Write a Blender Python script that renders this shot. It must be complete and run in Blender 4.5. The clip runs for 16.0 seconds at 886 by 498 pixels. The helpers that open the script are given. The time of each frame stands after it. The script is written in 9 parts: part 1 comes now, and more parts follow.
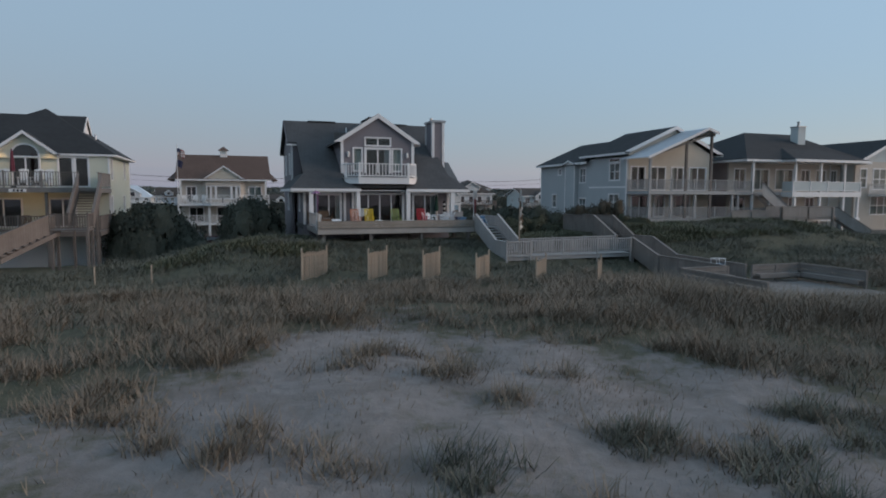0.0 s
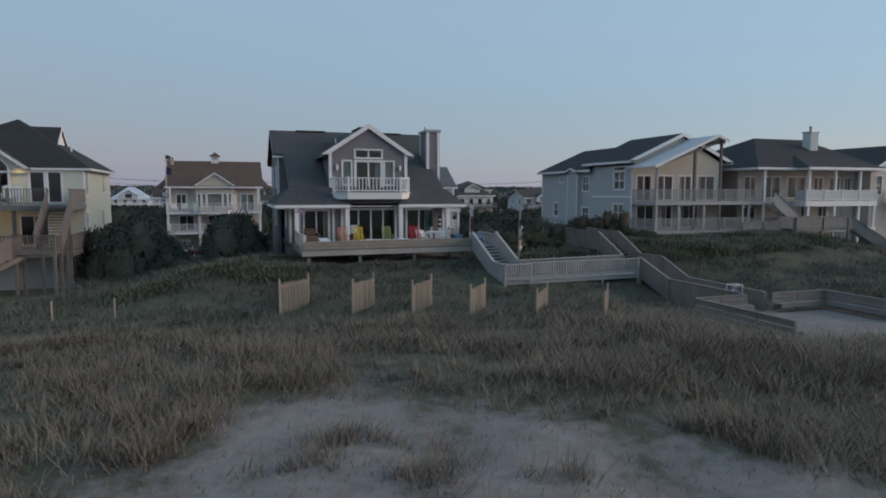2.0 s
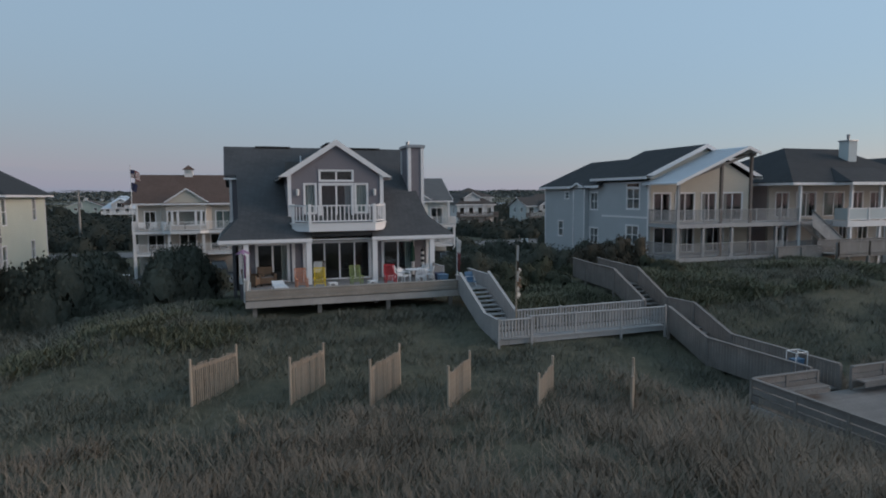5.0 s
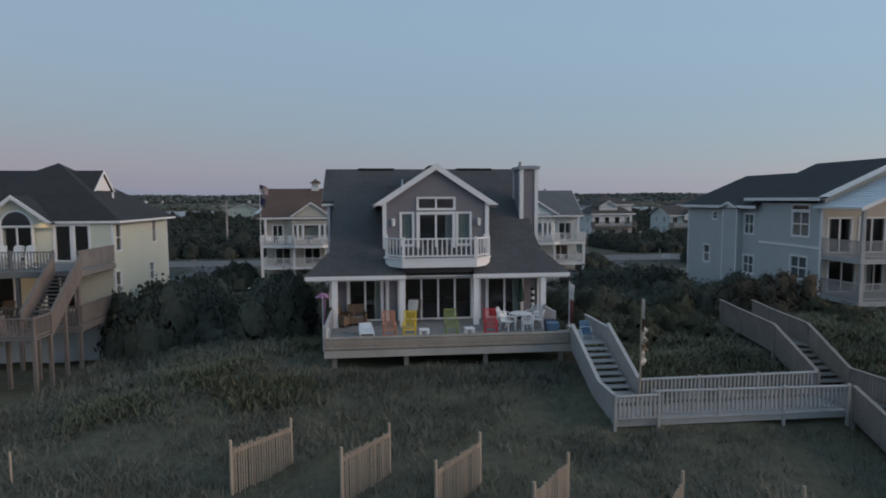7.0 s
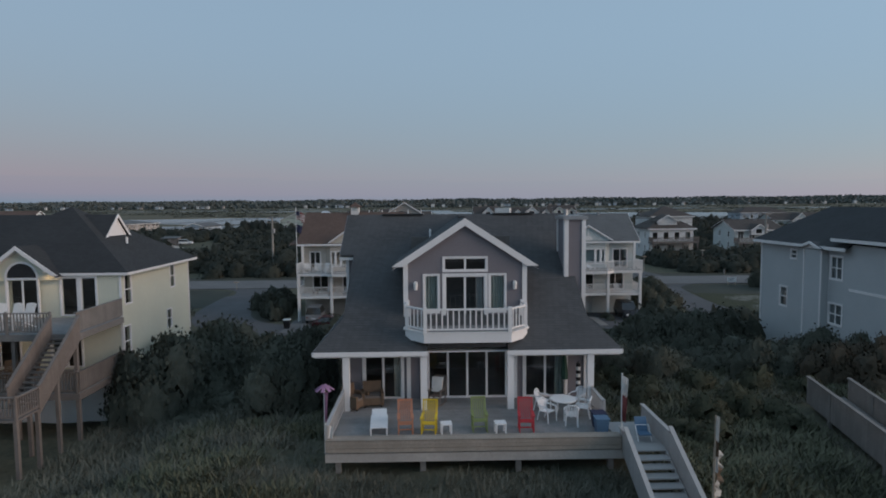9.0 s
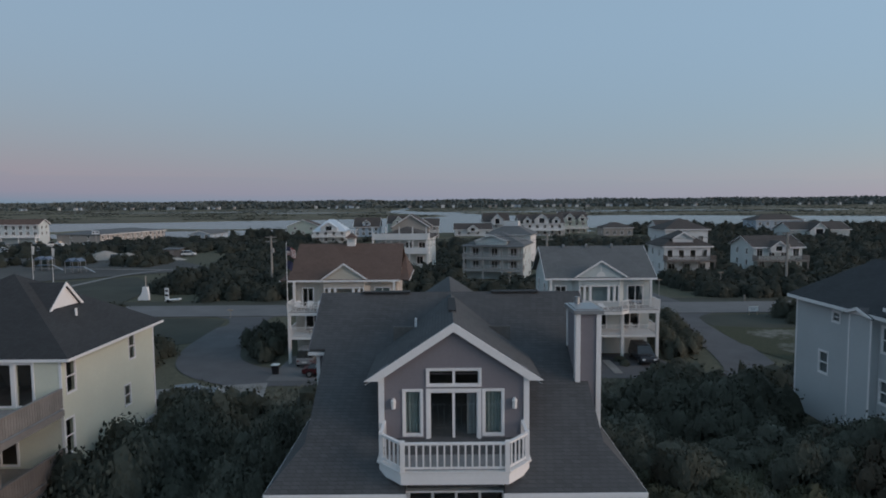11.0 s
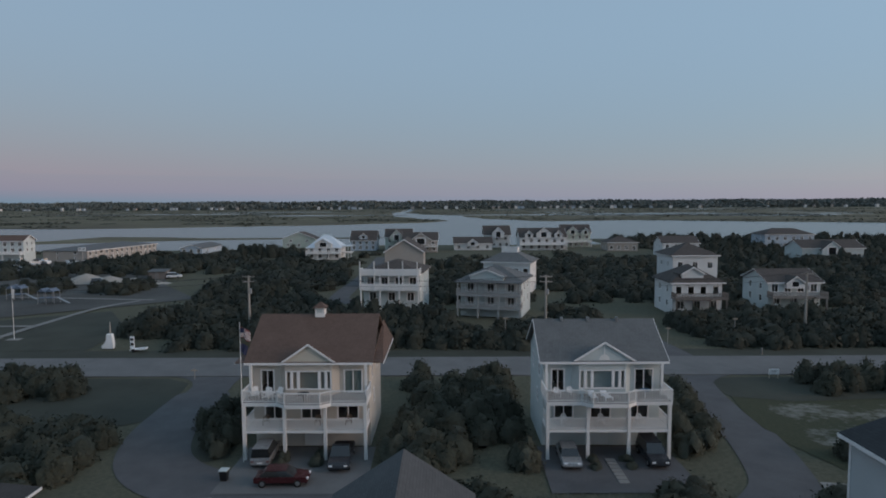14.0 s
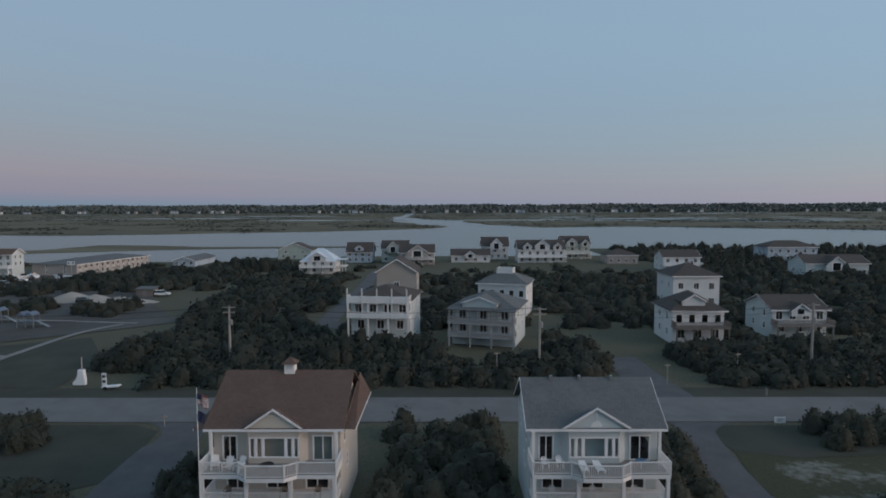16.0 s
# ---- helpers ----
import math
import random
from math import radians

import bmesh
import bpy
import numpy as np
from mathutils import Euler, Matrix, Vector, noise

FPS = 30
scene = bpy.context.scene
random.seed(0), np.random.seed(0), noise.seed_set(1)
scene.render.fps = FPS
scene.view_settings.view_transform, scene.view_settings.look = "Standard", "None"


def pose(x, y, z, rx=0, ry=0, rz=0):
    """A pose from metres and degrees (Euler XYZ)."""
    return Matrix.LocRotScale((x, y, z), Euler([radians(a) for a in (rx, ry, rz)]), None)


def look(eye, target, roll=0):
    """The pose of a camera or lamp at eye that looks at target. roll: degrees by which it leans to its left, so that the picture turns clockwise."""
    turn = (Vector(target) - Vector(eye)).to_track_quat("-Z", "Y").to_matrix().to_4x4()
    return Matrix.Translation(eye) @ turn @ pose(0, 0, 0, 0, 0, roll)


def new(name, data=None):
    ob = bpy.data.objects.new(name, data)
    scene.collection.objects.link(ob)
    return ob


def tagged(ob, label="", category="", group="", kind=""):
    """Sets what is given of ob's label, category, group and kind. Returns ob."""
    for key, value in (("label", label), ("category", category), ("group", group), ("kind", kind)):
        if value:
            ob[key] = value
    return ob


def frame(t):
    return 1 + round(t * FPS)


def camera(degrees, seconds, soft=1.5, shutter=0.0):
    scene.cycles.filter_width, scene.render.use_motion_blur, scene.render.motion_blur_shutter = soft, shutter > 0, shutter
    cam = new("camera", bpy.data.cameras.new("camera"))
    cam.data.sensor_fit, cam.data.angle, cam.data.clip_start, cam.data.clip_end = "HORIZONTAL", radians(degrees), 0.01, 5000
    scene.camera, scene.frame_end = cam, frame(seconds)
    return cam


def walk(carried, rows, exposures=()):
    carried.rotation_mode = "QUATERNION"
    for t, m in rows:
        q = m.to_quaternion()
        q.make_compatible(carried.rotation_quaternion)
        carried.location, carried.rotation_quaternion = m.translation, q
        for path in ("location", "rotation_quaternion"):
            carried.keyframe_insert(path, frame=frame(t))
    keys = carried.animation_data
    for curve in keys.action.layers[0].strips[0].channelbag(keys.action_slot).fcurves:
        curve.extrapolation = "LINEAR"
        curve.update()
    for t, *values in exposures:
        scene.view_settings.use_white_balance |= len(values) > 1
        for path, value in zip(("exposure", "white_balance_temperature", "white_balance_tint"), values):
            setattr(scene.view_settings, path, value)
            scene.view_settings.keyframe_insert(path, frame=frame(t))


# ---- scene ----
cam = camera(71.9, 16.0, soft=1.85, shutter=0.2)
EXPOSURE = 0.48
PATH = [
    (0, (-10.642, -45.505, 5.245), (-9.988, -43.623, 5.067), 0.2),
    (0.5, (-10.458, -45.265, 5.53), (-9.807, -43.383, 5.35), 0.2),
    (1, (-10.177, -44.664, 5.813), (-9.526, -42.782, 5.633), 0.1),
    (1.5, (-9.831, -43.997, 6.11), (-9.18, -42.115, 5.927), 0.1),
    (2, (-9.279, -42.987, 6.47), (-8.63, -41.104, 6.285), -0.0),
    (2.5, (-8.767, -41.916, 6.759), (-8.118, -40.034, 6.575), -0.1),
    (3, (-8.154, -40.617, 7.053), (-7.504, -38.735, 6.87), -0.1),
    (3.5, (-7.595, -39.41, 7.299), (-6.942, -37.528, 7.117), -0.1),
    (4, (-6.847, -38.241, 7.578), (-6.196, -36.358, 7.399), -0.3),
    (6.3, (-3.969, -33.697, 8.887), (-3.423, -31.78, 8.722), -0.1),
    (6.5, (-3.576, -33.179, 9.13), (-3.11, -31.241, 8.96), -0.3),
    (7, (-3.011, -32.093, 9.411), (-2.804, -30.111, 9.248), -0.3),
    (7.5, (-2.561, -31.105, 9.783), (-2.457, -29.114, 9.623), -0.3),
    (8, (-2.163, -29.907, 10.291), (-2.094, -27.914, 10.14), -0.2),
    (8.5, (-1.888, -28.916, 11.117), (-1.836, -26.923, 10.962), -0.3),
    (9, (-1.475, -27.607, 11.954), (-1.441, -25.613, 11.805), -0.5),
    (11.5, (-0.098, -20.653, 16.815), (-0.099, -18.659, 16.665), -0.4),
    (12, (0.247, -18.886, 17.983), (0.245, -16.891, 17.832), -0.4),
    (12.5, (0.655, -17.451, 19.071), (0.649, -15.457, 18.92), -0.4),
    (13, (1.156, -15.739, 20.351), (1.147, -13.745, 20.198), -0.3),
    (13.5, (1.594, -14.222, 21.425), (1.582, -12.227, 21.273), -0.3),
    (14, (2.024, -12.755, 22.622), (2.013, -10.76, 22.471), -0.3),
    (14.5, (2.48, -11.247, 23.681), (2.469, -9.252, 23.531), -0.3),
    (15, (3.018, -9.804, 24.862), (3.006, -7.81, 24.714), -0.3),
    (15.5, (3.521, -8.713, 25.947), (3.507, -6.718, 25.801), -0.2),
    (16, (4.106, -7.503, 26.987), (4.091, -5.508, 26.845), -0.2),
]
walk(cam, [(t, look(eye, target, roll)) for t, eye, target, roll in PATH], exposures=[(0.0, EXPOSURE + 0.14, 6500, 10), (4.0, EXPOSURE + 0.14, 6500, 10), (7.5, EXPOSURE + 0.03, 6500, 10), (12.0, EXPOSURE, 6430, 10), (16.0, EXPOSURE - 0.04, 6430, 10)])

# ---- world and sun: clear sky just after sunrise glow, light from the sea behind the camera ----
SUN_AZ = radians(107)
SUN_EL = radians(-0.6)
world = bpy.data.worlds.new("dusk_sky")
scene.world = world
world.use_nodes = True
wn = world.node_tree
wn.nodes.clear()
sky = wn.nodes.new("ShaderNodeTexSky")
sky.sky_type = "NISHITA"
sky.sun_disc = False
sky.sun_elevation = SUN_EL
sky.sun_rotation = SUN_AZ
sky.altitude = 0
sky.air_density, sky.dust_density, sky.ozone_density = 1.0, 0.0, 2.0
bg = wn.nodes.new("ShaderNodeBackground")
bg.inputs["Strength"].default_value = 0.14
# light scattered more than once, which the sky model leaves out
veil = wn.nodes.new("ShaderNodeBackground")
veil.inputs["Color"].default_value = (0.147, 0.214, 0.279, 1)
# it is stronger overhead and on the sun's side than along the horizon away from it
aim = wn.nodes.new("ShaderNodeTexCoord")
part_z = wn.nodes.new("ShaderNodeSeparateXYZ")
wn.links.new(aim.outputs["Generated"], part_z.inputs[0])
rise = wn.nodes.new("ShaderNodeMapRange")
rise.interpolation_type = "SMOOTHSTEP"
for key, value in (("From Min", -0.02), ("From Max", 0.3), ("To Min", 0.96), ("To Max", 1.2)):
    rise.inputs[key].default_value = value
wn.links.new(part_z.outputs["Z"], rise.inputs["Value"])
toward = wn.nodes.new("ShaderNodeVectorMath")
toward.operation = "DOT_PRODUCT"
toward.inputs[1].default_value = (math.sin(SUN_AZ) * 0.14, math.cos(SUN_AZ) * 0.14, 0.0)
wn.links.new(aim.outputs["Generated"], toward.inputs[0])
total = wn.nodes.new("ShaderNodeMath")
total.operation = "ADD"
wn.links.new(rise.outputs["Result"], total.inputs[0])
wn.links.new(toward.outputs["Value"], total.inputs[1])
wn.links.new(total.outputs[0], veil.inputs["Strength"])
both = wn.nodes.new("ShaderNodeAddShader")
wout = wn.nodes.new("ShaderNodeOutputWorld")
wn.links.new(sky.outputs[0], bg.inputs["Color"])
wn.links.new(bg.outputs[0], both.inputs[0])
wn.links.new(veil.outputs[0], both.inputs[1])
wn.links.new(both.outputs[0], wout.inputs["Surface"])

sun_data = bpy.data.lights.new("sun", "SUN")
sun_data.energy = 1.35
sun_data.angle = radians(40)
sun_data.color = (1.0, 0.76, 0.62)
sun = new("sun", sun_data)
_d = Vector((math.sin(SUN_AZ) * math.cos(radians(14)), math.cos(SUN_AZ) * math.cos(radians(14)), math.sin(radians(14))))
sun.matrix_basis = look(_d * 300, (0, 0, 0))


# ---- materials ----
def _nodes(name):
    m = bpy.data.materials.new(name)
    m.use_nodes = True
    nt = m.node_tree
    return m, nt, nt.nodes["Principled BSDF"], nt.nodes["Material Output"]


def _n(nt, kind, **kw):
    nd = nt.nodes.new(kind)
    for k, v in kw.items():
        nd.inputs[k].default_value = v
    return nd


def _math(nt, op, a, b=None):
    nd = nt.nodes.new("ShaderNodeMath")
    nd.operation = op
    for i, v in enumerate((a, b)):
        if v is None:
            continue
        if isinstance(v, (int, float)):
            nd.inputs[i].default_value = v
        else:
            nt.links.new(v, nd.inputs[i])
    return nd.outputs[0]


def _mix(nt, fac, a, b, blend="MIX"):
    nd = nt.nodes.new("ShaderNodeMix")
    nd.data_type, nd.blend_type = "RGBA", blend
    for sock, v in ((nd.inputs["Factor"], fac), (nd.inputs["A"], a), (nd.inputs["B"], b)):
        if isinstance(v, (int, float)):
            sock.default_value = v
        elif isinstance(v, tuple):
            sock.default_value = (*v, 1) if len(v) == 3 else v
        else:
            nt.links.new(v, sock)
    return nd.outputs["Result"]


def _ramp(nt, src, stops):
    nd = nt.nodes.new("ShaderNodeValToRGB")
    el = nd.color_ramp.elements
    while len(el) < len(stops):
        el.new(0.5)
    for e, (p, c) in zip(el, stops):
        e.position, e.color = p, (c, c, c, 1) if isinstance(c, (int, float)) else (*c, 1)
    nt.links.new(src, nd.inputs[0])
    return nd.outputs[0]


def _noise(nt, vec, scale, detail=4.0, rough=0.6):
    nd = _n(nt, "ShaderNodeTexNoise", Scale=scale, Detail=detail, Roughness=rough)
    nt.links.new(vec, nd.inputs["Vector"])
    return nd.outputs["Fac"]


def _scaled(nt, vec, s):
    nd = nt.nodes.new("ShaderNodeMapping")
    nd.inputs["Scale"].default_value = s
    nt.links.new(vec, nd.inputs["Vector"])
    return nd.outputs[0]


def _bump(nt, bsdf, height, strength, dist):
    nd = _n(nt, "ShaderNodeBump", Strength=strength, Distance=dist)
    nt.links.new(height, nd.inputs["Height"])
    nt.links.new(nd.outputs[0], bsdf.inputs["Normal"])


def _tone(c, k):
    return tuple(min(1.0, v * k) for v in c)


def surf(name, col, rough=0.75, var=0.18, big=0.6, fine=14.0, bump=0.15, metallic=0.0, rand=0.0, stretch=(1, 1, 1), dirt=None, lap=0.0, spec=0.3):
    """Plain painted, wooden or plastic surface: two scales of stain, fine relief, optional lap siding courses lap metres high."""
    m, nt, bsdf, _ = _nodes(name)
    tc = nt.nodes.new("ShaderNodeTexCoord").outputs["Object"]
    v = _scaled(nt, tc, stretch)
    n1, n2 = _noise(nt, v, big, 5), _noise(nt, v, fine, 3)
    c = _mix(nt, _ramp(nt, n1, [(0.3, 0.0), (0.7, 1.0)]), _tone(col, 1 - var), _tone(col, 1 + var))
    c = _mix(nt, _ramp(nt, n2, [(0.35, 0.0), (0.65, 0.5)]), c, dirt or _tone(col, 1 - 1.6 * var))
    if rand:
        oi = nt.nodes.new("ShaderNodeObjectInfo").outputs["Random"]
        c = _mix(nt, _math(nt, "MULTIPLY", oi, rand), c, _tone(col, 0.45))
    nt.links.new(c, bsdf.inputs["Base Color"])
    nt.links.new(_ramp(nt, n2, [(0.2, max(0.0, rough - 0.1)), (0.8, min(1.0, rough + 0.1))]), bsdf.inputs["Roughness"])
    bsdf.inputs["Metallic"].default_value = metallic
    bsdf.inputs["Specular IOR Level"].default_value = spec
    if lap:
        sep = nt.nodes.new("ShaderNodeSeparateXYZ")
        nt.links.new(tc, sep.inputs[0])
        saw = _math(nt, "FRACT", _math(nt, "DIVIDE", sep.outputs["Z"], lap))
        hgt = _math(nt, "ADD", _math(nt, "MULTIPLY", saw, -1.0), _math(nt, "MULTIPLY", n2, 0.15))
        _bump(nt, bsdf, hgt, 0.7, 0.02)
    elif bump:
        _bump(nt, bsdf, n2, bump, 0.01)
    return m


def shingle(name, col, course=0.16, var=0.11):
    m, nt, bsdf, _ = _nodes(name)
    tc = nt.nodes.new("ShaderNodeTexCoord").outputs["Object"]
    sep = nt.nodes.new("ShaderNodeSeparateXYZ")
    nt.links.new(tc, sep.inputs[0])
    comb = nt.nodes.new("ShaderNodeCombineXYZ")
    nt.links.new(_math(nt, "ADD", sep.outputs["X"], sep.outputs["Y"]), comb.inputs["X"])
    nt.links.new(_math(nt, "MULTIPLY", sep.outputs["Z"], 1.9), comb.inputs["Y"])
    br = _n(nt, "ShaderNodeTexBrick", Scale=1.0)
    br.inputs["Brick Width"].default_value = 0.32
    br.inputs["Row Height"].default_value = course
    br.inputs["Mortar Size"].default_value = 0.012
    br.inputs["Color1"].default_value = (*_tone(col, 1 - var), 1)
    br.inputs["Color2"].default_value = (*_tone(col, 1 + var), 1)
    br.inputs["Mortar"].default_value = (*_tone(col, 0.62), 1)
    nt.links.new(comb.outputs[0], br.inputs["Vector"])
    n1 = _noise(nt, tc, 0.45, 5)
    c = _mix(nt, _ramp(nt, n1, [(0.35, 0.0), (0.7, 0.3)]), br.outputs["Color"], _tone(col, 1.45))
    nt.links.new(c, bsdf.inputs["Base Color"])
    bsdf.inputs["Roughness"].default_value = 0.9
    bsdf.inputs["Specular IOR Level"].default_value = 0.25
    _bump(nt, bsdf, _math(nt, "ADD", _math(nt, "MULTIPLY", br.outputs["Fac"], -1.0), _math(nt, "MULTIPLY", _noise(nt, tc, 60), 0.4)), 0.35, 0.009)
    return m


def glass_pane(name, tint=(0.75, 0.8, 0.8), rough=0.02):
    m, nt, bsdf, out = _nodes(name)
    nt.nodes.remove(bsdf)
    tr = nt.nodes.new("ShaderNodeBsdfTransparent")
    tr.inputs[0].default_value = (*tint, 1)
    gl = nt.nodes.new("ShaderNodeBsdfGlossy")
    gl.inputs["Roughness"].default_value = rough
    fr = _n(nt, "ShaderNodeLayerWeight", Blend=0.5)
    mx = nt.nodes.new("ShaderNodeMixShader")
    nt.links.new(_math(nt, "ADD", _math(nt, "MULTIPLY", _math(nt, "POWER", fr.outputs["Facing"], 4.5), 0.9), 0.075), mx.inputs[0])
    nt.links.new(tr.outputs[0], mx.inputs[1])
    nt.links.new(gl.outputs[0], mx.inputs[2])
    nt.links.new(mx.outputs[0], out.inputs["Surface"])
    return m


def foliage(name, dark, light, rand=0.6, rough=0.7, patch=0.25, leafy=0.0):
    """Leaves or blades: every island its own tone; leafy: the size in metres of the relief on closed crowns, its
    hollows shaded by colour.
    """
    m, nt, bsdf, _ = _nodes(name)
    geo = nt.nodes.new("ShaderNodeNewGeometry")
    tc = nt.nodes.new("ShaderNodeTexCoord").outputs["Object"]
    n1 = _noise(nt, tc, patch, 4)
    f = _math(nt, "ADD", _math(nt, "MULTIPLY", geo.outputs["Random Per Island"], rand), _math(nt, "MULTIPLY", _ramp(nt, n1, [(0.35, 0.0), (0.65, 1.0)]), 1 - rand))
    c = _mix(nt, f, dark, light)
    if leafy:
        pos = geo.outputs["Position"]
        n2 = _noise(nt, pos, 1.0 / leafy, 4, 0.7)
        # shade in the hollows between leaves is put into the colour
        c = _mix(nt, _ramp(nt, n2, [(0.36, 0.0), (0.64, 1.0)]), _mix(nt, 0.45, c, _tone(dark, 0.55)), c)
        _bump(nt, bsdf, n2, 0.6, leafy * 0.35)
    nt.links.new(c, bsdf.inputs["Base Color"])
    bsdf.inputs["Roughness"].default_value = rough
    bsdf.inputs["Specular IOR Level"].default_value = 0.2
    if leafy:
        # thin leaves let part of the light through
        thin = nt.nodes.new("ShaderNodeBsdfTranslucent")
        both = nt.nodes.new("ShaderNodeMixShader")
        both.inputs[0].default_value = 0.28
        nt.links.new(c, thin.inputs["Color"])
        target = bsdf.outputs[0].links[0].to_socket
        nt.links.new(bsdf.outputs[0], both.inputs[1])
        nt.links.new(thin.outputs[0], both.inputs[2])
        nt.links.new(both.outputs[0], target)
    return m


WHITE = surf("white_paint", (0.74, 0.73, 0.72), 0.55, 0.05, 0.8, 20, 0.05, dirt=(0.6, 0.59, 0.56))
TRIM = surf("white_trim", (0.78, 0.77, 0.77), 0.5, 0.04, 0.9, 25, 0.04, dirt=(0.66, 0.65, 0.63))
MAUVE = surf("mauve_grey_siding", (0.20, 0.185, 0.20), 0.7, 0.06, 0.5, 12, lap=0.13)
YELLOW = surf("pale_yellow_siding", (0.60, 0.605, 0.50), 0.7, 0.05, 0.4, 12, lap=0.13)
BLUE = surf("pale_blue_siding", (0.43, 0.455, 0.465), 0.7, 0.05, 0.4, 12, lap=0.15)
CREAM = surf("cream_siding", (0.55, 0.50, 0.42), 0.7, 0.06, 0.4, 12, lap=0.15)
PEACH = surf("tan_siding", (0.54, 0.49, 0.43), 0.7, 0.06, 0.4, 12, lap=0.13)
PALEGREY = surf("pale_grey_siding", (0.50, 0.55, 0.55), 0.7, 0.06, 0.4, 12, lap=0.13)
PINKISH = surf("dusty_pink_siding", (0.36, 0.28, 0.26), 0.7, 0.06, 0.4, 12, lap=0.15)
FARWALL = surf("far_white_siding", (0.62, 0.63, 0.63), 0.7, 0.08, 0.3, 8, lap=0.18)
FARGREEN = surf("far_sage_siding", (0.42, 0.47, 0.42), 0.7, 0.08, 0.3, 8, lap=0.18)
FARTAN = surf("far_tan_siding", (0.36, 0.33, 0.30), 0.7, 0.08, 0.3, 8, lap=0.18)
FARBLUE = surf("far_blue_siding", (0.38, 0.45, 0.52), 0.7, 0.08, 0.3, 8, lap=0.18)
ROOF_DARK = shingle("charcoal_shingle", (0.075, 0.077, 0.08))
ROOF_BLACK = shingle("dark_slate_shingle", (0.04, 0.043, 0.046))
ROOF_RED = shingle("red_brown_shingle", (0.115, 0.078, 0.064))
ROOF_GREY = shingle("weathered_grey_shingle", (0.12, 0.126, 0.13))
ROOF_BROWN = shingle("brown_grey_shingle", (0.075, 0.065, 0.06))
METAL_ROOF = surf("white_metal_roof", (0.62, 0.66, 0.70), 0.35, 0.05, 0.5, 10, 0.03, metallic=0.3)
ZINC = surf("dull_zinc", (0.35, 0.36, 0.37), 0.45, 0.1, 2, 20, 0.05, metallic=0.8)
WOOD_GREY = surf("weathered_grey_wood", (0.24, 0.224, 0.21), 0.85, 0.2, 0.9, 18, 0.3, rand=0.25)
WOOD_TAN = surf("weathered_tan_boards", (0.34, 0.295, 0.25), 0.85, 0.2, 0.9, 18, 0.3, rand=0.25)
WOOD_RIM = surf("pale_weathered_joist", (0.41, 0.38, 0.35), 0.8, 0.16, 0.8, 16, 0.2, rand=0.15)
WOOD_DECK = surf("grey_deck_boards", (0.27, 0.27, 0.27), 0.85, 0.18, 1.2, 12, 0.3, rand=0.3)
WOOD_BROWN = surf("brown_treated_wood", (0.2, 0.174, 0.158), 0.85, 0.2, 0.9, 16, 0.3, rand=0.25)
WOOD_MID = surf("grey_brown_rail_wood", (0.29, 0.275, 0.26), 0.8, 0.12, 0.8, 16, 0.15, rand=0.2)
WOOD_PALE = surf("pale_new_lumber", (0.43, 0.355, 0.28), 0.8, 0.15, 1.0, 16, 0.25, rand=0.3)
WOOD_PAINTED = surf("pale_grey_painted_wood", (0.40, 0.395, 0.39), 0.7, 0.12, 0.8, 16, 0.15, rand=0.15)
POLE_WOOD = surf("creosoted_pole", (0.33, 0.31, 0.285), 0.9, 0.2, 0.8, 20, 0.3)
GLASS = glass_pane("window_glass")
# unlit rooms: their gloom is put into this dark base colour
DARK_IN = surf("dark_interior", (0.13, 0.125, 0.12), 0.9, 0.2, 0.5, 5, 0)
CURTAIN = surf("pale_green_curtain", (0.31, 0.36, 0.345), 0.9, 0.12, 3, 9, 0.2, stretch=(6, 6, 0.4))
BLIND = surf("grey_window_blind", (0.30, 0.31, 0.32), 0.9, 0.1, 3, 9, 0.1, stretch=(1, 1, 8))
CURTAIN_W = surf("off_white_curtain", (0.50, 0.47, 0.42), 0.9, 0.12, 3, 9, 0.2, stretch=(6, 6, 0.4))
BLACK = surf("black_paint", (0.02, 0.02, 0.022), 0.5, 0.2, 2, 20, 0.05)
CONCRETE = surf("concrete", (0.23, 0.225, 0.215), 0.9, 0.15, 0.5, 9, 0.25)
ASPHALT = surf("asphalt", (0.15, 0.15, 0.15), 0.9, 0.18, 0.25, 14, 0.3, dirt=(0.11, 0.11, 0.11))
ASPHALT_OLD = surf("worn_asphalt_drive", (0.10, 0.10, 0.105), 0.9, 0.2, 0.3, 14, 0.3)
PLASTIC_W = surf("white_plastic", (0.78, 0.79, 0.80), 0.4, 0.04, 2, 20, 0.03)
P_ORANGE = surf("orange_paint", (0.50, 0.22, 0.13), 0.55, 0.1, 2, 20, 0.05)
P_YELLOW = surf("yellow_paint", (0.72, 0.50, 0.04), 0.55, 0.1, 2, 20, 0.05)
P_GREEN = surf("green_paint", (0.24, 0.29, 0.11), 0.55, 0.1, 2, 20, 0.05)
P_RED = surf("red_paint", (0.50, 0.045, 0.055), 0.55, 0.1, 2, 20, 0.05)
MAROON = surf("maroon_fabric", (0.12, 0.03, 0.045), 0.8, 0.15, 3, 20, 0.1)
P_PURPLE = surf("purple_fabric", (0.34, 0.19, 0.31), 0.8, 0.15, 3, 20, 0.1)
P_BLUE = surf("blue_plastic", (0.09, 0.17, 0.27), 0.5, 0.1, 2, 20, 0.05)
FLAG_RED = surf("faded_red_cloth", (0.22, 0.075, 0.075), 0.85, 0.1, 3, 20, 0.1)
FLAG_BLUE = surf("navy_cloth", (0.035, 0.04, 0.08), 0.85, 0.1, 3, 20, 0.1)
FLAG_WHITE = surf("white_cloth", (0.65, 0.64, 0.62), 0.85, 0.1, 3, 20, 0.1)
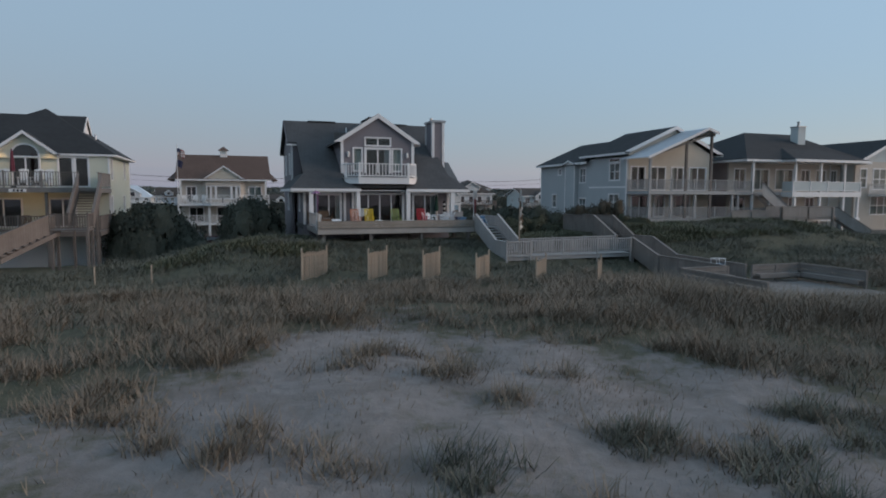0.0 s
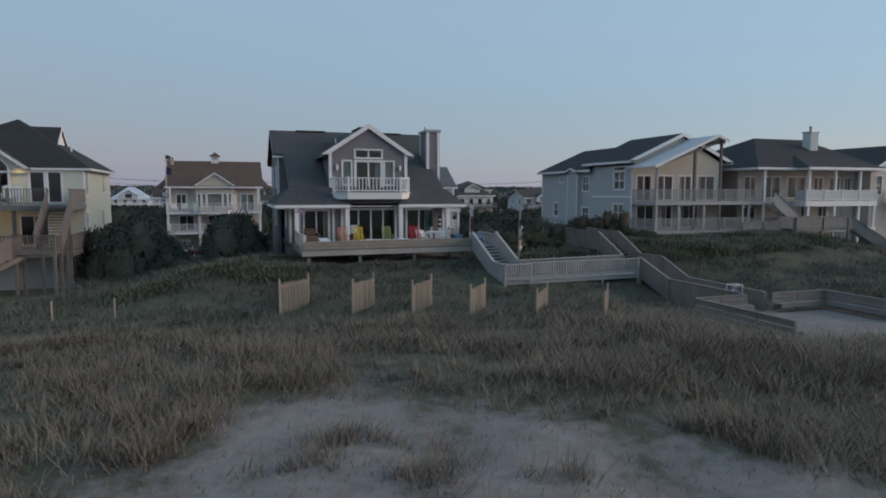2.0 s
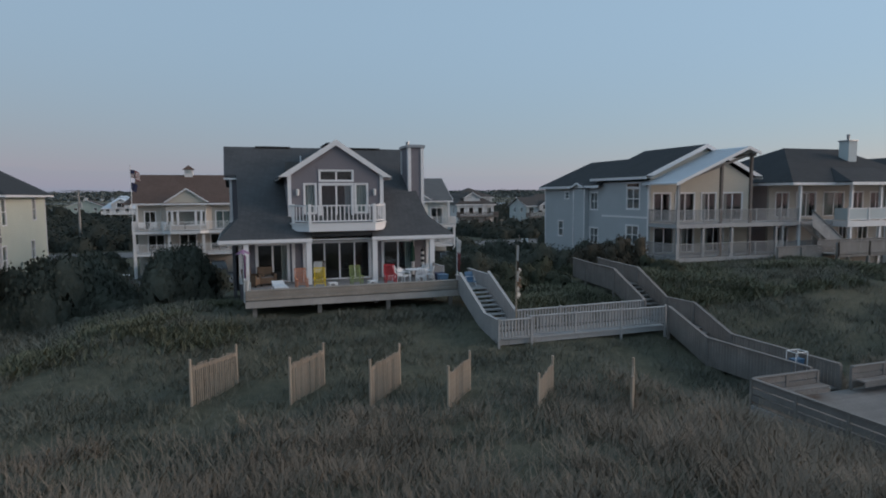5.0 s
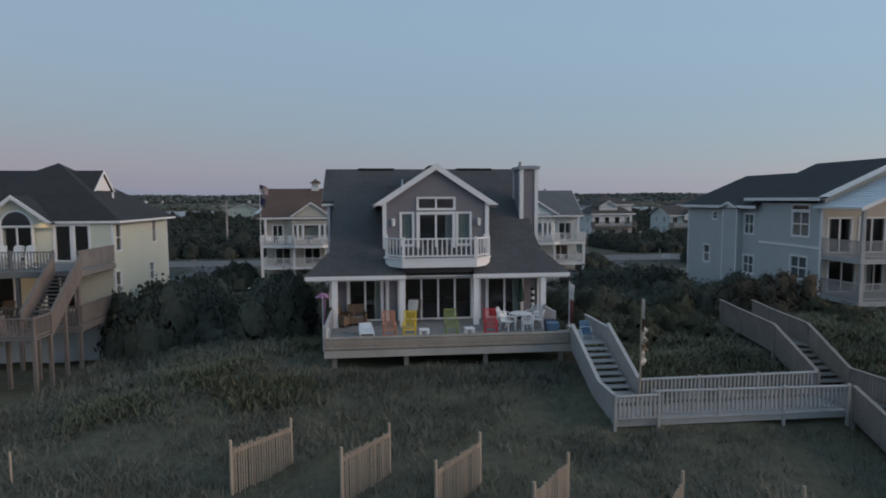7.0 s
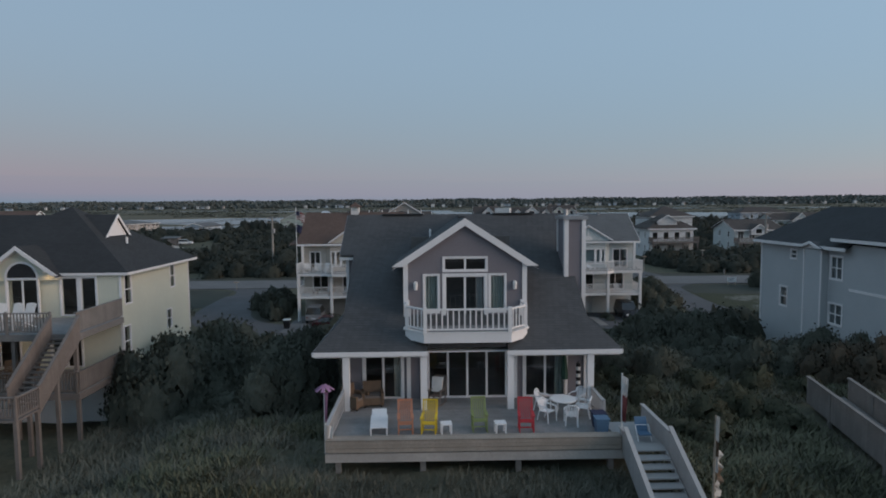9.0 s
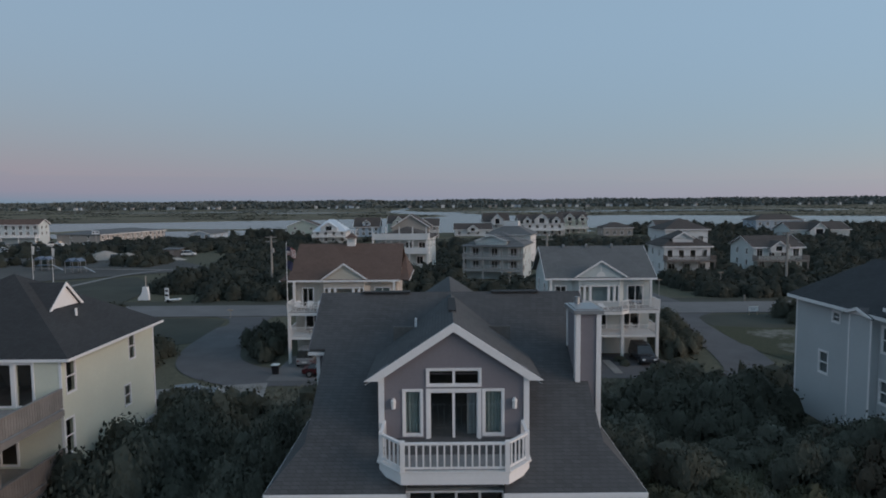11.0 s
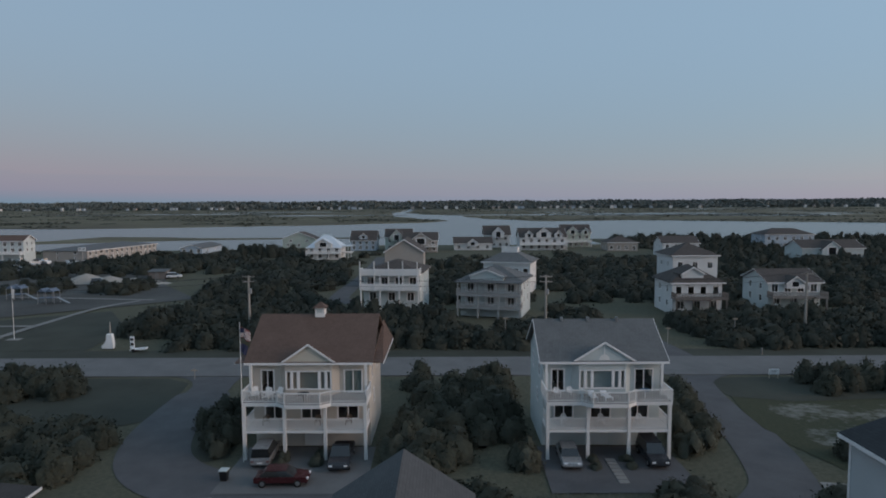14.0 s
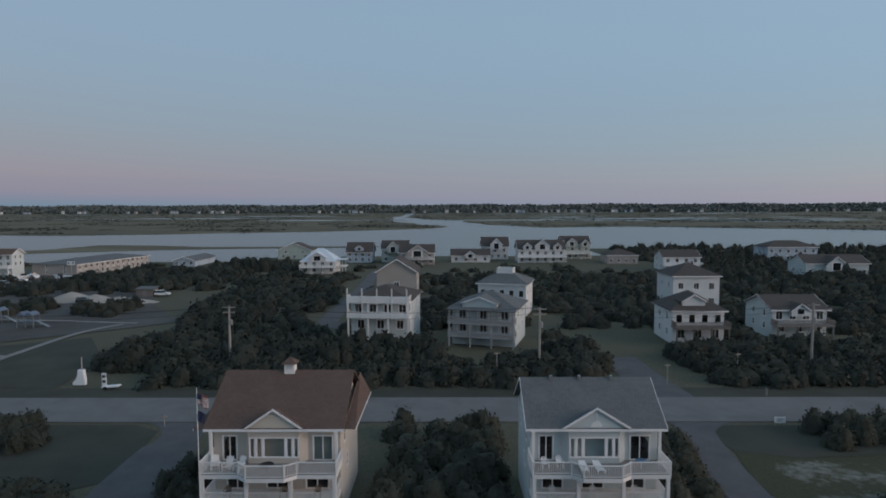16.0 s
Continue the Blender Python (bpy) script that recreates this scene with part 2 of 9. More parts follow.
GREEN_CLOTH = surf("dark_green_canvas", (0.03, 0.07, 0.05), 0.85, 0.15, 3, 20, 0.1)
BROWN_CLOTH = surf("brown_wicker", (0.16, 0.11, 0.075), 0.8, 0.2, 3, 30, 0.3)
CAR_DARK = surf("dark_car_paint", (0.03, 0.033, 0.04), 0.25, 0.1, 1, 10, 0, spec=0.6)
CAR_RED = surf("dark_red_car_paint", (0.14, 0.02, 0.025), 0.3, 0.1, 1, 10, 0, spec=0.6)
P_PLAY = surf("faded_blue_plastic", (0.12, 0.16, 0.22), 0.6, 0.1, 1, 10, 0)
CAR_SILVER = surf("silver_car_paint", (0.36, 0.37, 0.38), 0.3, 0.05, 1, 10, 0, metallic=0.5, spec=0.6)
CAR_WHITE = surf("white_car_paint", (0.7, 0.7, 0.7), 0.3, 0.05, 1, 10, 0, spec=0.6)
TYRE = surf("tyre_rubber", (0.02, 0.02, 0.02), 0.9, 0.2, 3, 30, 0.2)
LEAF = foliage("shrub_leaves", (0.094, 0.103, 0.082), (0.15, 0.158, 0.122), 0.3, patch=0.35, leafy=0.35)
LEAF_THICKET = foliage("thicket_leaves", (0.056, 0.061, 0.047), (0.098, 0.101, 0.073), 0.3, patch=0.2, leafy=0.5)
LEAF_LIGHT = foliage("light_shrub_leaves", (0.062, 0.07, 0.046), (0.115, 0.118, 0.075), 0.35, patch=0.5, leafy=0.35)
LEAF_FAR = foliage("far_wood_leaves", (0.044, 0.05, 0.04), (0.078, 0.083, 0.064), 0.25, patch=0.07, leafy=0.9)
# distant haze is put into this colour, paler and bluer than the woods
LEAF_SHORE_HAZED = foliage("hazed_far_shore_leaves", (0.085, 0.10, 0.095), (0.125, 0.14, 0.13), 0.3, patch=0.01)
SCRUB = foliage("low_scrub_leaves", (0.084, 0.094, 0.06), (0.155, 0.155, 0.1), 0.35, patch=0.5)
LEAF_RUST = foliage("rusty_shrub_leaves", (0.045, 0.042, 0.03), (0.088, 0.066, 0.044))
OATS = foliage("dune_grass_blades", (0.15, 0.128, 0.1), (0.268, 0.219, 0.168), 0.4, patch=0.5)
OATS_GREEN = foliage("green_dune_grass_blades", (0.08, 0.088, 0.073), (0.188, 0.182, 0.142), 0.35, patch=0.55)
BARK = surf("bark", (0.07, 0.055, 0.042), 0.95, 0.3, 2, 12, 0.5)


def ground_material():
    m, nt, bsdf, _ = _nodes("dune_sand_and_turf")
    tc = nt.nodes.new("ShaderNodeTexCoord").outputs["Object"]
    at = nt.nodes.new("ShaderNodeAttribute")
    at.attribute_name = "turf"
    n1, n2, n3 = _noise(nt, tc, 0.35, 6), _noise(nt, tc, 2.5, 5), _noise(nt, tc, 30, 3)
    f = _math(nt, "ADD", at.outputs["Fac"], _math(nt, "MULTIPLY", _math(nt, "SUBTRACT", n1, 0.5), 1.3))
    f = _math(nt, "ADD", f, _math(nt, "MULTIPLY", _math(nt, "SUBTRACT", n2, 0.5), 0.8))
    sand = _mix(nt, _ramp(nt, n2, [(0.3, 0.0), (0.7, 1.0)]), (0.195, 0.18, 0.173), (0.275, 0.258, 0.25))
    sand = _mix(nt, _ramp(nt, n3, [(0.4, 0.0), (0.7, 0.4)]), sand, (0.24, 0.22, 0.205))
    sand = _mix(nt, _ramp(nt, _noise(nt, tc, 0.9, 5), [(0.46, 0.0), (0.68, 0.6)]), sand, (0.15, 0.132, 0.118))
    turf = _mix(nt, _ramp(nt, n2, [(0.3, 0.0), (0.7, 1.0)]), (0.08, 0.084, 0.062), (0.14, 0.132, 0.098))
    turf = _mix(nt, _ramp(nt, n3, [(0.4, 0.0), (0.7, 0.6)]), turf, (0.055, 0.058, 0.038))
    nt.links.new(_mix(nt, _ramp(nt, f, [(0.38, 0.0), (0.62, 1.0)]), sand, turf), bsdf.inputs["Base Color"])
    bsdf.inputs["Roughness"].default_value = 0.95
    bsdf.inputs["Specular IOR Level"].default_value = 0.1
    _bump(nt, bsdf, _math(nt, "ADD", n2, _math(nt, "MULTIPLY", n3, 0.3)), 0.6, 0.12)
    return m


def water_material():
    m, nt, bsdf, _ = _nodes("still_sound_water")
    tc = nt.nodes.new("ShaderNodeTexCoord").outputs["Object"]
    bsdf.inputs["Base Color"].default_value = (0.03, 0.045, 0.05, 1)
    bsdf.inputs["Roughness"].default_value = 0.22
    _bump(nt, bsdf, _noise(nt, _scaled(nt, tc, (0.05, 0.25, 1)), 2.0, 4), 0.15, 0.2)
    return m


GROUND = ground_material()
WATER = water_material()
MARSH = surf("marsh_grass", (0.095, 0.09, 0.055), 0.95, 0.7, 0.02, 0.15, 0, stretch=(0.3, 1, 1), dirt=(0.12, 0.095, 0.06))
LAWN = surf("rough_lawn", (0.042, 0.047, 0.037), 0.95, 0.3, 0.15, 5, 0.4, dirt=(0.06, 0.06, 0.046))


def thin_grass():
    """Grass worn through to pale sand in blotches."""
    m, nt, bsdf, _ = _nodes("thin_grass_on_sand")
    tc = nt.nodes.new("ShaderNodeTexCoord").outputs["Object"]
    n1, n2, n3 = _noise(nt, _scaled(nt, tc, (0.6, 1.0, 1)), 0.16, 6, 0.65), _noise(nt, tc, 1.1, 5, 0.7), _noise(nt, tc, 7, 3)
    at = nt.nodes.new("ShaderNodeAttribute")
    at.attribute_name = "worn"
    f = _math(nt, "ADD", _math(nt, "MULTIPLY", n1, 0.75), _math(nt, "MULTIPLY", n2, 0.35))
    f = _math(nt, "ADD", f, _math(nt, "MULTIPLY", _math(nt, "SUBTRACT", at.outputs["Fac"], 1.0), 0.3))
    grass = _mix(nt, _ramp(nt, n3, [(0.35, 0.0), (0.65, 1.0)]), (0.046, 0.052, 0.034), (0.075, 0.077, 0.05))
    nt.links.new(_mix(nt, _ramp(nt, f, [(0.52, 0.0), (0.70, 0.9)]), grass, (0.27, 0.265, 0.25)), bsdf.inputs["Base Color"])
    bsdf.inputs["Roughness"].default_value = 0.95
    bsdf.inputs["Specular IOR Level"].default_value = 0.1
    _bump(nt, bsdf, n3, 0.4, 0.05)
    return m


THIN_GRASS = thin_grass()
GRAVEL = surf("grey_gravel_lot", (0.082, 0.082, 0.078), 0.95, 0.3, 0.06, 4, 0.3)



# ---- building helpers ----
def root(name, label, category, loc=(0, 0, 0), group="", kind=""):
    ob = new(name)
    ob.location = loc
    ob.empty_display_size = 0.3
    return tagged(ob, label, category, group, kind)


def base(ob):
    while ob.parent:
        ob = ob.parent
    return Vector(ob.location)


def part(name, bm, material, parent=None, label="", smooth=False):
    """Links a bmesh given in world metres as ONE mesh object under a thing or a part."""
    if parent:
        bmesh.ops.translate(bm, verts=bm.verts, vec=-base(parent))
    bmesh.ops.recalc_face_normals(bm, faces=bm.faces)
    me = bpy.data.meshes.new(name)
    bm.to_mesh(me)
    bm.free()
    me.materials.append(material)
    if smooth:
        me.polygons.foreach_set("use_smooth", [True] * len(me.polygons))
    ob = new(name, me)
    ob.parent = parent
    if label:
        ob["label"] = label
    return ob


def piece(name, me, parent, loc, turn=0.0):
    """One more object on a shared mesh, under parent, at a place in the world."""
    ob = new(name, me)
    ob.parent = parent
    ob.location = Vector(loc) - base(parent)
    ob.rotation_euler.z = turn
    return ob


def raw(name, verts, faces, material, kind="stuff", label="", category="", smooth=False):
    me = bpy.data.meshes.new(name)
    me.from_pydata(verts, [], faces)
    me.materials.append(material)
    if smooth:
        me.polygons.foreach_set("use_smooth", [True] * len(me.polygons))
    return tagged(new(name, me), label, category, "", kind)


def quads(name, v, material, normals=None):
    """A mesh of loose quads from an array of shape (n, 4, 3), shaded along normals (n, 4, 3) where they are given."""
    n = len(v)
    if normals is not None:
        # every quad faces the way it is shaded
        back = (np.cross(v[:, 2] - v[:, 0], v[:, 3] - v[:, 1]) * normals.mean(1)).sum(1) < 0
        v = np.where(back[:, None, None], v[:, ::-1], v)
        normals = np.where(back[:, None, None], normals[:, ::-1], normals)
    me = bpy.data.meshes.new(name)
    me.vertices.add(4 * n)
    me.vertices.foreach_set("co", np.ascontiguousarray(v, dtype=np.float32).ravel())
    me.loops.add(4 * n)
    me.loops.foreach_set("vertex_index", np.arange(4 * n, dtype=np.int32))
    me.polygons.add(n)
    me.polygons.foreach_set("loop_start", np.arange(0, 4 * n, 4, dtype=np.int32))
    me.update(calc_edges=True)
    me.materials.append(material)
    if normals is not None:
        me.polygons.foreach_set("use_smooth", np.ones(n, dtype=bool))
        me.normals_split_custom_set_from_vertices(normals.reshape(-1, 3))
    return me


def B():
    return bmesh.new()


def hexa(bm, lo, hi):
    """A solid from four points below and four above, in the same order."""
    v = [bm.verts.new(p) for p in (*lo, *hi)]
    for f in ((0, 3, 2, 1), (4, 5, 6, 7), (0, 1, 5, 4), (1, 2, 6, 5), (2, 3, 7, 6), (3, 0, 4, 7)):
        bm.faces.new([v[i] for i in f])
    return bm


def box(bm, x0, x1, y0, y1, z0, z1):
    c = [(x0, y0), (x1, y0), (x1, y1), (x0, y1)]
    return hexa(bm, [(*p, z0) for p in c], [(*p, z1) for p in c])


def slab(bm, pts, t):
    """A plate with the polygon pts as its top, t thick downwards."""
    n = len(pts)
    top = [bm.verts.new(p) for p in pts]
    bot = [bm.verts.new((p[0], p[1], p[2] - t)) for p in pts]
    bm.faces.new(top)
    bm.faces.new(bot[::-1])
    for i in range(n):
        bm.faces.new((top[i], bot[i], bot[(i + 1) % n], top[(i + 1) % n]))
    return bm


def prism(bm, pts, vec):
    """A plate with the polygon pts as one face, pushed along vec."""
    vec = Vector(vec)
    a = [bm.verts.new(p) for p in pts]
    b = [bm.verts.new(Vector(p) + vec) for p in pts]
    bm.faces.new(a)
    bm.faces.new(b[::-1])
    for i in range(len(pts)):
        bm.faces.new((a[i], b[i], b[(i + 1) % len(pts)], a[(i + 1) % len(pts)]))
    return bm


def beam(bm, a, b, w, h):
    """A bar of width w and height h from a to b; the points lie on the middle of its underside."""
    a, b = Vector(a), Vector(b)
    d = b - a
    side = Vector((-d.y, d.x, 0))
    side = side.normalized() * (w / 2) if side.length > 1e-6 else Vector((w / 2, 0, 0))
    up = Vector((0, 0, h))
    if abs(d.x) + abs(d.y) < 1e-6:
        s2 = Vector((0, h / 2, 0))
        return hexa(bm, [a - side - s2, a + side - s2, a + side + s2, a - side + s2], [b - side - s2, b + side - s2, b + side + s2, b - side + s2])
    return hexa(bm, [a - side, b - side, b + side, a + side], [a - side + up, b - side + up, b + side + up, a + side + up])


def rod(bm, a, b, r0, r1=None, n=8):
    a, b = Vector(a), Vector(b)
    r1 = r0 if r1 is None else r1
    d = (b - a).normalized()
    u = d.orthogonal().normalized()
    w = d.cross(u)
    ra = [bm.verts.new(a + (u * math.cos(k * math.tau / n) + w * math.sin(k * math.tau / n)) * r0) for k in range(n)]
    rb = [bm.verts.new(b + (u * math.cos(k * math.tau / n) + w * math.sin(k * math.tau / n)) * r1) for k in range(n)]
    bm.faces.new(ra[::-1])
    bm.faces.new(rb)
    for k in range(n):
        bm.faces.new((ra[k], ra[(k + 1) % n], rb[(k + 1) % n], rb[k]))
    return bm


def at_wall(axis, c, u, z, depth=0.0):
    """A point of an upright wall: axis 'y' means the wall y = c (u runs along x), 'x' the wall x = c (u along y)."""
    return (u, c + depth, z) if axis == "y" else (c + depth, u, z)


def wbox(bm, axis, c, u0, u1, z0, z1, d0, d1):
    """A box on a wall, from depth d0 to d1 across it."""
    return box(bm, u0, u1, c + d0, c + d1, z0, z1) if axis == "y" else box(bm, c + d0, c + d1, u0, u1, z0, z1)


def wall_grid(bm, axis, c, d0, d1, u0, u1, z0, z1, holes):
    """A wall with openings (u0, u1, z0, z1) that go right through it."""
    us = sorted({u0, u1, *(v for h in holes for v in h[:2] if u0 < v < u1)})
    zs = sorted({z0, z1, *(v for h in holes for v in h[2:] if z0 < v < z1)})
    for a, b in zip(us, us[1:]):
        for p, q in zip(zs, zs[1:]):
            if not any(h[0] < (a + b) / 2 < h[1] and h[2] < (p + q) / 2 < h[3] for h in holes):
                wbox(bm, axis, c, a, b, p, q, d0, d1)
    bmesh.ops.remove_doubles(bm, verts=bm.verts, dist=1e-4)
    bm.verts.index_update()
    seen = {}
    for f in bm.faces:
        seen.setdefault(frozenset(v.index for v in f.verts), []).append(f)
    bmesh.ops.delete(bm, geom=[f for fs in seen.values() if len(fs) > 1 for f in fs], context="FACES_ONLY")
    return bm


def window(parent, axis, c, hole, out=-1, frame_w=0.09, bars=(1, 1), mat=None, curtain=None, name="window", sill=True, proud=0.04):
    """A framed window or glazed door in a hole: casing, sashes, one pane between the bars; out: the side that faces outdoors."""
    u0, u1, z0, z1 = hole
    mat = mat or TRIM
    bm = B()
    d0, d1 = sorted((out * proud, -out * 0.06))
    f = frame_w
    wbox(bm, axis, c, u0 - f, u1 + f, z1, z1 + f, d0, d1)
    wbox(bm, axis, c, u0 - f, u1 + f, z0 - (f if sill else 0.04), z0, d0, d1)
    wbox(bm, axis, c, u0 - f, u0, z0, z1, d0, d1)
    wbox(bm, axis, c, u1, u1 + f, z0, z1, d0, d1)
    win = part(name, bm, mat, parent)
    nu, nz = bars
    e0, e1 = sorted((out * 0.0, -out * 0.05))
    s = min(0.05, f * 0.6)
    bm = B()
    for k in range(nu + 1):
        u = u0 + (u1 - u0) * k / nu
        wbox(bm, axis, c, max(u0, u - s), min(u1, u + s), z0, z1, e0, e1)
    for k in range(nz + 1):
        z = z0 + (z1 - z0) * k / nz
        for i in range(nu):
            a, b = u0 + (u1 - u0) * i / nu + s, u0 + (u1 - u0) * (i + 1) / nu - s
            wbox(bm, axis, c, a, b, max(z0, z - s * 0.8), min(z1, z + s * 0.8), e0 + 0.004, e1 - 0.004)
    part("sash", bm, mat, win)
    for i in range(nu):
        bm = B()
        g = -out * 0.025
        a, b = u0 + (u1 - u0) * i / nu, u0 + (u1 - u0) * (i + 1) / nu
        bm.faces.new([bm.verts.new(at_wall(axis, c, u, z, g)) for u, z in ((a, z0), (b, z0), (b, z1), (a, z1))])
        p = part("pane", bm, GLASS, win)
        p.visible_shadow = False
    if curtain:
        mat_c, spans = curtain
        for a, b in spans:
            bm = B()
            n = max(4, int((b - a) / 0.07))
            dz = -out * 0.16
            row = [(a + (b - a) * k / n, dz + (0.03 if k % 2 else -0.03)) for k in range(n + 1)]
            lo = [bm.verts.new(at_wall(axis, c, u, z0 + 0.02, d)) for u, d in row]
            hi = [bm.verts.new(at_wall(axis, c, u, z1 - 0.02, d)) for u, d in row]
            for k in range(n):
                bm.faces.new((lo[k], lo[k + 1], hi[k + 1], hi[k]))
            part("curtain", bm, mat_c, win)
    return win


BAL = {}


def baluster_mesh(w, h, mat):
    key = (w, round(h, 3), mat.name)
    if key not in BAL:
        bm = box(B(), -w / 2, w / 2, -w / 2, w / 2, 0, h)
        me = bpy.data.meshes.new("baluster")
        bm.to_mesh(me)
        bm.free()
        me.materials.append(mat)
        BAL[key] = me
    return BAL[key]


def railing(parent, pts, mat, h=1.0, gap=0.13, w=0.045, post=0.1, cap=0.12, cap_h=0.05, low=0.09, posts=True, joined=False, every=0.0, cap_mat=None, foot=0.0):
    """A railing along the points, which lie on the floor: posts, cap rail, bottom rail, balusters."""
    pts = [Vector(p) for p in pts]
    if posts:
        ends = list(pts)
        if every:
            for a, b in zip(pts, pts[1:]):
                k = max(1, round((b - a).length / every))
                ends += [a.lerp(b, i / k) for i in range(1, k)]
        for p in ends:
            part("post", box(B(), p.x - post / 2, p.x + post / 2, p.y - post / 2, p.y + post / 2, p.z - foot, p.z + h + 0.06), mat, parent)
    bal = B() if joined else None
    for a, b in zip(pts, pts[1:]):
        up = Vector((0, 0, h - cap_h))
        part("cap_rail", beam(B(), a + up, b + up, cap, cap_h), cap_mat or mat, parent)
        part("bottom_rail", beam(B(), a + Vector((0, 0, low)), b + Vector((0, 0, low)), 0.05, 0.07), mat, parent)
        n = max(1, int((b - a).length / gap))
        hb = h - cap_h - low
        for k in range(1, n):
            p = a.lerp(b, k / n) + Vector((0, 0, low))
            if joined:
                box(bal, p.x - w / 2, p.x + w / 2, p.y - w / 2, p.y + w / 2, p.z, p.z + hb)
            else:
                piece("baluster", baluster_mesh(w, hb, mat), parent, p)
    if joined:
        tagged(part("railing_infill", bal, mat, parent), kind="stuff")


def stairs(parent, a, b, width, mat, n=None):
    """Treads and two stringers from the top middle a to the foot middle b."""
    a, b = Vector(a), Vector(b)
    n = n or max(2, round((a.z - b.z) / 0.18))
    flat = Vector((b.x - a.x, b.y - a.y, 0))
    side = Vector((-flat.y, flat.x, 0)).normalized() * (width / 2)
    for s in (-1, 1):
        part("stringer", beam(B(), a + side * s - Vector((0, 0, 0.3)), b + side * s - Vector((0, 0, 0.3)), 0.05, 0.28), mat, parent)
    run = flat / n
    for k in range(n):
        p = a + flat * ((k + 0.5) / n)
        z = a.z - (a.z - b.z) * (k + 1) / (n + 1)
        q, r = p - run * 0.55, p + run * 0.55
        part("tread", hexa(B(), [q - side + Vector((0, 0, z - q.z - 0.05)), r - side + Vector((0, 0, z - r.z - 0.05)), r + side + Vector((0, 0, z - r.z - 0.05)), q + side + Vector((0, 0, z - q.z - 0.05))],
                           [q - side + Vector((0, 0, z - q.z)), r - side + Vector((0, 0, z - r.z)), r + side + Vector((0, 0, z - r.z)), q + side + Vector((0, 0, z - q.z))]), mat, parent)


def gable_trim(parent, apex, tips, w, t, mat, axis="y"):
    """Two rake boards from the apex down to the tips, w deep, t thick, cut level at their feet."""
    for tip in tips:
        a, b = Vector(apex), Vector(tip)
        vec = (0, t, 0) if axis == "y" else (t, 0, 0)
        run = Vector((a.x - b.x, a.y - b.y, 0))
        foot = b + run * min(0.6, w / max(0.05, a.z - b.z))
        part("rake_board", prism(B(), [a, b, foot, a - Vector((0, 0, w))], vec), mat, parent)


# ---- ground ----
PROFILE = [(-400, -3.5), (-90, -1.5), (-60, -0.3), (-46, 0.3), (-37, 0.75), (-30, 1.05), (-25, 1.25), (-21, 0.95), (-16, 0.85), (-12, 1.0), (-8, 1.8), (-6, 2.15), (-4, 2.1), (4, 1.5), (12, 0.4), (22, -0.8), (32, -1.6), (40, -1.72), (395, -1.75), (425, -3.6), (470, -6), (4900, -6)]
PY, PZ = [p[0] for p in PROFILE], [p[1] for p in PROFILE]


def smooth01(v, a, b):
    t = min(1.0, max(0.0, (v - a) / (b - a)))
    return t * t * (3 - 2 * t)


def ground_z(x, y):
    z = float(np.interp(y, PY, PZ))
    near = smooth01(y, -80, -40) * (1 - smooth01(y, 14, 34))
    z += near * 0.22 * noise.noise(Vector((x * 0.16, y * 0.16, 1.0))) + near * 0.2 * noise.noise(Vector((x * 0.42, y * 0.5, 4.0))) + near * 0.07 * noise.noise(Vector((x * 1.1, y * 1.1, 8.0)))
    front = smooth01(y, -16, -4) * (1 - smooth01(y, 14, 30))
    z -= 1.5 * front * smooth01(-x, 9, 17)
    z += 0.5 * front * smooth01(x, 15.8, 20) * (1 - smooth01(y, 6, 20)) + 0.5 * smooth01(y, -4, 3) * (1 - smooth01(y, 6, 20)) * smooth01(x, 7, 12) * (1 - smooth01(x, 15.8, 20))
    z += 0.3 * smooth01(y, -30, -10) * (1 - smooth01(y, 6, 20)) * smooth01(x, 16, 30)
    z -= 0.8 * smooth01(x, 7.5, 11) * (1 - smooth01(x, 18, 24)) * smooth01(y, -30, -26) * (1 - smooth01(y, -18, -9))
    z -= 1.3 * smooth01(x, 34, 43) * smooth01(y, -30, -8) * (1 - smooth01(y, 2, 12))
    far = smooth01(y, 84, 110) * (1 - smooth01(y, 330, 390))
    z += far * 0.5 * noise.noise(Vector((x * 0.02, y * 0.02, 7.0)))
    # shore of the sound, nearer beside the boat yard
    z -= 3.4 * smooth01(y, 338, 356) * (1 - smooth01(x, 85, 100)) * (1 - smooth01(y, 395, 470))
    z -= 2.6 * smooth01(y, 306, 324) * smooth01(-x, 92, 112) * (1 - smooth01(y, 338, 356))
    return z


def crest(x):
    """The seaward edge of the grown dune."""
    return float(np.interp(x, [-30, -20, -13, -10, -8, -6, -3, 0, 1.5, 3, 40], [-31, -30, -29.4, -29.8, -27.2, -27.4, -29.2, -31, -34.5, -36, -36.5]))


def turf_at(x, y):
    """How much of the ground is grown over: 0 bare sand, 1 turf."""
    v = float(np.interp(y - crest(x), [-30, -5, -1.2, 1.2, 4, 12], [0.1, 0.33, 0.36, 0.62, 0.82, 0.98]))
    v += 0.2 * smooth01(-x, 8, 16) * smooth01(y, -38, -30)
    v += 0.25 * noise.noise(Vector((x * 0.22, y * 0.3, 3.0)))
    return v


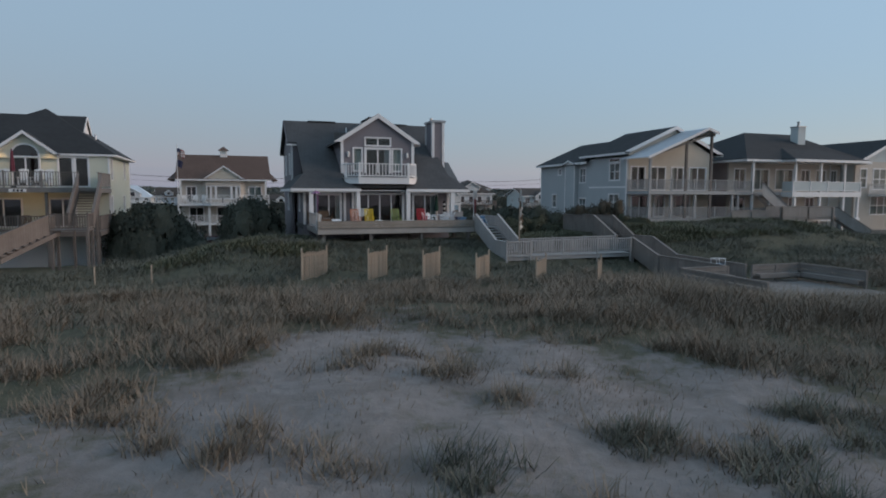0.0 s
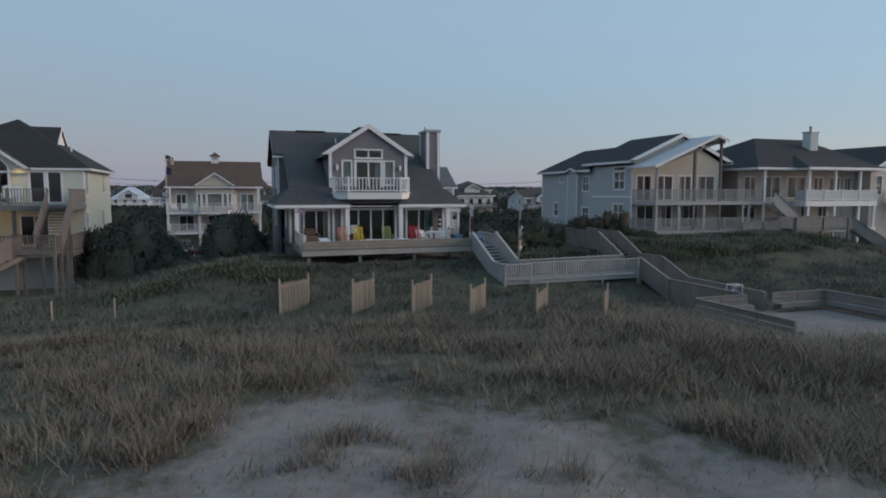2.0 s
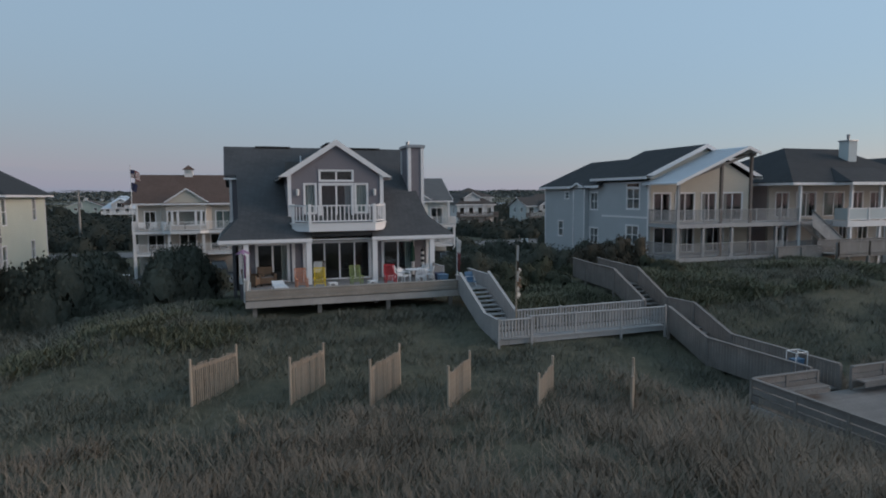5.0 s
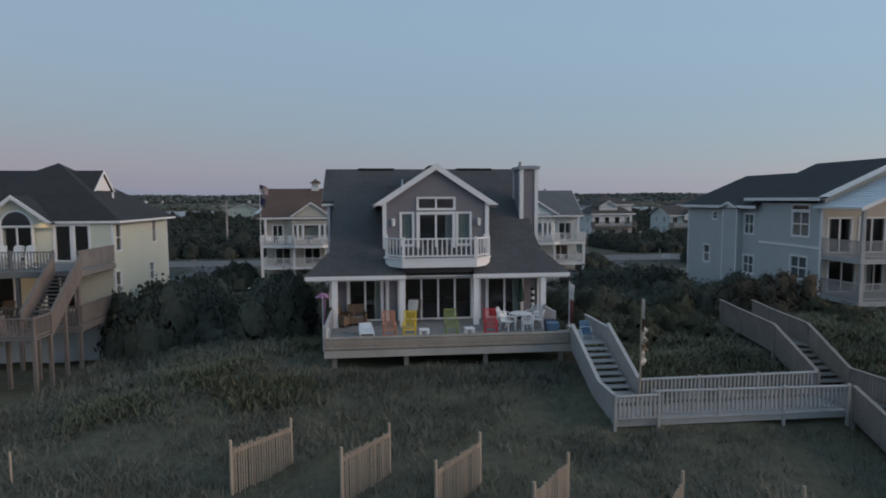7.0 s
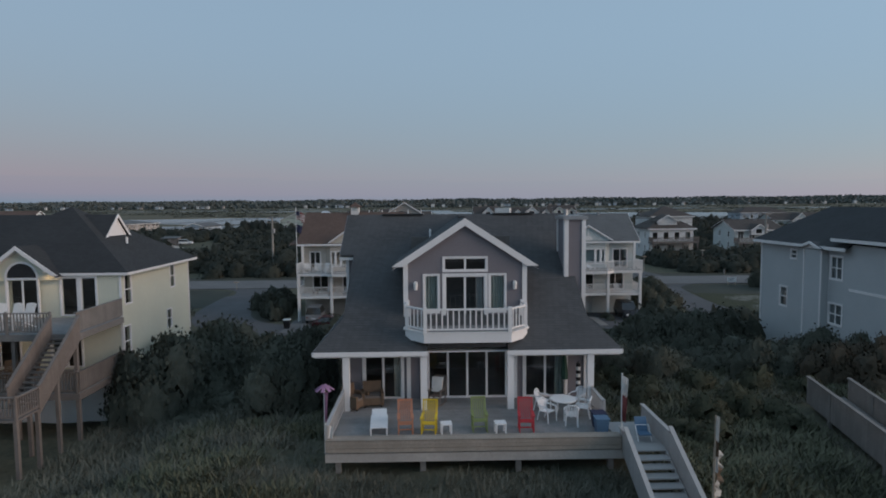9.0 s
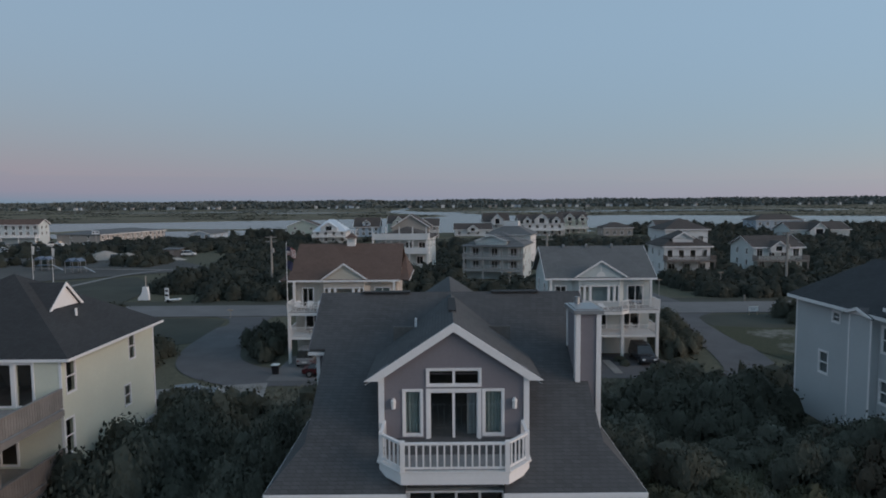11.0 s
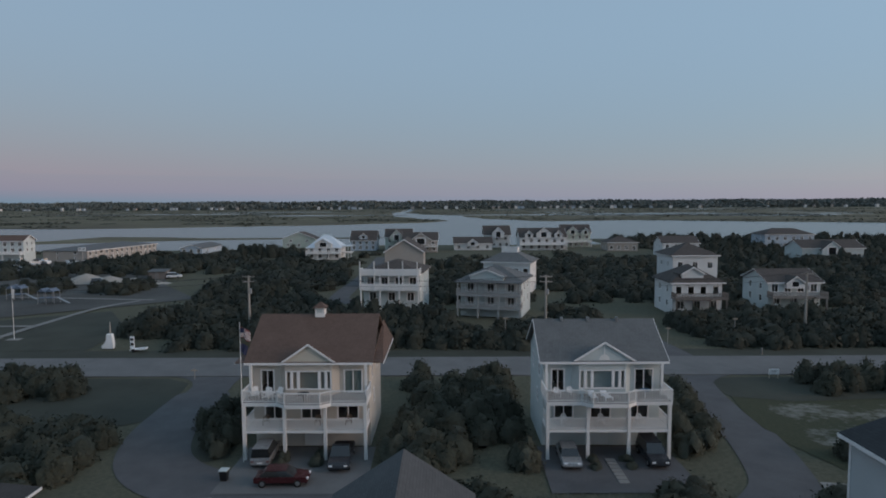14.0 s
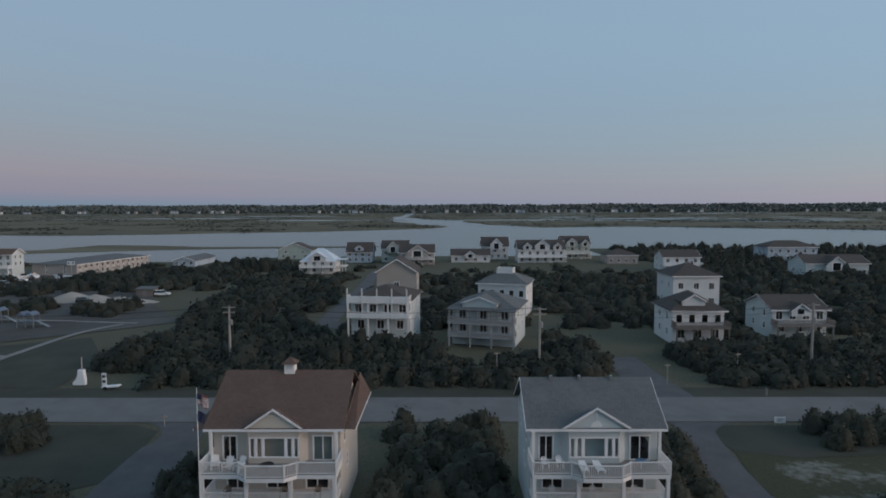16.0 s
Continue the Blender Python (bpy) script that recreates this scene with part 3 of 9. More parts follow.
def make_ground():
    xs = np.concatenate([np.linspace(-4000, -300, 8), np.linspace(-220, -62, 18), np.linspace(-60, 70, 200), np.linspace(75, 220, 18), np.linspace(300, 4000, 8)])
    ys = np.concatenate([np.linspace(-400, -75, 8), np.linspace(-70, 36, 200), np.linspace(40, 440, 80), np.linspace(480, 4900, 8)])
    verts = [(x, y, ground_z(x, y)) for y in ys for x in xs]
    nx = len(xs)
    faces = [(j * nx + i, j * nx + i + 1, (j + 1) * nx + i + 1, (j + 1) * nx + i) for j in range(len(ys) - 1) for i in range(nx - 1)]
    ob = raw("ground", verts, faces, GROUND, "structure", "sandy dune ground with patches of turf", "ground", smooth=True)
    a = ob.data.attributes.new("turf", "FLOAT", "POINT")
    a.data.foreach_set("value", [turf_at(v[0], v[1]) for v in verts])
    return ob


make_ground()


def sheet(name, pts, mat, lift, label, category, kind="structure", step=2.5, thick=0.0):
    """A flat covering laid on the ground inside the polygon pts (x, y), lift above it."""
    bm = B()
    vs = [bm.verts.new((x, y, 0)) for x, y in pts]
    bm.faces.new(vs)
    xs, ys = [p[0] for p in pts], [p[1] for p in pts]
    for lo, hi, nrm in ((min(xs), max(xs), (1, 0, 0)), (min(ys), max(ys), (0, 1, 0))):
        k = lo + step
        while k < hi:
            co = Vector(nrm) * k
            bmesh.ops.bisect_plane(bm, geom=bm.verts[:] + bm.edges[:] + bm.faces[:], plane_co=co, plane_no=nrm)
            k += step
    for v in bm.verts:
        v.co.z = ground_z(v.co.x, v.co.y) + lift
    if thick:
        r = bmesh.ops.extrude_face_region(bm, geom=bm.faces[:])
        bmesh.ops.translate(bm, verts=[g for g in r["geom"] if isinstance(g, bmesh.types.BMVert)], vec=(0, 0, -thick))
    return tagged(part(name, bm, mat), label, category, "", kind)


def ribbon(mid, widths):
    """The outline of a lane from its middle line and its widths."""
    left, right = [], []
    for i, (x, y) in enumerate(mid):
        a, b = mid[max(0, i - 1)], mid[min(len(mid) - 1, i + 1)]
        d = Vector((b[0] - a[0], b[1] - a[1])).normalized()
        w = widths[i] / 2 if isinstance(widths, list) else widths / 2
        left.append((x - d.y * w, y + d.x * w))
        right.append((x + d.y * w, y - d.x * w))
    return left + right[::-1]


def curve_pts(pts, n=6):
    """A smooth line through the points."""
    out = []
    for i in range(len(pts) - 1):
        p0, p1, p2, p3 = (Vector(pts[max(0, min(len(pts) - 1, k))]) for k in (i - 1, i, i + 1, i + 2))
        for k in range(n):
            t = k / n
            q = 0.5 * (2 * p1 + (p2 - p0) * t + (2 * p0 - 5 * p1 + 4 * p2 - p3) * t * t + (3 * p1 - p0 - 3 * p2 + p3) * t ** 3)
            out.append((q.x, q.y))
    return out + [tuple(pts[-1])]


tagged(part("road", slab(B(), [(-400, 71.6, -1.55), (400, 71.6, -1.55), (400, 81.8, -1.55), (-400, 81.8, -1.55)], 0.3), ASPHALT), "worn grey asphalt coast road", "road", "", "structure")


# ---- grey shingled beach house in the middle ----
def main_house():
    H = root("beach_house", "mauve-grey sided beach house with charcoal roof and white trim", "house", (0, 4, 1.2))
    FL = 3.03
    # ground floor walls
    doors = [(-4.62, -2.95, FL + 0.05, 5.2), (-1.72, 1.84, FL + 0.05, 5.24), (2.72, 4.55, FL + 0.05, 5.2)]
    part("front_wall", wall_grid(B(), "y", -0.1, 0.0, 0.2, -5.6, 5.6, 1.0, 5.6, doors), MAUVE, H)
    sw = [(2.2, 3.0, 4.0, 5.2), (6.6, 7.5, 4.0, 5.2)]
    up = [(5.2, 6.1, 6.9, 8.4), (8.6, 9.4, 6.9, 8.4)]
    for x, d in ((-6.0, (0.0, 0.2)), (5.8, (0.0, 0.2))):
        part("side_wall", wall_grid(B(), "x", x, *d, 4.5, 11.4, 1.0, 8.9, sw[1:] + up), MAUVE, H)
        part("side_wall", wall_grid(B(), "x", x + (0.4 if x < 0 else -0.4), *d, 0.1, 4.5, 1.0, 6.3, sw[:1]), MAUVE, H)
        part("gable_wall", prism(B(), [(x, 4.5, 8.9), (x, 11.4, 8.9), (x, 7.57, 11.15)], (0.2, 0, 0)), MAUVE, H)
        o = -1 if x < 0 else 1
        c = x if x < 0 else x + 0.2
        for w in sw[1:] + up:
            window(H, "x", c, w, o, 0.1, (1, 2))
        window(H, "x", c + (0.4 if x < 0 else -0.4), sw[0], o, 0.1, (1, 2))
    for s in (-1, 1):
        a, b = sorted((s * 6.0, s * 5.25))
        part("return_wall", box(B(), a, b, 4.48, 4.62, 5.8, 9.05), MAUVE, H)
        a, b = sorted((s * 6.03, s * 5.88))
        part("corner_board", box(B(), a, b, 4.43, 4.475, 5.9, 9.03), TRIM, H)
        a, b = sorted((s * 6.35, s * 5.45))
        part("eave_return", box(B(), a, b, 4.2, 4.5, 9.04, 9.16), TRIM, H)
    part("back_wall", box(B(), -5.8, 5.8, 11.2, 11.4, 1.0, 8.9), MAUVE, H)
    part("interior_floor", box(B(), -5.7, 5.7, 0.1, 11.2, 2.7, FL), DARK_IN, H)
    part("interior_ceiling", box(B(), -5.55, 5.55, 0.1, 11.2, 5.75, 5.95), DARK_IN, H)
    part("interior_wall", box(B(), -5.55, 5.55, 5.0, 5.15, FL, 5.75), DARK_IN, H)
    # sliding doors
    window(H, "y", -0.1, doors[0], -1, 0.12, (2, 1), curtain=(CURTAIN_W, [(-3.3, -2.97)]), name="sliding_door", sill=False)
    window(H, "y", -0.1, doors[1], -1, 0.12, (4, 1), name="sliding_door", sill=False)
    window(H, "y", -0.1, doors[2], -1, 0.12, (2, 1), curtain=(CURTAIN, [(4.1, 4.5)]), name="sliding_door", sill=False)
    for x in (-2.62, -5.55, 2.25, 5.5, -2.0):
        part("pilaster", box(B(), x - 0.09, x + 0.09, -0.2, -0.104, FL, 5.35), TRIM, H)
    # porch
    for x in (-5.25, -1.9, 1.85, 5.32):
        part("porch_post", box(B(), x - 0.14, x + 0.14, -1.75, -1.47, FL, 5.45), TRIM, H)
    for x0, x1 in ((-6.6, -1.76), (1.72, 6.6)):
        part("porch_ceiling", box(B(), x0, x1, -1.7, -0.12, 5.36, 5.44), WHITE, H)
        part("fascia", box(B(), x0 - 0.05, x1 + 0.05, -1.86, -1.78, 5.44, 5.63), TRIM, H)
    part("fascia", box(B(), -1.7, 1.68, -1.46, -1.405, 5.7, 5.87), ROOF_DARK, H, "dark shingled eave edge")
    part("porch_ceiling", box(B(), -1.74, 1.7, -1.4, -0.12, 5.48, 5.54), WHITE, H)
    # main roof: one front slope with a set-back strip under the balcony, hipped skirts at the ends
    k = 0.607

    def zr(y):
        return 5.65 + k * (y + 1.8)

    t = 0.12
    for s in (-1, 1):
        pts = [(s * 1.74, -1.8), (s * 6.67, -1.8), (s * 5.6, 0.0), (s * 5.6, 4.25), (s * 6.3, 4.25), (s * 6.3, 7.57), (s * 1.74, 7.57)]
        pts = pts if s > 0 else pts[::-1]
        part("roof", slab(B(), [(x, y, zr(y)) for x, y in pts], t), ROOF_DARK, H)
        part("skirt_roof", slab(B(), [(s * 6.67, -1.8, 5.65), (s * 6.67, 7.0, 5.65), (s * 5.6, 7.0, 6.74), (s * 5.6, 0.0, 6.74)][::s], 0.08), ROOF_DARK, H)
        a, b = sorted((s * 6.7, s * 6.62))
        part("fascia", box(B(), a, b, -1.8, 7.0, 5.44, 5.62), TRIM, H)
        gable_trim(H, (s * 6.3, 7.57, zr(7.57) - 0.02), [(s * 6.3, 4.25, zr(4.25) - 0.02), (s * 6.3, 11.7, zr(3.44) - 0.02)], 0.2, s * 0.04, MAUVE, "x")
    part("roof", slab(B(), [(-1.74, -1.4, zr(-1.4)), (1.74, -1.4, zr(-1.4)), (1.74, 7.57, zr(7.57)), (-1.74, 7.57, zr(7.57))], t), ROOF_DARK, H)
    part("roof", slab(B(), [(-6.3, 7.57, zr(7.57)), (6.3, 7.57, zr(7.57)), (6.3, 11.8, zr(3.34)), (-6.3, 11.8, zr(3.34))], t), ROOF_DARK, H)
    # cross gable with its front dormer wall
    az, tx, tz = 11.26, 3.32, 9.09
    for s in (-1, 1):
        part("dormer_roof", slab(B(), [(0, 0.0, az), (s * tx, 0.0, tz), (s * tx, 14.8, tz), (0, 14.8, az)][::s], 0.12), ROOF_DARK, H)
        part("soffit", slab(B(), [(s * 2.8, 0.03, tz + 0.2), (s * tx, 0.03, tz - 0.13), (s * tx, 4.0, tz - 0.13), (s * 2.8, 4.0, tz + 0.2)][::s], 0.02), TRIM, H)
    gable_trim(H, (0, -0.03, az + 0.02), [(-tx - 0.03, -0.03, tz), (tx + 0.03, -0.03, tz)], 0.34, 0.06, TRIM)
    part("dormer_wall", wall_grid(B(), "y", 0.18, 0.0, 0.18, -2.8, 2.8, 6.0, 9.3, [(-0.92, 0.9, 6.5, 8.62), (-1.86, -1.24, 7.0, 8.66), (1.14, 1.82, 7.0, 8.66), (-0.96, 0.96, 8.9, 9.3)]), MAUVE, H)
    part("dormer_gable", wall_grid(prism(prism(B(), [(-2.8, 0.18, 9.45), (2.8, 0.18, 9.45), (0, 0.18, 11.12)], (0, 0.18, 0)), [(-2.8, 0.18, 9.3), (2.8, 0.18, 9.3), (2.8, 0.18, 9.301), (-2.8, 0.18, 9.301)], (0, 0.18, 0)),
                                   "y", 0.18, 0.0, 0.18, -2.8, 2.8, 9.3, 9.45, [(-0.96, 0.96, 9.3, 9.45)]), MAUVE, H)
    for s in (-1, 1):
        a, b = sorted((s * 2.8, s * 2.62))
        part("dormer_side", box(B(), a, b, 0.36, 5.0, 6.4, 9.4), MAUVE, H)
        a, b = sorted((s * 2.83, s * 2.62))
        part("corner_board", box(B(), a, b, 0.1, 0.176, 6.2, 9.3), TRIM, H)
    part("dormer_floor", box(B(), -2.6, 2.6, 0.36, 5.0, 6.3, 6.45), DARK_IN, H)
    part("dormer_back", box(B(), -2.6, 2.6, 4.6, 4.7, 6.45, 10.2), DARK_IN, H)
    window(H, "y", 0.18, (-0.92, 0.9, 6.5, 8.62), -1, 0.13, (2, 1), curtain=(BLIND, [(0.5, 0.86)]), name="sliding_door", sill=False)
    window(H, "y", 0.18, (-1.86, -1.24, 7.0, 8.66), -1, 0.08, (1, 1), curtain=(CURTAIN, [(-1.84, -1.26)]))
    window(H, "y", 0.18, (1.14, 1.82, 7.0, 8.66), -1, 0.08, (1, 1), curtain=(CURTAIN, [(1.16, 1.8)]))
    window(H, "y", 0.18, (-0.96, 0.96, 8.9, 9.45), -1, 0.08, (2, 1), name="transom_window")
    for x in (-2.27, 2.27):
        lamp = part("wall_lamp", box(B(), x - 0.05, x + 0.05, 0.12, 0.176, 8.0, 8.4), TRIM, H, "white wall lantern")
        part("lamp_glass", rod(rod(B(), (x, 0.08, 8.02), (x, 0.08, 8.32), 0.08, 0.1, 8), (x, 0.08, 8.33), (x, 0.08, 8.4), 0.11, 0.04, 8), WHITE, lamp)
    # balcony with splayed corners
    c = [(-2.72, 0.17), (-2.72, -0.95), (-1.88, -1.9), (1.86, -1.9), (2.68, -0.95), (2.68, 0.17)]
    part("balcony_floor", slab(B(), [(x, y, 6.42) for x, y in c], 0.42), TRIM, H)
    part("balcony_moulding", slab(B(), [(x * 1.03, y * 1.03 + 0.04, 6.46) for x, y in c], 0.06), WHITE, H)
    bal = part("balcony", slab(B(), [(x * 0.93, y * 0.93, 6.465) for x, y in c], 0.003), WOOD_DECK, H)
    railing(bal, [(x * 0.97, y * 0.97, 6.45) for x, y in c], TRIM, 1.02, 0.235, 0.06, 0.16, 0.12, 0.07)
    # ridge vents and pipe
    for x0, x1 in ((-4.3, -2.0), (2.0, 4.3)):
        part("ridge_vent", box(B(), x0, x1, 7.35, 7.8, zr(7.57) - 0.02, zr(7.57) + 0.045), ROOF_BLACK, H)
    part("ridge_vent", box(B(), -0.16, 0.16, 2.6, 5.9, az - 0.02, az + 0.05), ROOF_BLACK, H)
    part("vent_pipe", rod(B(), (-1.6, 4.6, 9.9), (-1.6, 4.6, 10.6), 0.05), PLASTIC_W, H)
    # chimney
    ch = part("chimney", box(B(), 5.1, 6.1, 2.55, 4.3, 5.6, 11.1), MAUVE, H)
    for x0, x1, z0 in ((5.07, 5.27, 7.8), (5.93, 6.13, 6.3)):
        part("corner_board", box(B(), x0, x1, 2.5, 2.546, z0, 11.1), TRIM, ch)
    part("corner_board", box(B(), 5.05, 5.096, 2.55, 2.72, 8.3, 11.1), TRIM, ch)
    part("corner_board", box(B(), 5.05, 5.096, 4.13, 4.3, 9.4, 11.1), TRIM, ch)
    part("corner_board", box(B(), 5.07, 5.5, 2.48, 2.546, 7.72, 7.8), TRIM, ch)
    part("chimney_cap", box(box(B(), 4.98, 6.22, 2.43, 4.42, 11.1, 11.26), 5.1, 6.1, 2.6, 4.25, 11.26, 11.3), ZINC, ch)
    part("flue", rod(B(), (5.45, 4.0, 11.3), (5.45, 4.0, 11.6), 0.12), ZINC, ch)
    # under-house posts
    for x in (-5.5, -2.0, 2.0, 5.5):
        for y in (0.2, 5.5, 11.0):
            part("piling", box(B(), x - 0.13, x + 0.13, y - 0.13, y + 0.13, -1.0, 2.75), WOOD_GREY, H)
    return H


main_house()


def main_deck():
    D = root("deck", "weathered grey wooden deck with low bench along the front", "deck", (0, -4, 1.5))
    boards = (-5.35, 5.35, -6.1, -0.12)
    n = 40
    for i in range(n):
        y0 = boards[2] + (boards[3] - boards[2]) * i / n
        y1 = boards[2] + (boards[3] - boards[2]) * (i + 1) / n
        part("board", box(B(), boards[0], boards[1], y0 + 0.004, y1 - 0.004, 2.98, 3.03), WOOD_DECK, D)
    part("rim_joist", box(B(), -5.42, 5.42, -6.16, -6.1, 2.66, 2.98), WOOD_RIM, D)
    for x in (-5.42, 5.36):
        part("rim_joist", box(B(), x, x + 0.06, -6.1, -0.12, 2.66, 2.98), WOOD_GREY, D)
    for z in (3.04, 3.19, 3.33):
        part("bench_board", box(B(), -5.4, 5.3, -6.2, -6.165, z, z + 0.135), WOOD_TAN, D)
    for k in range(3):
        part("bench_board", box(B(), -5.4, 5.3, -6.2 + 0.16 * k, -6.05 + 0.16 * k, 3.45, 3.49), WOOD_TAN, D)
    for x in np.linspace(-5.2, 5.1, 8):
        part("bench_leg", box(B(), x - 0.05, x + 0.05, -6.1, -5.8, 3.03, 3.45), WOOD_GREY, D)
    for s in (-1, 1):
        x = s * 5.38
        y1 = -1.75 if s < 0 else -3.6
        railing(D, [(x, -6.0, 3.03), (x, y1, 3.03)] if s < 0 else [(x, y1, 3.03), (x, -1.75, 3.03)], WOOD_PAINTED, 0.92, 0.14, 0.04, 0.1, 0.14, 0.04)
    for x in (-5.0, -1.9, 1.6, 5.0):
        for y in (-5.8, -3.0):
            part("deck_post", box(B(), x - 0.1, x + 0.1, y - 0.1, y + 0.1, 0.6, 2.98), WOOD_GREY, D)
    return D


main_deck()


# ---- boardwalks ----
def side_boards(parent, a, b, h, mat, drop=0.0):
    """A solid low wall of boards along a flight or landing, with a flat cap."""
    a, b = Vector(a), Vector(b)
    part("cap_rail", beam(B(), a + Vector((0, 0, h - 0.04)), b + Vector((0, 0, h - 0.04)), 0.16, 0.05), mat, parent)
    L = (b - a).length
    n = max(2, int(L / 0.15))
    for k in range(n):
        p, q = a.lerp(b, k / n), a.lerp(b, (k + 0.88) / n)
        part("board", hexa(B(), *[[(p.x - 0.015, p.y, p.z + e), (q.x - 0.015, q.y, q.z + e), (q.x + 0.015, q.y + 0.02, q.z + e), (p.x + 0.015, p.y + 0.02, p.z + e)] for e in (-0.22 - drop, h - 0.04)]), mat, parent)


def planks(parent, a, b, width, mat, w=0.16):
    a, b = Vector(a), Vector(b)
    d = b - a
    side = Vector((-d.y, d.x, 0)).normalized() * (width / 2)
    n = max(1, int(d.length / w))
    for k in range(n):
        p, q = a.lerp(b, k / n), a.lerp(b, (k + 0.93) / n)
        part("plank", hexa(B(), [p - side - Vector((0, 0, 0.05)), q - side - Vector((0, 0, 0.05)), q + side - Vector((0, 0, 0.05)), p + side - Vector((0, 0, 0.05))], [p - side, q - side, q + side, p + side]), mat, parent)
    for s in (-0.9, 0.9):
        part("joist", beam(B(), a + side * s - Vector((0, 0, 0.27)), b + side * s - Vector((0, 0, 0.27)), 0.05, 0.22), mat, parent)


def boardwalk():
    W = root("boardwalk", "pale grey wooden boardwalk with stairs down from the deck", "boardwalk", (6, -9, 0.5))
    m = WOOD_PAINTED
    planks(W, (6.2, -3.4, 3.0), (6.2, -6.3, 3.0), 1.5, m)
    stairs(W, (6.15, -6.3, 3.0), (6.15, -9.9, 1.42), 1.5, m, 9)
    for x, y0, yk, y1 in ((5.36, -5.8, -6.4, -11.5), (6.98, -3.4, -6.4, -9.8)):
        side_boards(W, (x, y0, 3.0), (x, yk, 3.0), 0.75, m)
        side_boards(W, (x, yk, 3.0), (x, -9.8, 1.45), 0.92, m)
        if y1 < -10:
            side_boards(W, (x, -9.8, 1.45), (x, y1, 1.42), 0.92, m)
    planks(W, (5.36, -10.6, 1.42), (14.3, -10.75, 1.48), 1.6, m)
    railing(W, [(5.3, -11.55, 1.42), (6.95, -11.5, 1.42)], m, 0.95, 0.16, 0.075, 0.1, 0.15, 0.05, foot=0.9)
    railing(W, [(6.95, -11.1, 1.42), (14.25, -11.6, 1.5)], m, 0.95, 0.16, 0.075, 0.1, 0.15, 0.05, every=2.4, foot=1.0)
    railing(W, [(6.98, -9.75, 1.42), (14.25, -9.85, 1.5)], m, 0.98, 0.16, 0.075, 0.1, 0.18, 0.05, every=2.4, foot=1.0)
    part("flagpole", rod(B(), (6.9, -9.95, 0.7), (6.9, -9.95, 4.6), 0.03, 0.02), WOOD_PALE, W)
    for k, (u, zt, mat) in enumerate(((0.02, 4.5, CURTAIN_W), (0.05, 4.05, BROWN_CLOTH), (0.02, 3.6, CURTAIN_W))):
        bm = B()
        rows = [(bm.verts.new((6.93 + u + 0.05 * math.sin(2.2 * j + k), -9.97 + 0.05 * math.cos(1.7 * j + k), zt - 0.12 * j)), bm.verts.new((7.1 + u + 0.07 * math.sin(1.9 * j + k), -9.93 + 0.06 * math.cos(2.3 * j), zt - 0.03 - 0.12 * j))) for j in range(6)]
        for (a, b), (c, d) in zip(rows, rows[1:]):
            bm.faces.new((a, b, d, c))
        part("streamer", bm, mat, W, "frayed pale wind streamer")
    return W


boardwalk()


def beach_walk():
    W = root("beach_walk", "brown-grey wooden walkway stepping down the dune to a platform", "boardwalk", (15, -12, 0.5))
    m = WOOD_GREY
    left = [(16.3, 0.6, 2.68), (15.7, -2.0, 2.7), (14.4, -7.0, 2.86), (14.32, -9.9, 1.55), (14.3, -11.8, 1.55), (13.97, -14.8, 0.66), (14.3, -19.7, 0.58)]
    right = [(18.0, 0.2, 2.68), (17.3, -2.4, 2.7), (16.0, -7.0, 2.86), (15.95, -9.6, 1.55), (16.1, -11.5, 1.55), (15.5, -14.6, 0.66), (15.75, -19.7, 0.58)]
    mid = [(Vector(a) + Vector(b)) / 2 for a, b in zip(left, right)]
    for k, (a, b) in enumerate(zip(mid, mid[1:])):
        if a.z - b.z > 0.5:
            stairs(W, a, b, 1.5, m)
        else:
            planks(W, a, b, 1.5, m)
        for rail in (left, right):
            if rail is left and k == 3:
                continue
            side_boards(W, rail[k], rail[k + 1], 0.94, m, drop=0.12)
    for rail in (left, right):
        for x, y, z in rail[1:]:
            part("post", box(B(), x - 0.06, x + 0.06, y - 0.06, y + 0.06, z - 1.8, z + 0.89), m, W)
    return W


beach_walk()


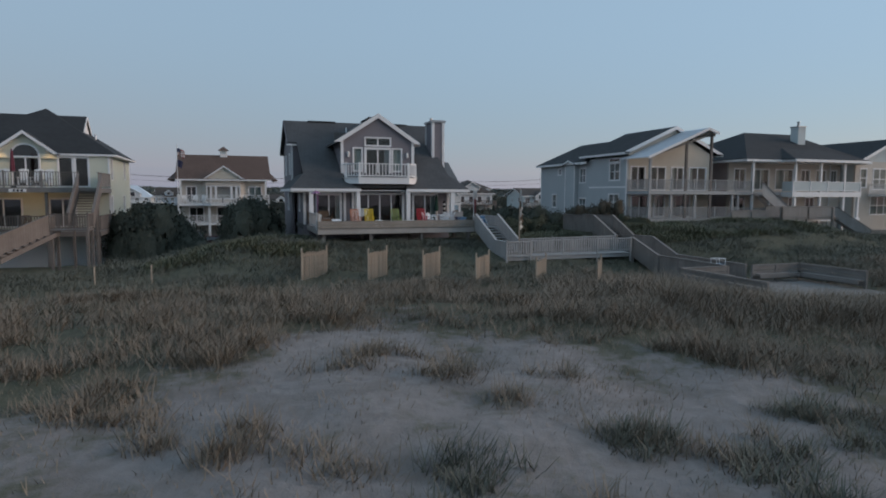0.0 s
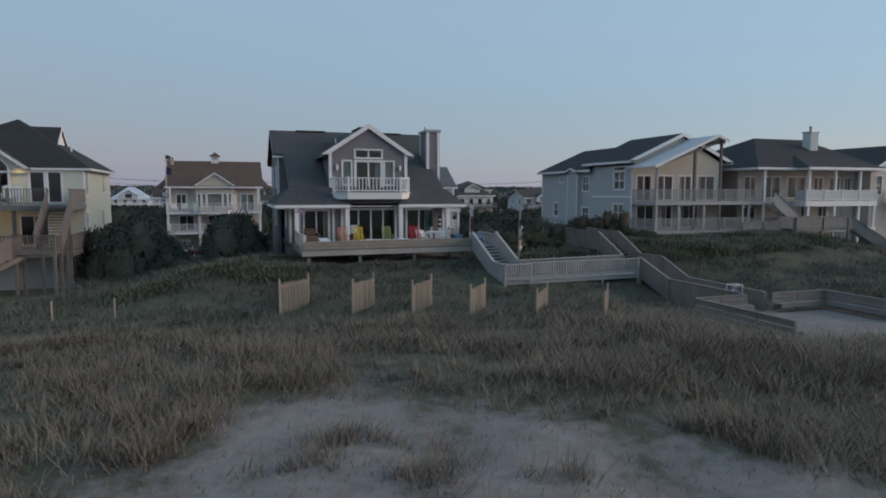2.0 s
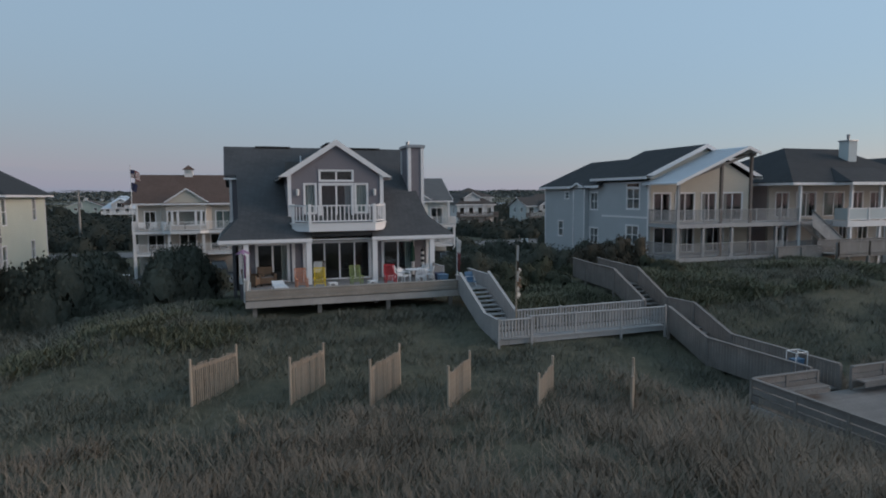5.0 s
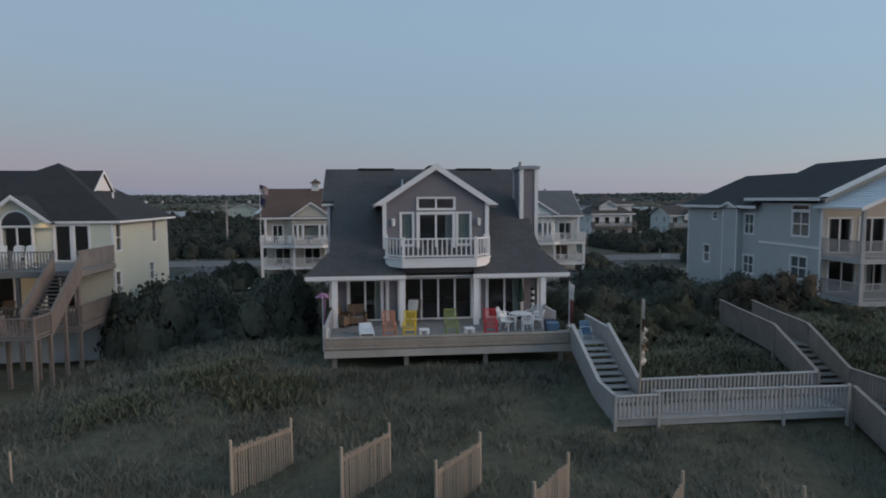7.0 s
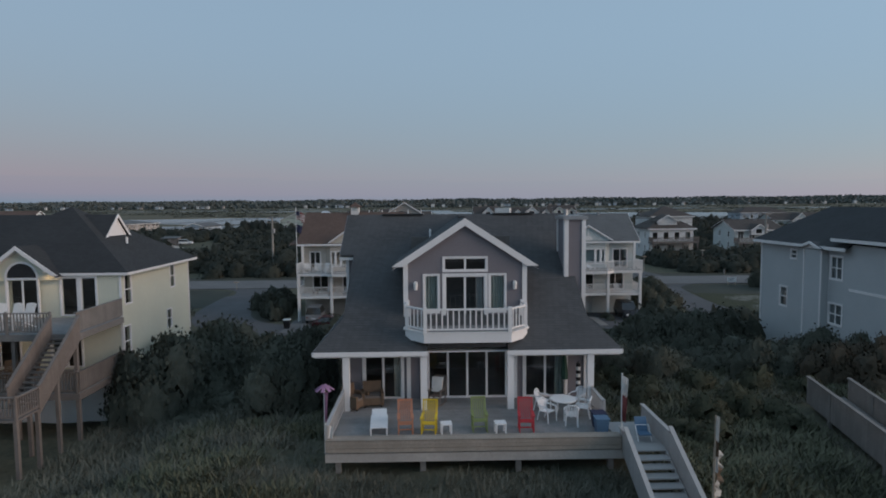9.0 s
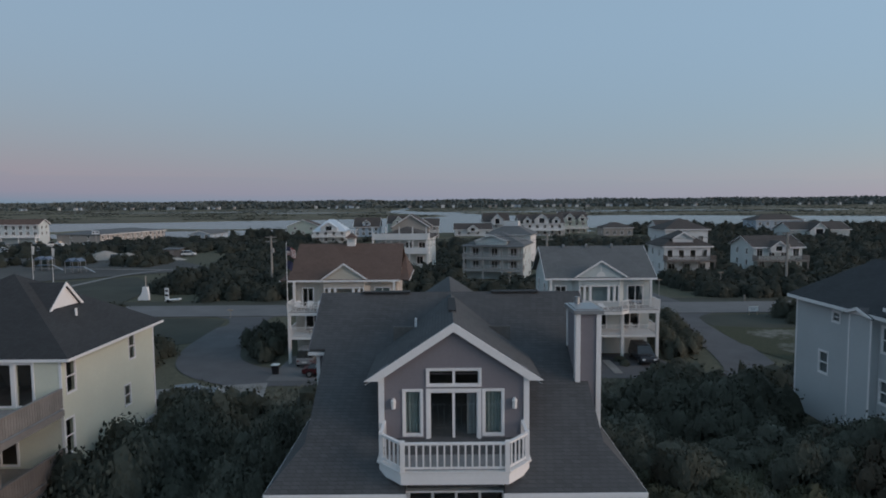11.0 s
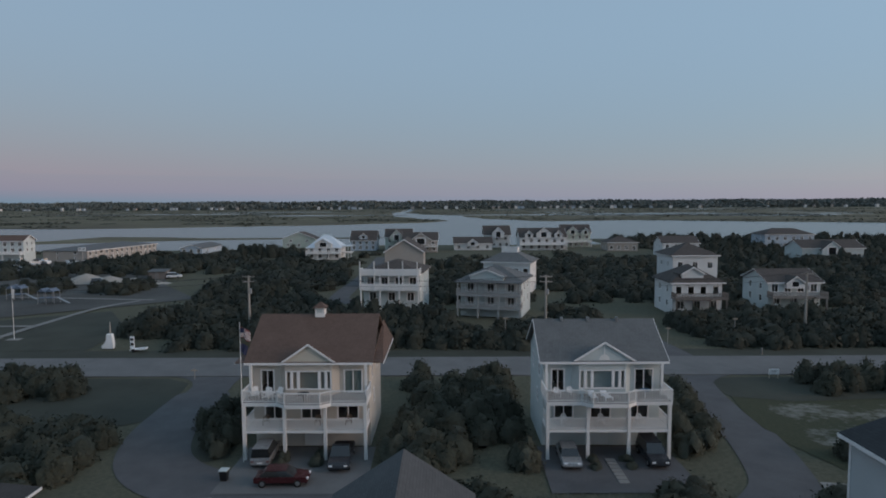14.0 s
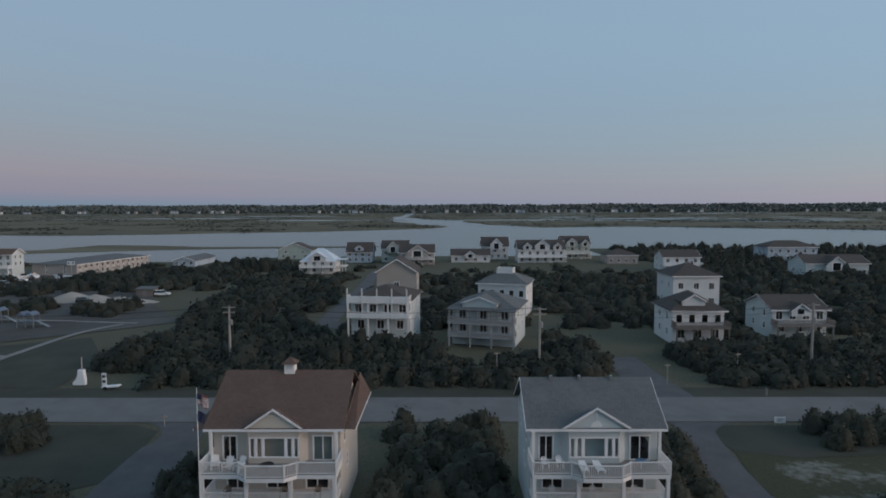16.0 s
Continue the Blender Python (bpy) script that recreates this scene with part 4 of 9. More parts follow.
def platform():
    P = root("beach_platform", "grey timber platform with bench seats among the dune grass", "platform", (15, -22, 0.3))
    m = WOOD_GREY
    x0, x1, y0, y1, z = 11.2, 19.2, -25.4, -20.0, 0.62
    n = 34
    for i in range(n):
        a, b = y0 + (y1 - y0) * i / n, y0 + (y1 - y0) * (i + 0.95) / n
        part("plank", box(B(), x0, x1, a, b, z - 0.05, z), m, P)
    part("rim_joist", box(B(), x0 - 0.05, x0, y0, y1, z - 0.5, z - 0.04), WOOD_PAINTED, P)
    part("rim_joist", box(B(), x0, x1, y0 - 0.05, y0, z - 0.5, z - 0.04), WOOD_PAINTED, P)
    # bench backs and seats
    for (ax, ay), (bx, by), inw in (((x0, y0), (x0, y1), (0.5, 0)), ((x0 + 0.1, y1), (14.25, y1), (0, -0.5)), ((15.85, y1 - 0.1), (x1 - 0.1, y1 - 0.1), (0, -0.5)), ((x1, y1 - 0.1), (x1, y0 + 1.5), (-0.5, 0))):
        a, b = Vector((ax, ay, z)), Vector((bx, by, z))
        v = Vector((*inw, 0))
        for hh in (0.1, 0.36, 0.62):
            part("back_board", beam(B(), a + Vector((0, 0, hh)), b + Vector((0, 0, hh)), 0.05, 0.22), m, P)
        part("cap_board", beam(B(), a + Vector((0, 0, 0.865)), b + Vector((0, 0, 0.865)), 0.15, 0.04), m, P)
        for q in (0.45, 0.85):
            part("seat_board", beam(B(), a + v * q + Vector((0, 0, 0.4)), b + v * q + Vector((0, 0, 0.4)), 0.18, 0.05), m, P)
        part("seat_apron", beam(B(), a + v * 1.05 + Vector((0, 0, 0.24)), b + v * 1.05 + Vector((0, 0, 0.24)), 0.04, 0.15), m, P)
        k = max(1, round((b - a).length / 1.6))
        for i in range(k + 1):
            p = a.lerp(b, i / k)
            part("bench_post", box(B(), p.x - 0.05, p.x + 0.05, p.y - 0.05, p.y + 0.05, z - 0.6, z + 0.86), m, P)
    for x in np.linspace(x0 + 0.2, x1 - 0.2, 5):
        for y in (y0 + 0.2, y1 - 0.2):
            part("deck_post", box(B(), x - 0.08, x + 0.08, y - 0.08, y + 0.08, -0.9, z - 0.06), m, P)
    C = root("beach_cart", "folded blue beach cart with pale metal frame on the walkway", "cart", (15.2, -18.3, 0.6))
    part("cart_bag", hexa(B(), [(15.02, -18.4, 0.75), (15.38, -18.4, 0.75), (15.38, -18.2, 0.75), (15.02, -18.2, 0.75)], [(14.95, -18.45, 1.42), (15.45, -18.45, 1.42), (15.45, -18.15, 1.42), (14.95, -18.15, 1.42)]), P_BLUE, C)
    for x in (14.9, 15.5):
        for y in (-18.52, -18.08):
            part("frame_tube", rod(B(), (x, y, 0.6), (x, y, 1.72), 0.018), PLASTIC_W, C)
    for y in (-18.52, -18.08):
        part("frame_tube", rod(B(), (14.9, y, 1.71), (15.5, y, 1.71), 0.018), PLASTIC_W, C)
    for x in (14.9, 15.5):
        part("frame_tube", rod(B(), (x, -18.52, 1.71), (x, -18.08, 1.71), 0.018), PLASTIC_W, C)


platform()


def sand_fence(a, b, z, label):
    zg = min(ground_z(*a), ground_z(*b))
    F = root("sand_fence", label, "fence", ((a[0] + b[0]) / 2, (a[1] + b[1]) / 2, zg), "row of sand fences")
    a, b = Vector((*a, 0)), Vector((*b, 0))
    b = a.lerp(b, 0.95)
    for p in (a, b):
        part("post", rod(B(), (p.x, p.y, zg - 0.4), (p.x, p.y, z + 0.12), 0.05, 0.045, 8), WOOD_PALE, F)
    part("top_rail", beam(B(), (a.x, a.y, z - 0.31), (b.x, b.y, z - 0.31), 0.05, 0.11), WOOD_PALE, F)
    n = 24
    for k in range(1, n):
        p = a.lerp(b, k / n)
        me = baluster_mesh(0.04, 1.38, WOOD_PALE)
        piece("slat", me, F, (p.x + random.uniform(-0.01, 0.01), p.y - 0.05, z - 1.5 + random.uniform(-0.05, 0.04)), random.uniform(-0.2, 0.2))
    return F


for (a, b, z) in (((-7.35, -14.5), (-5.8, -12.8), 2.42), ((-4.15, -15.35), (-2.72, -13.55), 2.4), ((-1.6, -16.4), (-0.03, -14.5), 2.36), ((0.75, -17.7), (2.2, -16.0), 2.25), ((3.4, -19.0), (4.95, -17.15), 2.1), ((6.1, -20.2), (7.6, -18.2), 2.05)):
    sand_fence(a, b, z, "short section of pale wooden slat sand fence")
for x, y in ((-14.4, -12.6), (-17.0, -12.0)):
    z = ground_z(x, y)
    tagged(part("marker_post", rod(B(), (x, y, z - 0.4), (x, y, z + 1.05), 0.04), WOOD_PALE), "thin weathered wooden marker post in dune grass", "post")


# ---- pale yellow neighbour ----
def arch_window(parent, x0, x1, y, z0, zs):
    """A pair of glazed doors under a half-round light, in the wall y."""
    window(parent, "y", y, (x0, x1, z0, zs), -1, 0.1, (2, 1), name="glazed_door", sill=False)
    cx, r = (x0 + x1) / 2, (x1 - x0) / 2
    ring, n = [], 14
    bm = B()
    for rr in (r + 0.11, r - 0.01):
        ring.append([bm.verts.new((cx + rr * math.cos(math.pi * k / n), y - 0.05, zs + 0.1 + rr * math.sin(math.pi * k / n) * 0.98)) for k in range(n + 1)])
    for k in range(n):
        bm.faces.new((ring[0][k], ring[0][k + 1], ring[1][k + 1], ring[1][k]))
    r2 = bmesh.ops.extrude_face_region(bm, geom=bm.faces[:])
    bmesh.ops.translate(bm, verts=[g for g in r2["geom"] if isinstance(g, bmesh.types.BMVert)], vec=(0, 0.045, 0))
    arch = part("arched_window", bm, TRIM, parent)
    bm = B()
    bm.faces.new([bm.verts.new((cx + r * math.cos(math.pi * k / n), y - 0.012, zs + 0.1 + r * math.sin(math.pi * k / n) * 0.98)) for k in range(n + 1)])
    part("pane", bm, DARK_GLASS, arch)


DARK_GLASS = surf("dark_reflective_glass", (0.02, 0.022, 0.025), 0.06, 0.1, 1, 5, 0, spec=0.8)


def yellow_house():
    H = root("beach_house", "pale yellow beach house on pilings with hipped dark roof", "house", (-25, 11, -0.4))
    x0, x1, y0, y1 = -31.5, -19.3, 7.4, 17.0
    side = [(7.75, 8.5, 6.3, 7.95), (13.9, 14.55, 6.45, 7.95), (7.5, 8.2, 3.25, 5.0), (13.2, 13.85, 3.8, 5.0)]
    part("side_wall", wall_grid(B(), "x", x1, -0.2, 0.0, y0, y1, -0.4, 8.1, side), YELLOW, H)
    for w in side:
        window(H, "x", x1, w, 1, 0.06, (1, 2))
    front = [(-22.7, -21.8, 5.75, 7.9), (-21.6, -20.75, 5.75, 7.9), (-25.6, -23.9, 5.75, 7.85), (-29.5, -27.7, 5.75, 7.9), (-23.4, -21.7, 2.75, 4.8), (-27.5, -25.2, 2.75, 4.8)]
    part("front_wall", wall_grid(B(), "y", y0, 0.0, 0.2, x0, x1 - 0.2, -0.4, 8.1, front), YELLOW, H)
    for i, w in enumerate(front):
        if i == 2:
            arch_window(H, *w[:2], y0 - 0.22, w[2], w[3])
        else:
            window(H, "y", y0, w, -1, 0.1, (1, 1) if i < 2 else (2, 1), name="glazed_door", sill=False)
    part("side_wall", box(B(), x0, x0 + 0.2, y0 + 0.2, y1, -0.4, 8.1), YELLOW, H)
    part("back_wall", box(B(), x0 + 0.2, x1 - 0.2, y1 - 0.2, y1, -0.4, 8.1), YELLOW, H)
    for z in (2.5, 5.5):
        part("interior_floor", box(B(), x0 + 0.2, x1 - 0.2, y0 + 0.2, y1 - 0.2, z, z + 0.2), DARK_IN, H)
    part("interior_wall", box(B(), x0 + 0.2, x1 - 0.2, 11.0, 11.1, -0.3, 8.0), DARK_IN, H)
    part("corner_board", box(B(), x1 - 0.12, x1 + 0.02, y0 - 0.025, y0 - 0.004, -0.3, 8.0), TRIM, H)
    part("corner_board", box(B(), x1 + 0.004, x1 + 0.025, y1 - 0.14, y1, -0.3, 8.0), TRIM, H)
    # roof: a pyramid, a cross ridge ending in a small gable, a front gable over the arched window
    e = 8.2
    ex0, ex1, ey0, ey1 = -32.0, -18.84, 7.25, 17.5
    ap = (-24.3, 11.6, 11.95)
    c = [(ex0, ey0, e), (ex1, ey0, e), (ex1, ey1, e), (ex0, ey1, e)]
    for i in range(4):
        part("roof", slab(B(), [c[i], c[(i + 1) % 4], ap], 0.12), ROOF_BLACK, H)
    for a, b in ((0, 1), (1, 2), (2, 3), (3, 0)):
        (p, q, _), (r, s, _) = c[a], c[b]
        part("fascia", beam(B(), (p, q, e - 0.16), (r, s, e - 0.16), 0.08, 0.14), TRIM, H)
    part("soffit", slab(B(), [(x, y, e - 0.13) for x, y, _ in c], 0.03), TRIM, H)
    for s in (-1, 1):
        part("ridge_roof", slab(B(), [(-29.5, 11.66, 11.45), (-21.5, 11.66, 11.45), (-21.5, 11.66 + s * 1.5, 10.1), (-29.5, 11.66 + s * 1.5, 10.1)][::-s], 0.1), ROOF_BLACK, H)
    part("gablet_wall", prism(B(), [(-21.7, 10.3, 10.0), (-21.7, 13.0, 10.0), (-21.7, 11.66, 11.3)], (0.1, 0, 0)), TRIM, H)
    gable_trim(H, (-21.48, 11.66, 11.47), [(-21.48, 10.1, 10.05), (-21.48, 13.2, 10.05)], 0.2, 0.05, TRIM, "x")
    part("roof_vent", rod(B(), (-20.9, 11.5, 9.5), (-20.9, 11.5, 10.0), 0.07), PLASTIC_W, H)
    gx, gw = -24.75, 2.2
    for s in (-1, 1):
        part("gable_roof", slab(B(), [(gx, 6.75, 9.75), (gx + s * gw, 6.75, 8.1), (gx + s * gw, 8.6, 8.1), (gx, 8.6, 9.75)][::s], 0.1), ROOF_BLACK, H)
        part("soffit", slab(B(), [(gx, 6.77, 9.62), (gx + s * (gw - 0.04), 6.77, 7.98), (gx + s * (gw - 0.04), 7.4, 7.98), (gx, 7.4, 9.62)][::s], 0.02), TRIM, H)
    part("gable_wall", prism(B(), [(gx - 2.05, 7.18, 7.8), (gx + 2.05, 7.18, 7.8), (gx + 2.05, 7.18, 8.05), (gx, 7.18, 9.58), (gx - 2.05, 7.18, 8.05)], (0, 0.2, 0)), YELLOW, H)
    gable_trim(H, (gx, 6.72, 9.78), [(gx - gw - 0.05, 6.72, 8.1), (gx + gw + 0.05, 6.72, 8.1)], 0.24, 0.06, TRIM)
    part("skirt_wall", box(B(), x0, x1 + 0.03, y0 - 0.03, y0 - 0.004, -0.6, 2.2), TRIM, H)
    part("skirt_wall", box(B(), x1 + 0.004, x1 + 0.03, y0 - 0.004, y1, -0.6, 2.2), TRIM, H)
    # two decks
    m = WOOD_BROWN
    for z, mat in ((5.62, WOOD_GREY), (2.6, WOOD_BROWN)):
        dk = part("deck", box(B(), x0, x1 + 0.0, 2.8, y0 - 0.01, z - 0.06, z), WOOD_DECK, H)
        part("rim_joist", box(B(), x0, x1 + 0.06, 2.72, 2.8, z - 0.34, z - 0.02), mat, dk)
        part("rim_joist", box(B(), x1, x1 + 0.06, 2.8, y0, z - 0.34, z - 0.02), mat, dk)
        gapx = -19.5 if z > 5 else -19.4
        railing(dk, [(x0 + 0.1, 2.8, z), (-20.55 if z > 5 else gapx, 2.8, z)], mat, 1.08, 0.16, 0.045, 0.1, 0.14, 0.05, joined=True, every=2.4)
        for k in range(26):
            y = 2.85 + k * 0.175
            part("side_board", box(B(), x1 - 0.02, x1 + 0.02, y, y + 0.16, z + 0.08, z + 1.03), mat, dk)
        part("cap_rail", box(B(), x1 - 0.08, x1 + 0.08, 2.75, y0 - 0.1, z + 1.03, z + 1.08), mat, dk)
    for x in (-19.45, -22.5, -25.6, -28.7):
        part("deck_post", box(B(), x - 0.09, x + 0.09, 2.86, 3.04, -0.6, 5.56), m, H)
    part("house_number_board", box(B(), -24.6, -23.6, 2.66, 2.716, 5.3, 5.52), WHITE, H)
    for k in range(3):
        part("plain_bar", box(B(), -24.35 + 0.22 * k, -24.22 + 0.22 * k, 2.65, 2.659, 5.34, 5.48), BLACK, H)
    # stairs from the upper deck
    sx = (-20.5, -19.1)
    stairs(H, (-19.8, 2.8, 5.6), (-19.8, -0.6, 3.0), 1.35, m)
    for x in sx:
        side_boards(H, (x, 2.75, 5.6), (x, -0.6, 3.0), 0.98, m)
    landing = part("landing", box(B(), -21.2, -19.05, -2.2, -0.6, 2.9, 2.97), WOOD_BROWN, H)
    railing(landing, [(-19.1, -0.6, 2.97), (-19.1, -2.15, 2.97), (-21.2, -2.15, 2.97)], m, 1.0, 0.15, 0.045, 0.1, 0.14, 0.05)
    for x, y in ((-19.15, -0.7), (-19.15, -2.1), (-21.1, -2.1), (-21.1, -0.7), (-20.5, 0.8), (-19.15, 0.8)):
        part("stair_post", box(B(), x - 0.08, x + 0.08, y - 0.08, y + 0.08, -1.0, 2.9 if y < 0 else 4.1), m, H)
    stairs(H, (-21.2, -1.4, 2.95), (-23.6, -4.2, 1.5), 1.4, m)
    for a, b in (((-21.2, -2.2, 2.95), (-24.2, -5.5, 1.3)), ((-24.2, -5.5, 1.3), (-32.0, -9.5, 1.3)), ((-21.2, -0.7, 2.95), (-23.6, -3.7, 1.3)), ((-23.6, -3.7, 1.3), (-32.0, -8.0, 1.3))):
        side_boards(H, a, b, 0.95, m, drop=0.1)
    planks(H, (-23.9, -4.6, 1.3), (-32, -8.7, 1.3), 1.5, m)
    return H


yellow_house()

BULB = surf("frosted_lamp_glass", (0.8, 0.7, 0.5), 0.4, 0.02, 1, 5, 0)
BULB.node_tree.nodes["Principled BSDF"].inputs["Emission Color"].default_value = (1.0, 0.62, 0.28, 1)
BULB.node_tree.nodes["Principled BSDF"].inputs["Emission Strength"].default_value = 0.3


def soffit_light(x, y, z, watts):
    """A recessed can light in a soffit, alight, shining down the wall."""
    S = root("soffit_light", "small recessed soffit light glowing warm on pale siding", "lamp", (x, y, z), "lit soffit lights")
    part("housing", rod(B(), (x, y, z), (x, y, z + 0.12), 0.075, 0.075, 12), WHITE, S)
    g = part("lamp_glass", rod(B(), (x, y, z - 0.015), (x, y, z - 0.002), 0.055, 0.06, 12), BULB, S)
    g.visible_shadow = False
    d = bpy.data.lights.new("soffit_lamp", "SPOT")
    d.energy, d.color, d.shadow_soft_size = watts, (1.0, 0.62, 0.3), 0.05
    d.spot_size, d.spot_blend = 2.6, 1.0
    new("soffit_lamp", d).location = (x, y, z - 0.03)
    return S


for sx in (-26.25, -23.25):
    soffit_light(sx, 6.84, 8.3, 10.0)
for sx in (-29.6, -24.6):
    S = root("porch_lamp", "flush porch ceiling lamp alight under the upper deck", "lamp", (sx, 5.4, 5.5), "lit porch lamps")
    part("base_plate", rod(B(), (sx, 5.4, 5.5), (sx, 5.4, 5.56), 0.16, 0.16, 14), WHITE, S)
    dome = part("lamp_glass", rod(B(), (sx, 5.4, 5.4), (sx, 5.4, 5.5), 0.08, 0.14, 14), BULB, S)
    dome.visible_shadow = False
    d = bpy.data.lights.new("porch_bulb", "POINT")
    d.energy, d.color, d.shadow_soft_size = 13.0, (1.0, 0.64, 0.32), 0.08
    new("porch_bulb", d).location = (sx, 5.4, 5.36)


# ---- pale blue neighbour ----
def blue_house():
    H = root("beach_house", "pale blue beach house with metal porch roof and two verandas", "house", (31, 13, 1.0))
    xl, xr, yf, yb = 25.9, 36.3, 5.2, 22.6
    side = [(6.4, 8.05, 6.75, 8.4), (6.5, 8.1, 3.8, 5.3), (12.55, 13.7, 6.6, 8.1), (12.45, 13.75, 3.5, 4.85), (18.8, 19.7, 3.8, 5.25), (17.7, 18.4, 7.6, 8.2)]
    part("side_wall", wall_grid(B(), "x", xl, 0.0, 0.2, yf, yb, 0.3, 9.0, side), BLUE, H)
    for i, w in enumerate(side):
        window(H, "x", xl, w, -1, 0.11, (2, 2) if i < 4 else (1, 2), curtain=(BLIND, [(w[0] + 0.02, w[1] - 0.02)]))
    tw = part("transom_window", box(B(), xl - 0.04, xl - 0.004, 6.28, 8.17, 8.5, 8.92), TRIM, H)
    part("pane", box(B(), xl - 0.046, xl - 0.042, 6.4, 8.05, 8.58, 8.84), DARK_GLASS, tw)
    part("band_board", box(B(), xl - 0.035, xl - 0.004, 5.2, 11.8, 5.95, 6.12), TRIM, H)
    for y0, y1 in ((5.14, 5.34), (22.46, 22.62)):
        part("corner_board", box(B(), xl - 0.03, xl - 0.004, y0, y1, 0.4, 8.95), TRIM, H)
    front = [(26.4, 28.0, 5.75, 8.0), (28.6, 30.4, 5.75, 8.0), (31.2, 32.6, 5.75, 8.0), (33.4, 35.4, 5.75, 8.0), (26.5, 28.4, 3.15, 5.2), (29.2, 30.4, 3.15, 5.2), (31.5, 33.5, 3.15, 5.2)]
    part("front_wall", wall_grid(B(), "y", yf, 0.0, 0.2, xl + 0.2, xr, 0.3, 9.2, front), CREAM, H)
    for w in front:
        window(H, "y", yf, w, -1, 0.1, (2, 1), curtain=(CURTAIN_W, [(w[0] + 0.05, w[0] + 0.5)]) if w[0] > 29 else None, name="glazed_door", sill=False)
    part("front_gable", prism(B(), [(xl, yf, 9.2), (xr, yf, 9.2), (31.35, yf, 11.75)], (0, 0.2, 0)), CREAM, H)
    part("side_wall", box(B(), xr - 0.2, xr, yf + 0.2, yb, 0.3, 9.0), BLUE, H)
    part("back_wall", box(B(), xl + 0.2, xr - 0.2, yb - 0.2, yb, 0.3, 9.0), BLUE, H)
    for z in (2.9, 5.5):
        part("interior_floor", box(B(), xl + 0.2, xr - 0.2, yf + 0.2, yb - 0.2, z, z + 0.2), DARK_IN, H)
    part("interior_wall", box(B(), 29.5, 29.6, yf + 0.2, yb - 0.2, 0.5, 8.9), DARK_IN, H)
    # partition added only to keep sun through the front doors off the side blinds
    part("interior_wall", box(B(), 26.6, 26.7, yf + 0.2, 9.4, 0.5, 8.9), DARK_IN, H)
    # bump-out with its own small gable
    part("bay", box(B(), 25.45, 25.896, 14.0, 16.1, 0.3, 8.55), BLUE, H)
    part("bay_roof", slab(B(), [(25.2, 15.05, 9.05), (27.5, 15.05, 9.05), (27.5, 13.75, 8.6), (25.2, 13.75, 8.6)], 0.1), ROOF_DARK, H)
    part("bay_roof", slab(B(), [(25.2, 16.35, 8.6), (27.5, 16.35, 8.6), (27.5, 15.05, 9.05), (25.2, 15.05, 9.05)], 0.1), ROOF_DARK, H)
    gable_trim(H, (25.18, 15.05, 9.08), [(25.18, 13.65, 8.6), (25.18, 16.45, 8.6)], 0.18, -0.05, TRIM, "x")
    part("bay_gable", prism(B(), [(25.45, 14.0, 8.5), (25.45, 16.1, 8.5), (25.45, 15.05, 8.9)], (0.2, 0, 0)), BLUE, H)
    for y in (14.0, 15.96):
        part("corner_board", box(B(), 25.41, 25.446, y, y + 0.14, 0.4, 8.5), TRIM, H)
    # main gable roof along y, lower hip behind
    cx, hw, ez, rz = 31.35, 5.95, 9.42, 12.05
    for s in (-1, 1):
        part("roof", slab(B(), [(cx, 4.9, rz), (cx + s * hw, 4.9, ez), (cx + s * hw, 13.1, ez), (cx, 13.1, rz)][::s], 0.12), ROOF_BLACK, H)
        a, b = sorted((cx + s * (hw + 0.02), cx + s * (hw - 0.04)))
        part("fascia", box(B(), a, b, 4.9, 13.1, ez - 0.25, ez - 0.03), TRIM, H)
        part("soffit", slab(B(), [(cx + s * hw, 4.95, ez - 0.13), (cx + s * 5.2, 4.95, ez - 0.13), (cx + s * 5.2, 13.1, ez - 0.13), (cx + s * hw, 13.1, ez - 0.13)][::-s], 0.03), TRIM, H)
    gable_trim(H, (cx, 4.86, rz + 0.03), [(cx - hw - 0.05, 4.86, ez), (cx + hw + 0.05, 4.86, ez)], 0.34, 0.06, TRIM)
    part("back_gable", prism(B(), [(cx - 5.3, 12.9, 9.0), (cx + 5.3, 12.9, 9.0), (cx + 5.3, 12.9, 9.55), (cx, 12.9, 11.85), (cx - 5.3, 12.9, 9.55)], (0, 0.15, 0)), BLUE, H)
    hip = [(25.4, 11.6, 8.8), (36.9, 11.6, 8.8), (36.9, 23.0, 8.8), (25.4, 23.0, 8.8)]
    ra, rb = (31.1, 12.5, 11.4), (31.1, 21.9, 11.4)
    part("roof", slab(B(), [hip[0], ra, rb, hip[3]][::-1], 0.12), ROOF_BLACK, H)
    part("roof", slab(B(), [hip[1], hip[2], rb, ra], 0.12), ROOF_BLACK, H)
    part("roof", slab(B(), [hip[2], hip[3], rb], 0.12), ROOF_BLACK, H)
    part("fascia", box(B(), 25.36, 25.42, 11.6, 23.0, 8.56, 8.78), TRIM, H)
    sk = part("skylight", slab(B(), [(27.3, 9.8, 10.21), (27.85, 9.8, 10.45), (27.85, 11.9, 10.45), (27.3, 11.9, 10.21)], 0.12), ZINC, H, "low metal-framed skylight")
    part("pane", slab(B(), [(27.37, 9.9, 10.25), (27.78, 9.9, 10.43), (27.78, 11.8, 10.43), (27.37, 11.8, 10.25)], 0.02), DARK_GLASS, sk)
    # shed metal roof over the verandas
    mx, mz, lx, lz = 32.2, 11.6, 25.5, 8.8
    part("metal_roof", slab(B(), [(lx, 1.4, lz), (mx, 1.4, mz), (mx, 5.6, mz), (lx, 5.6, lz)], 0.12), METAL_ROOF, H)
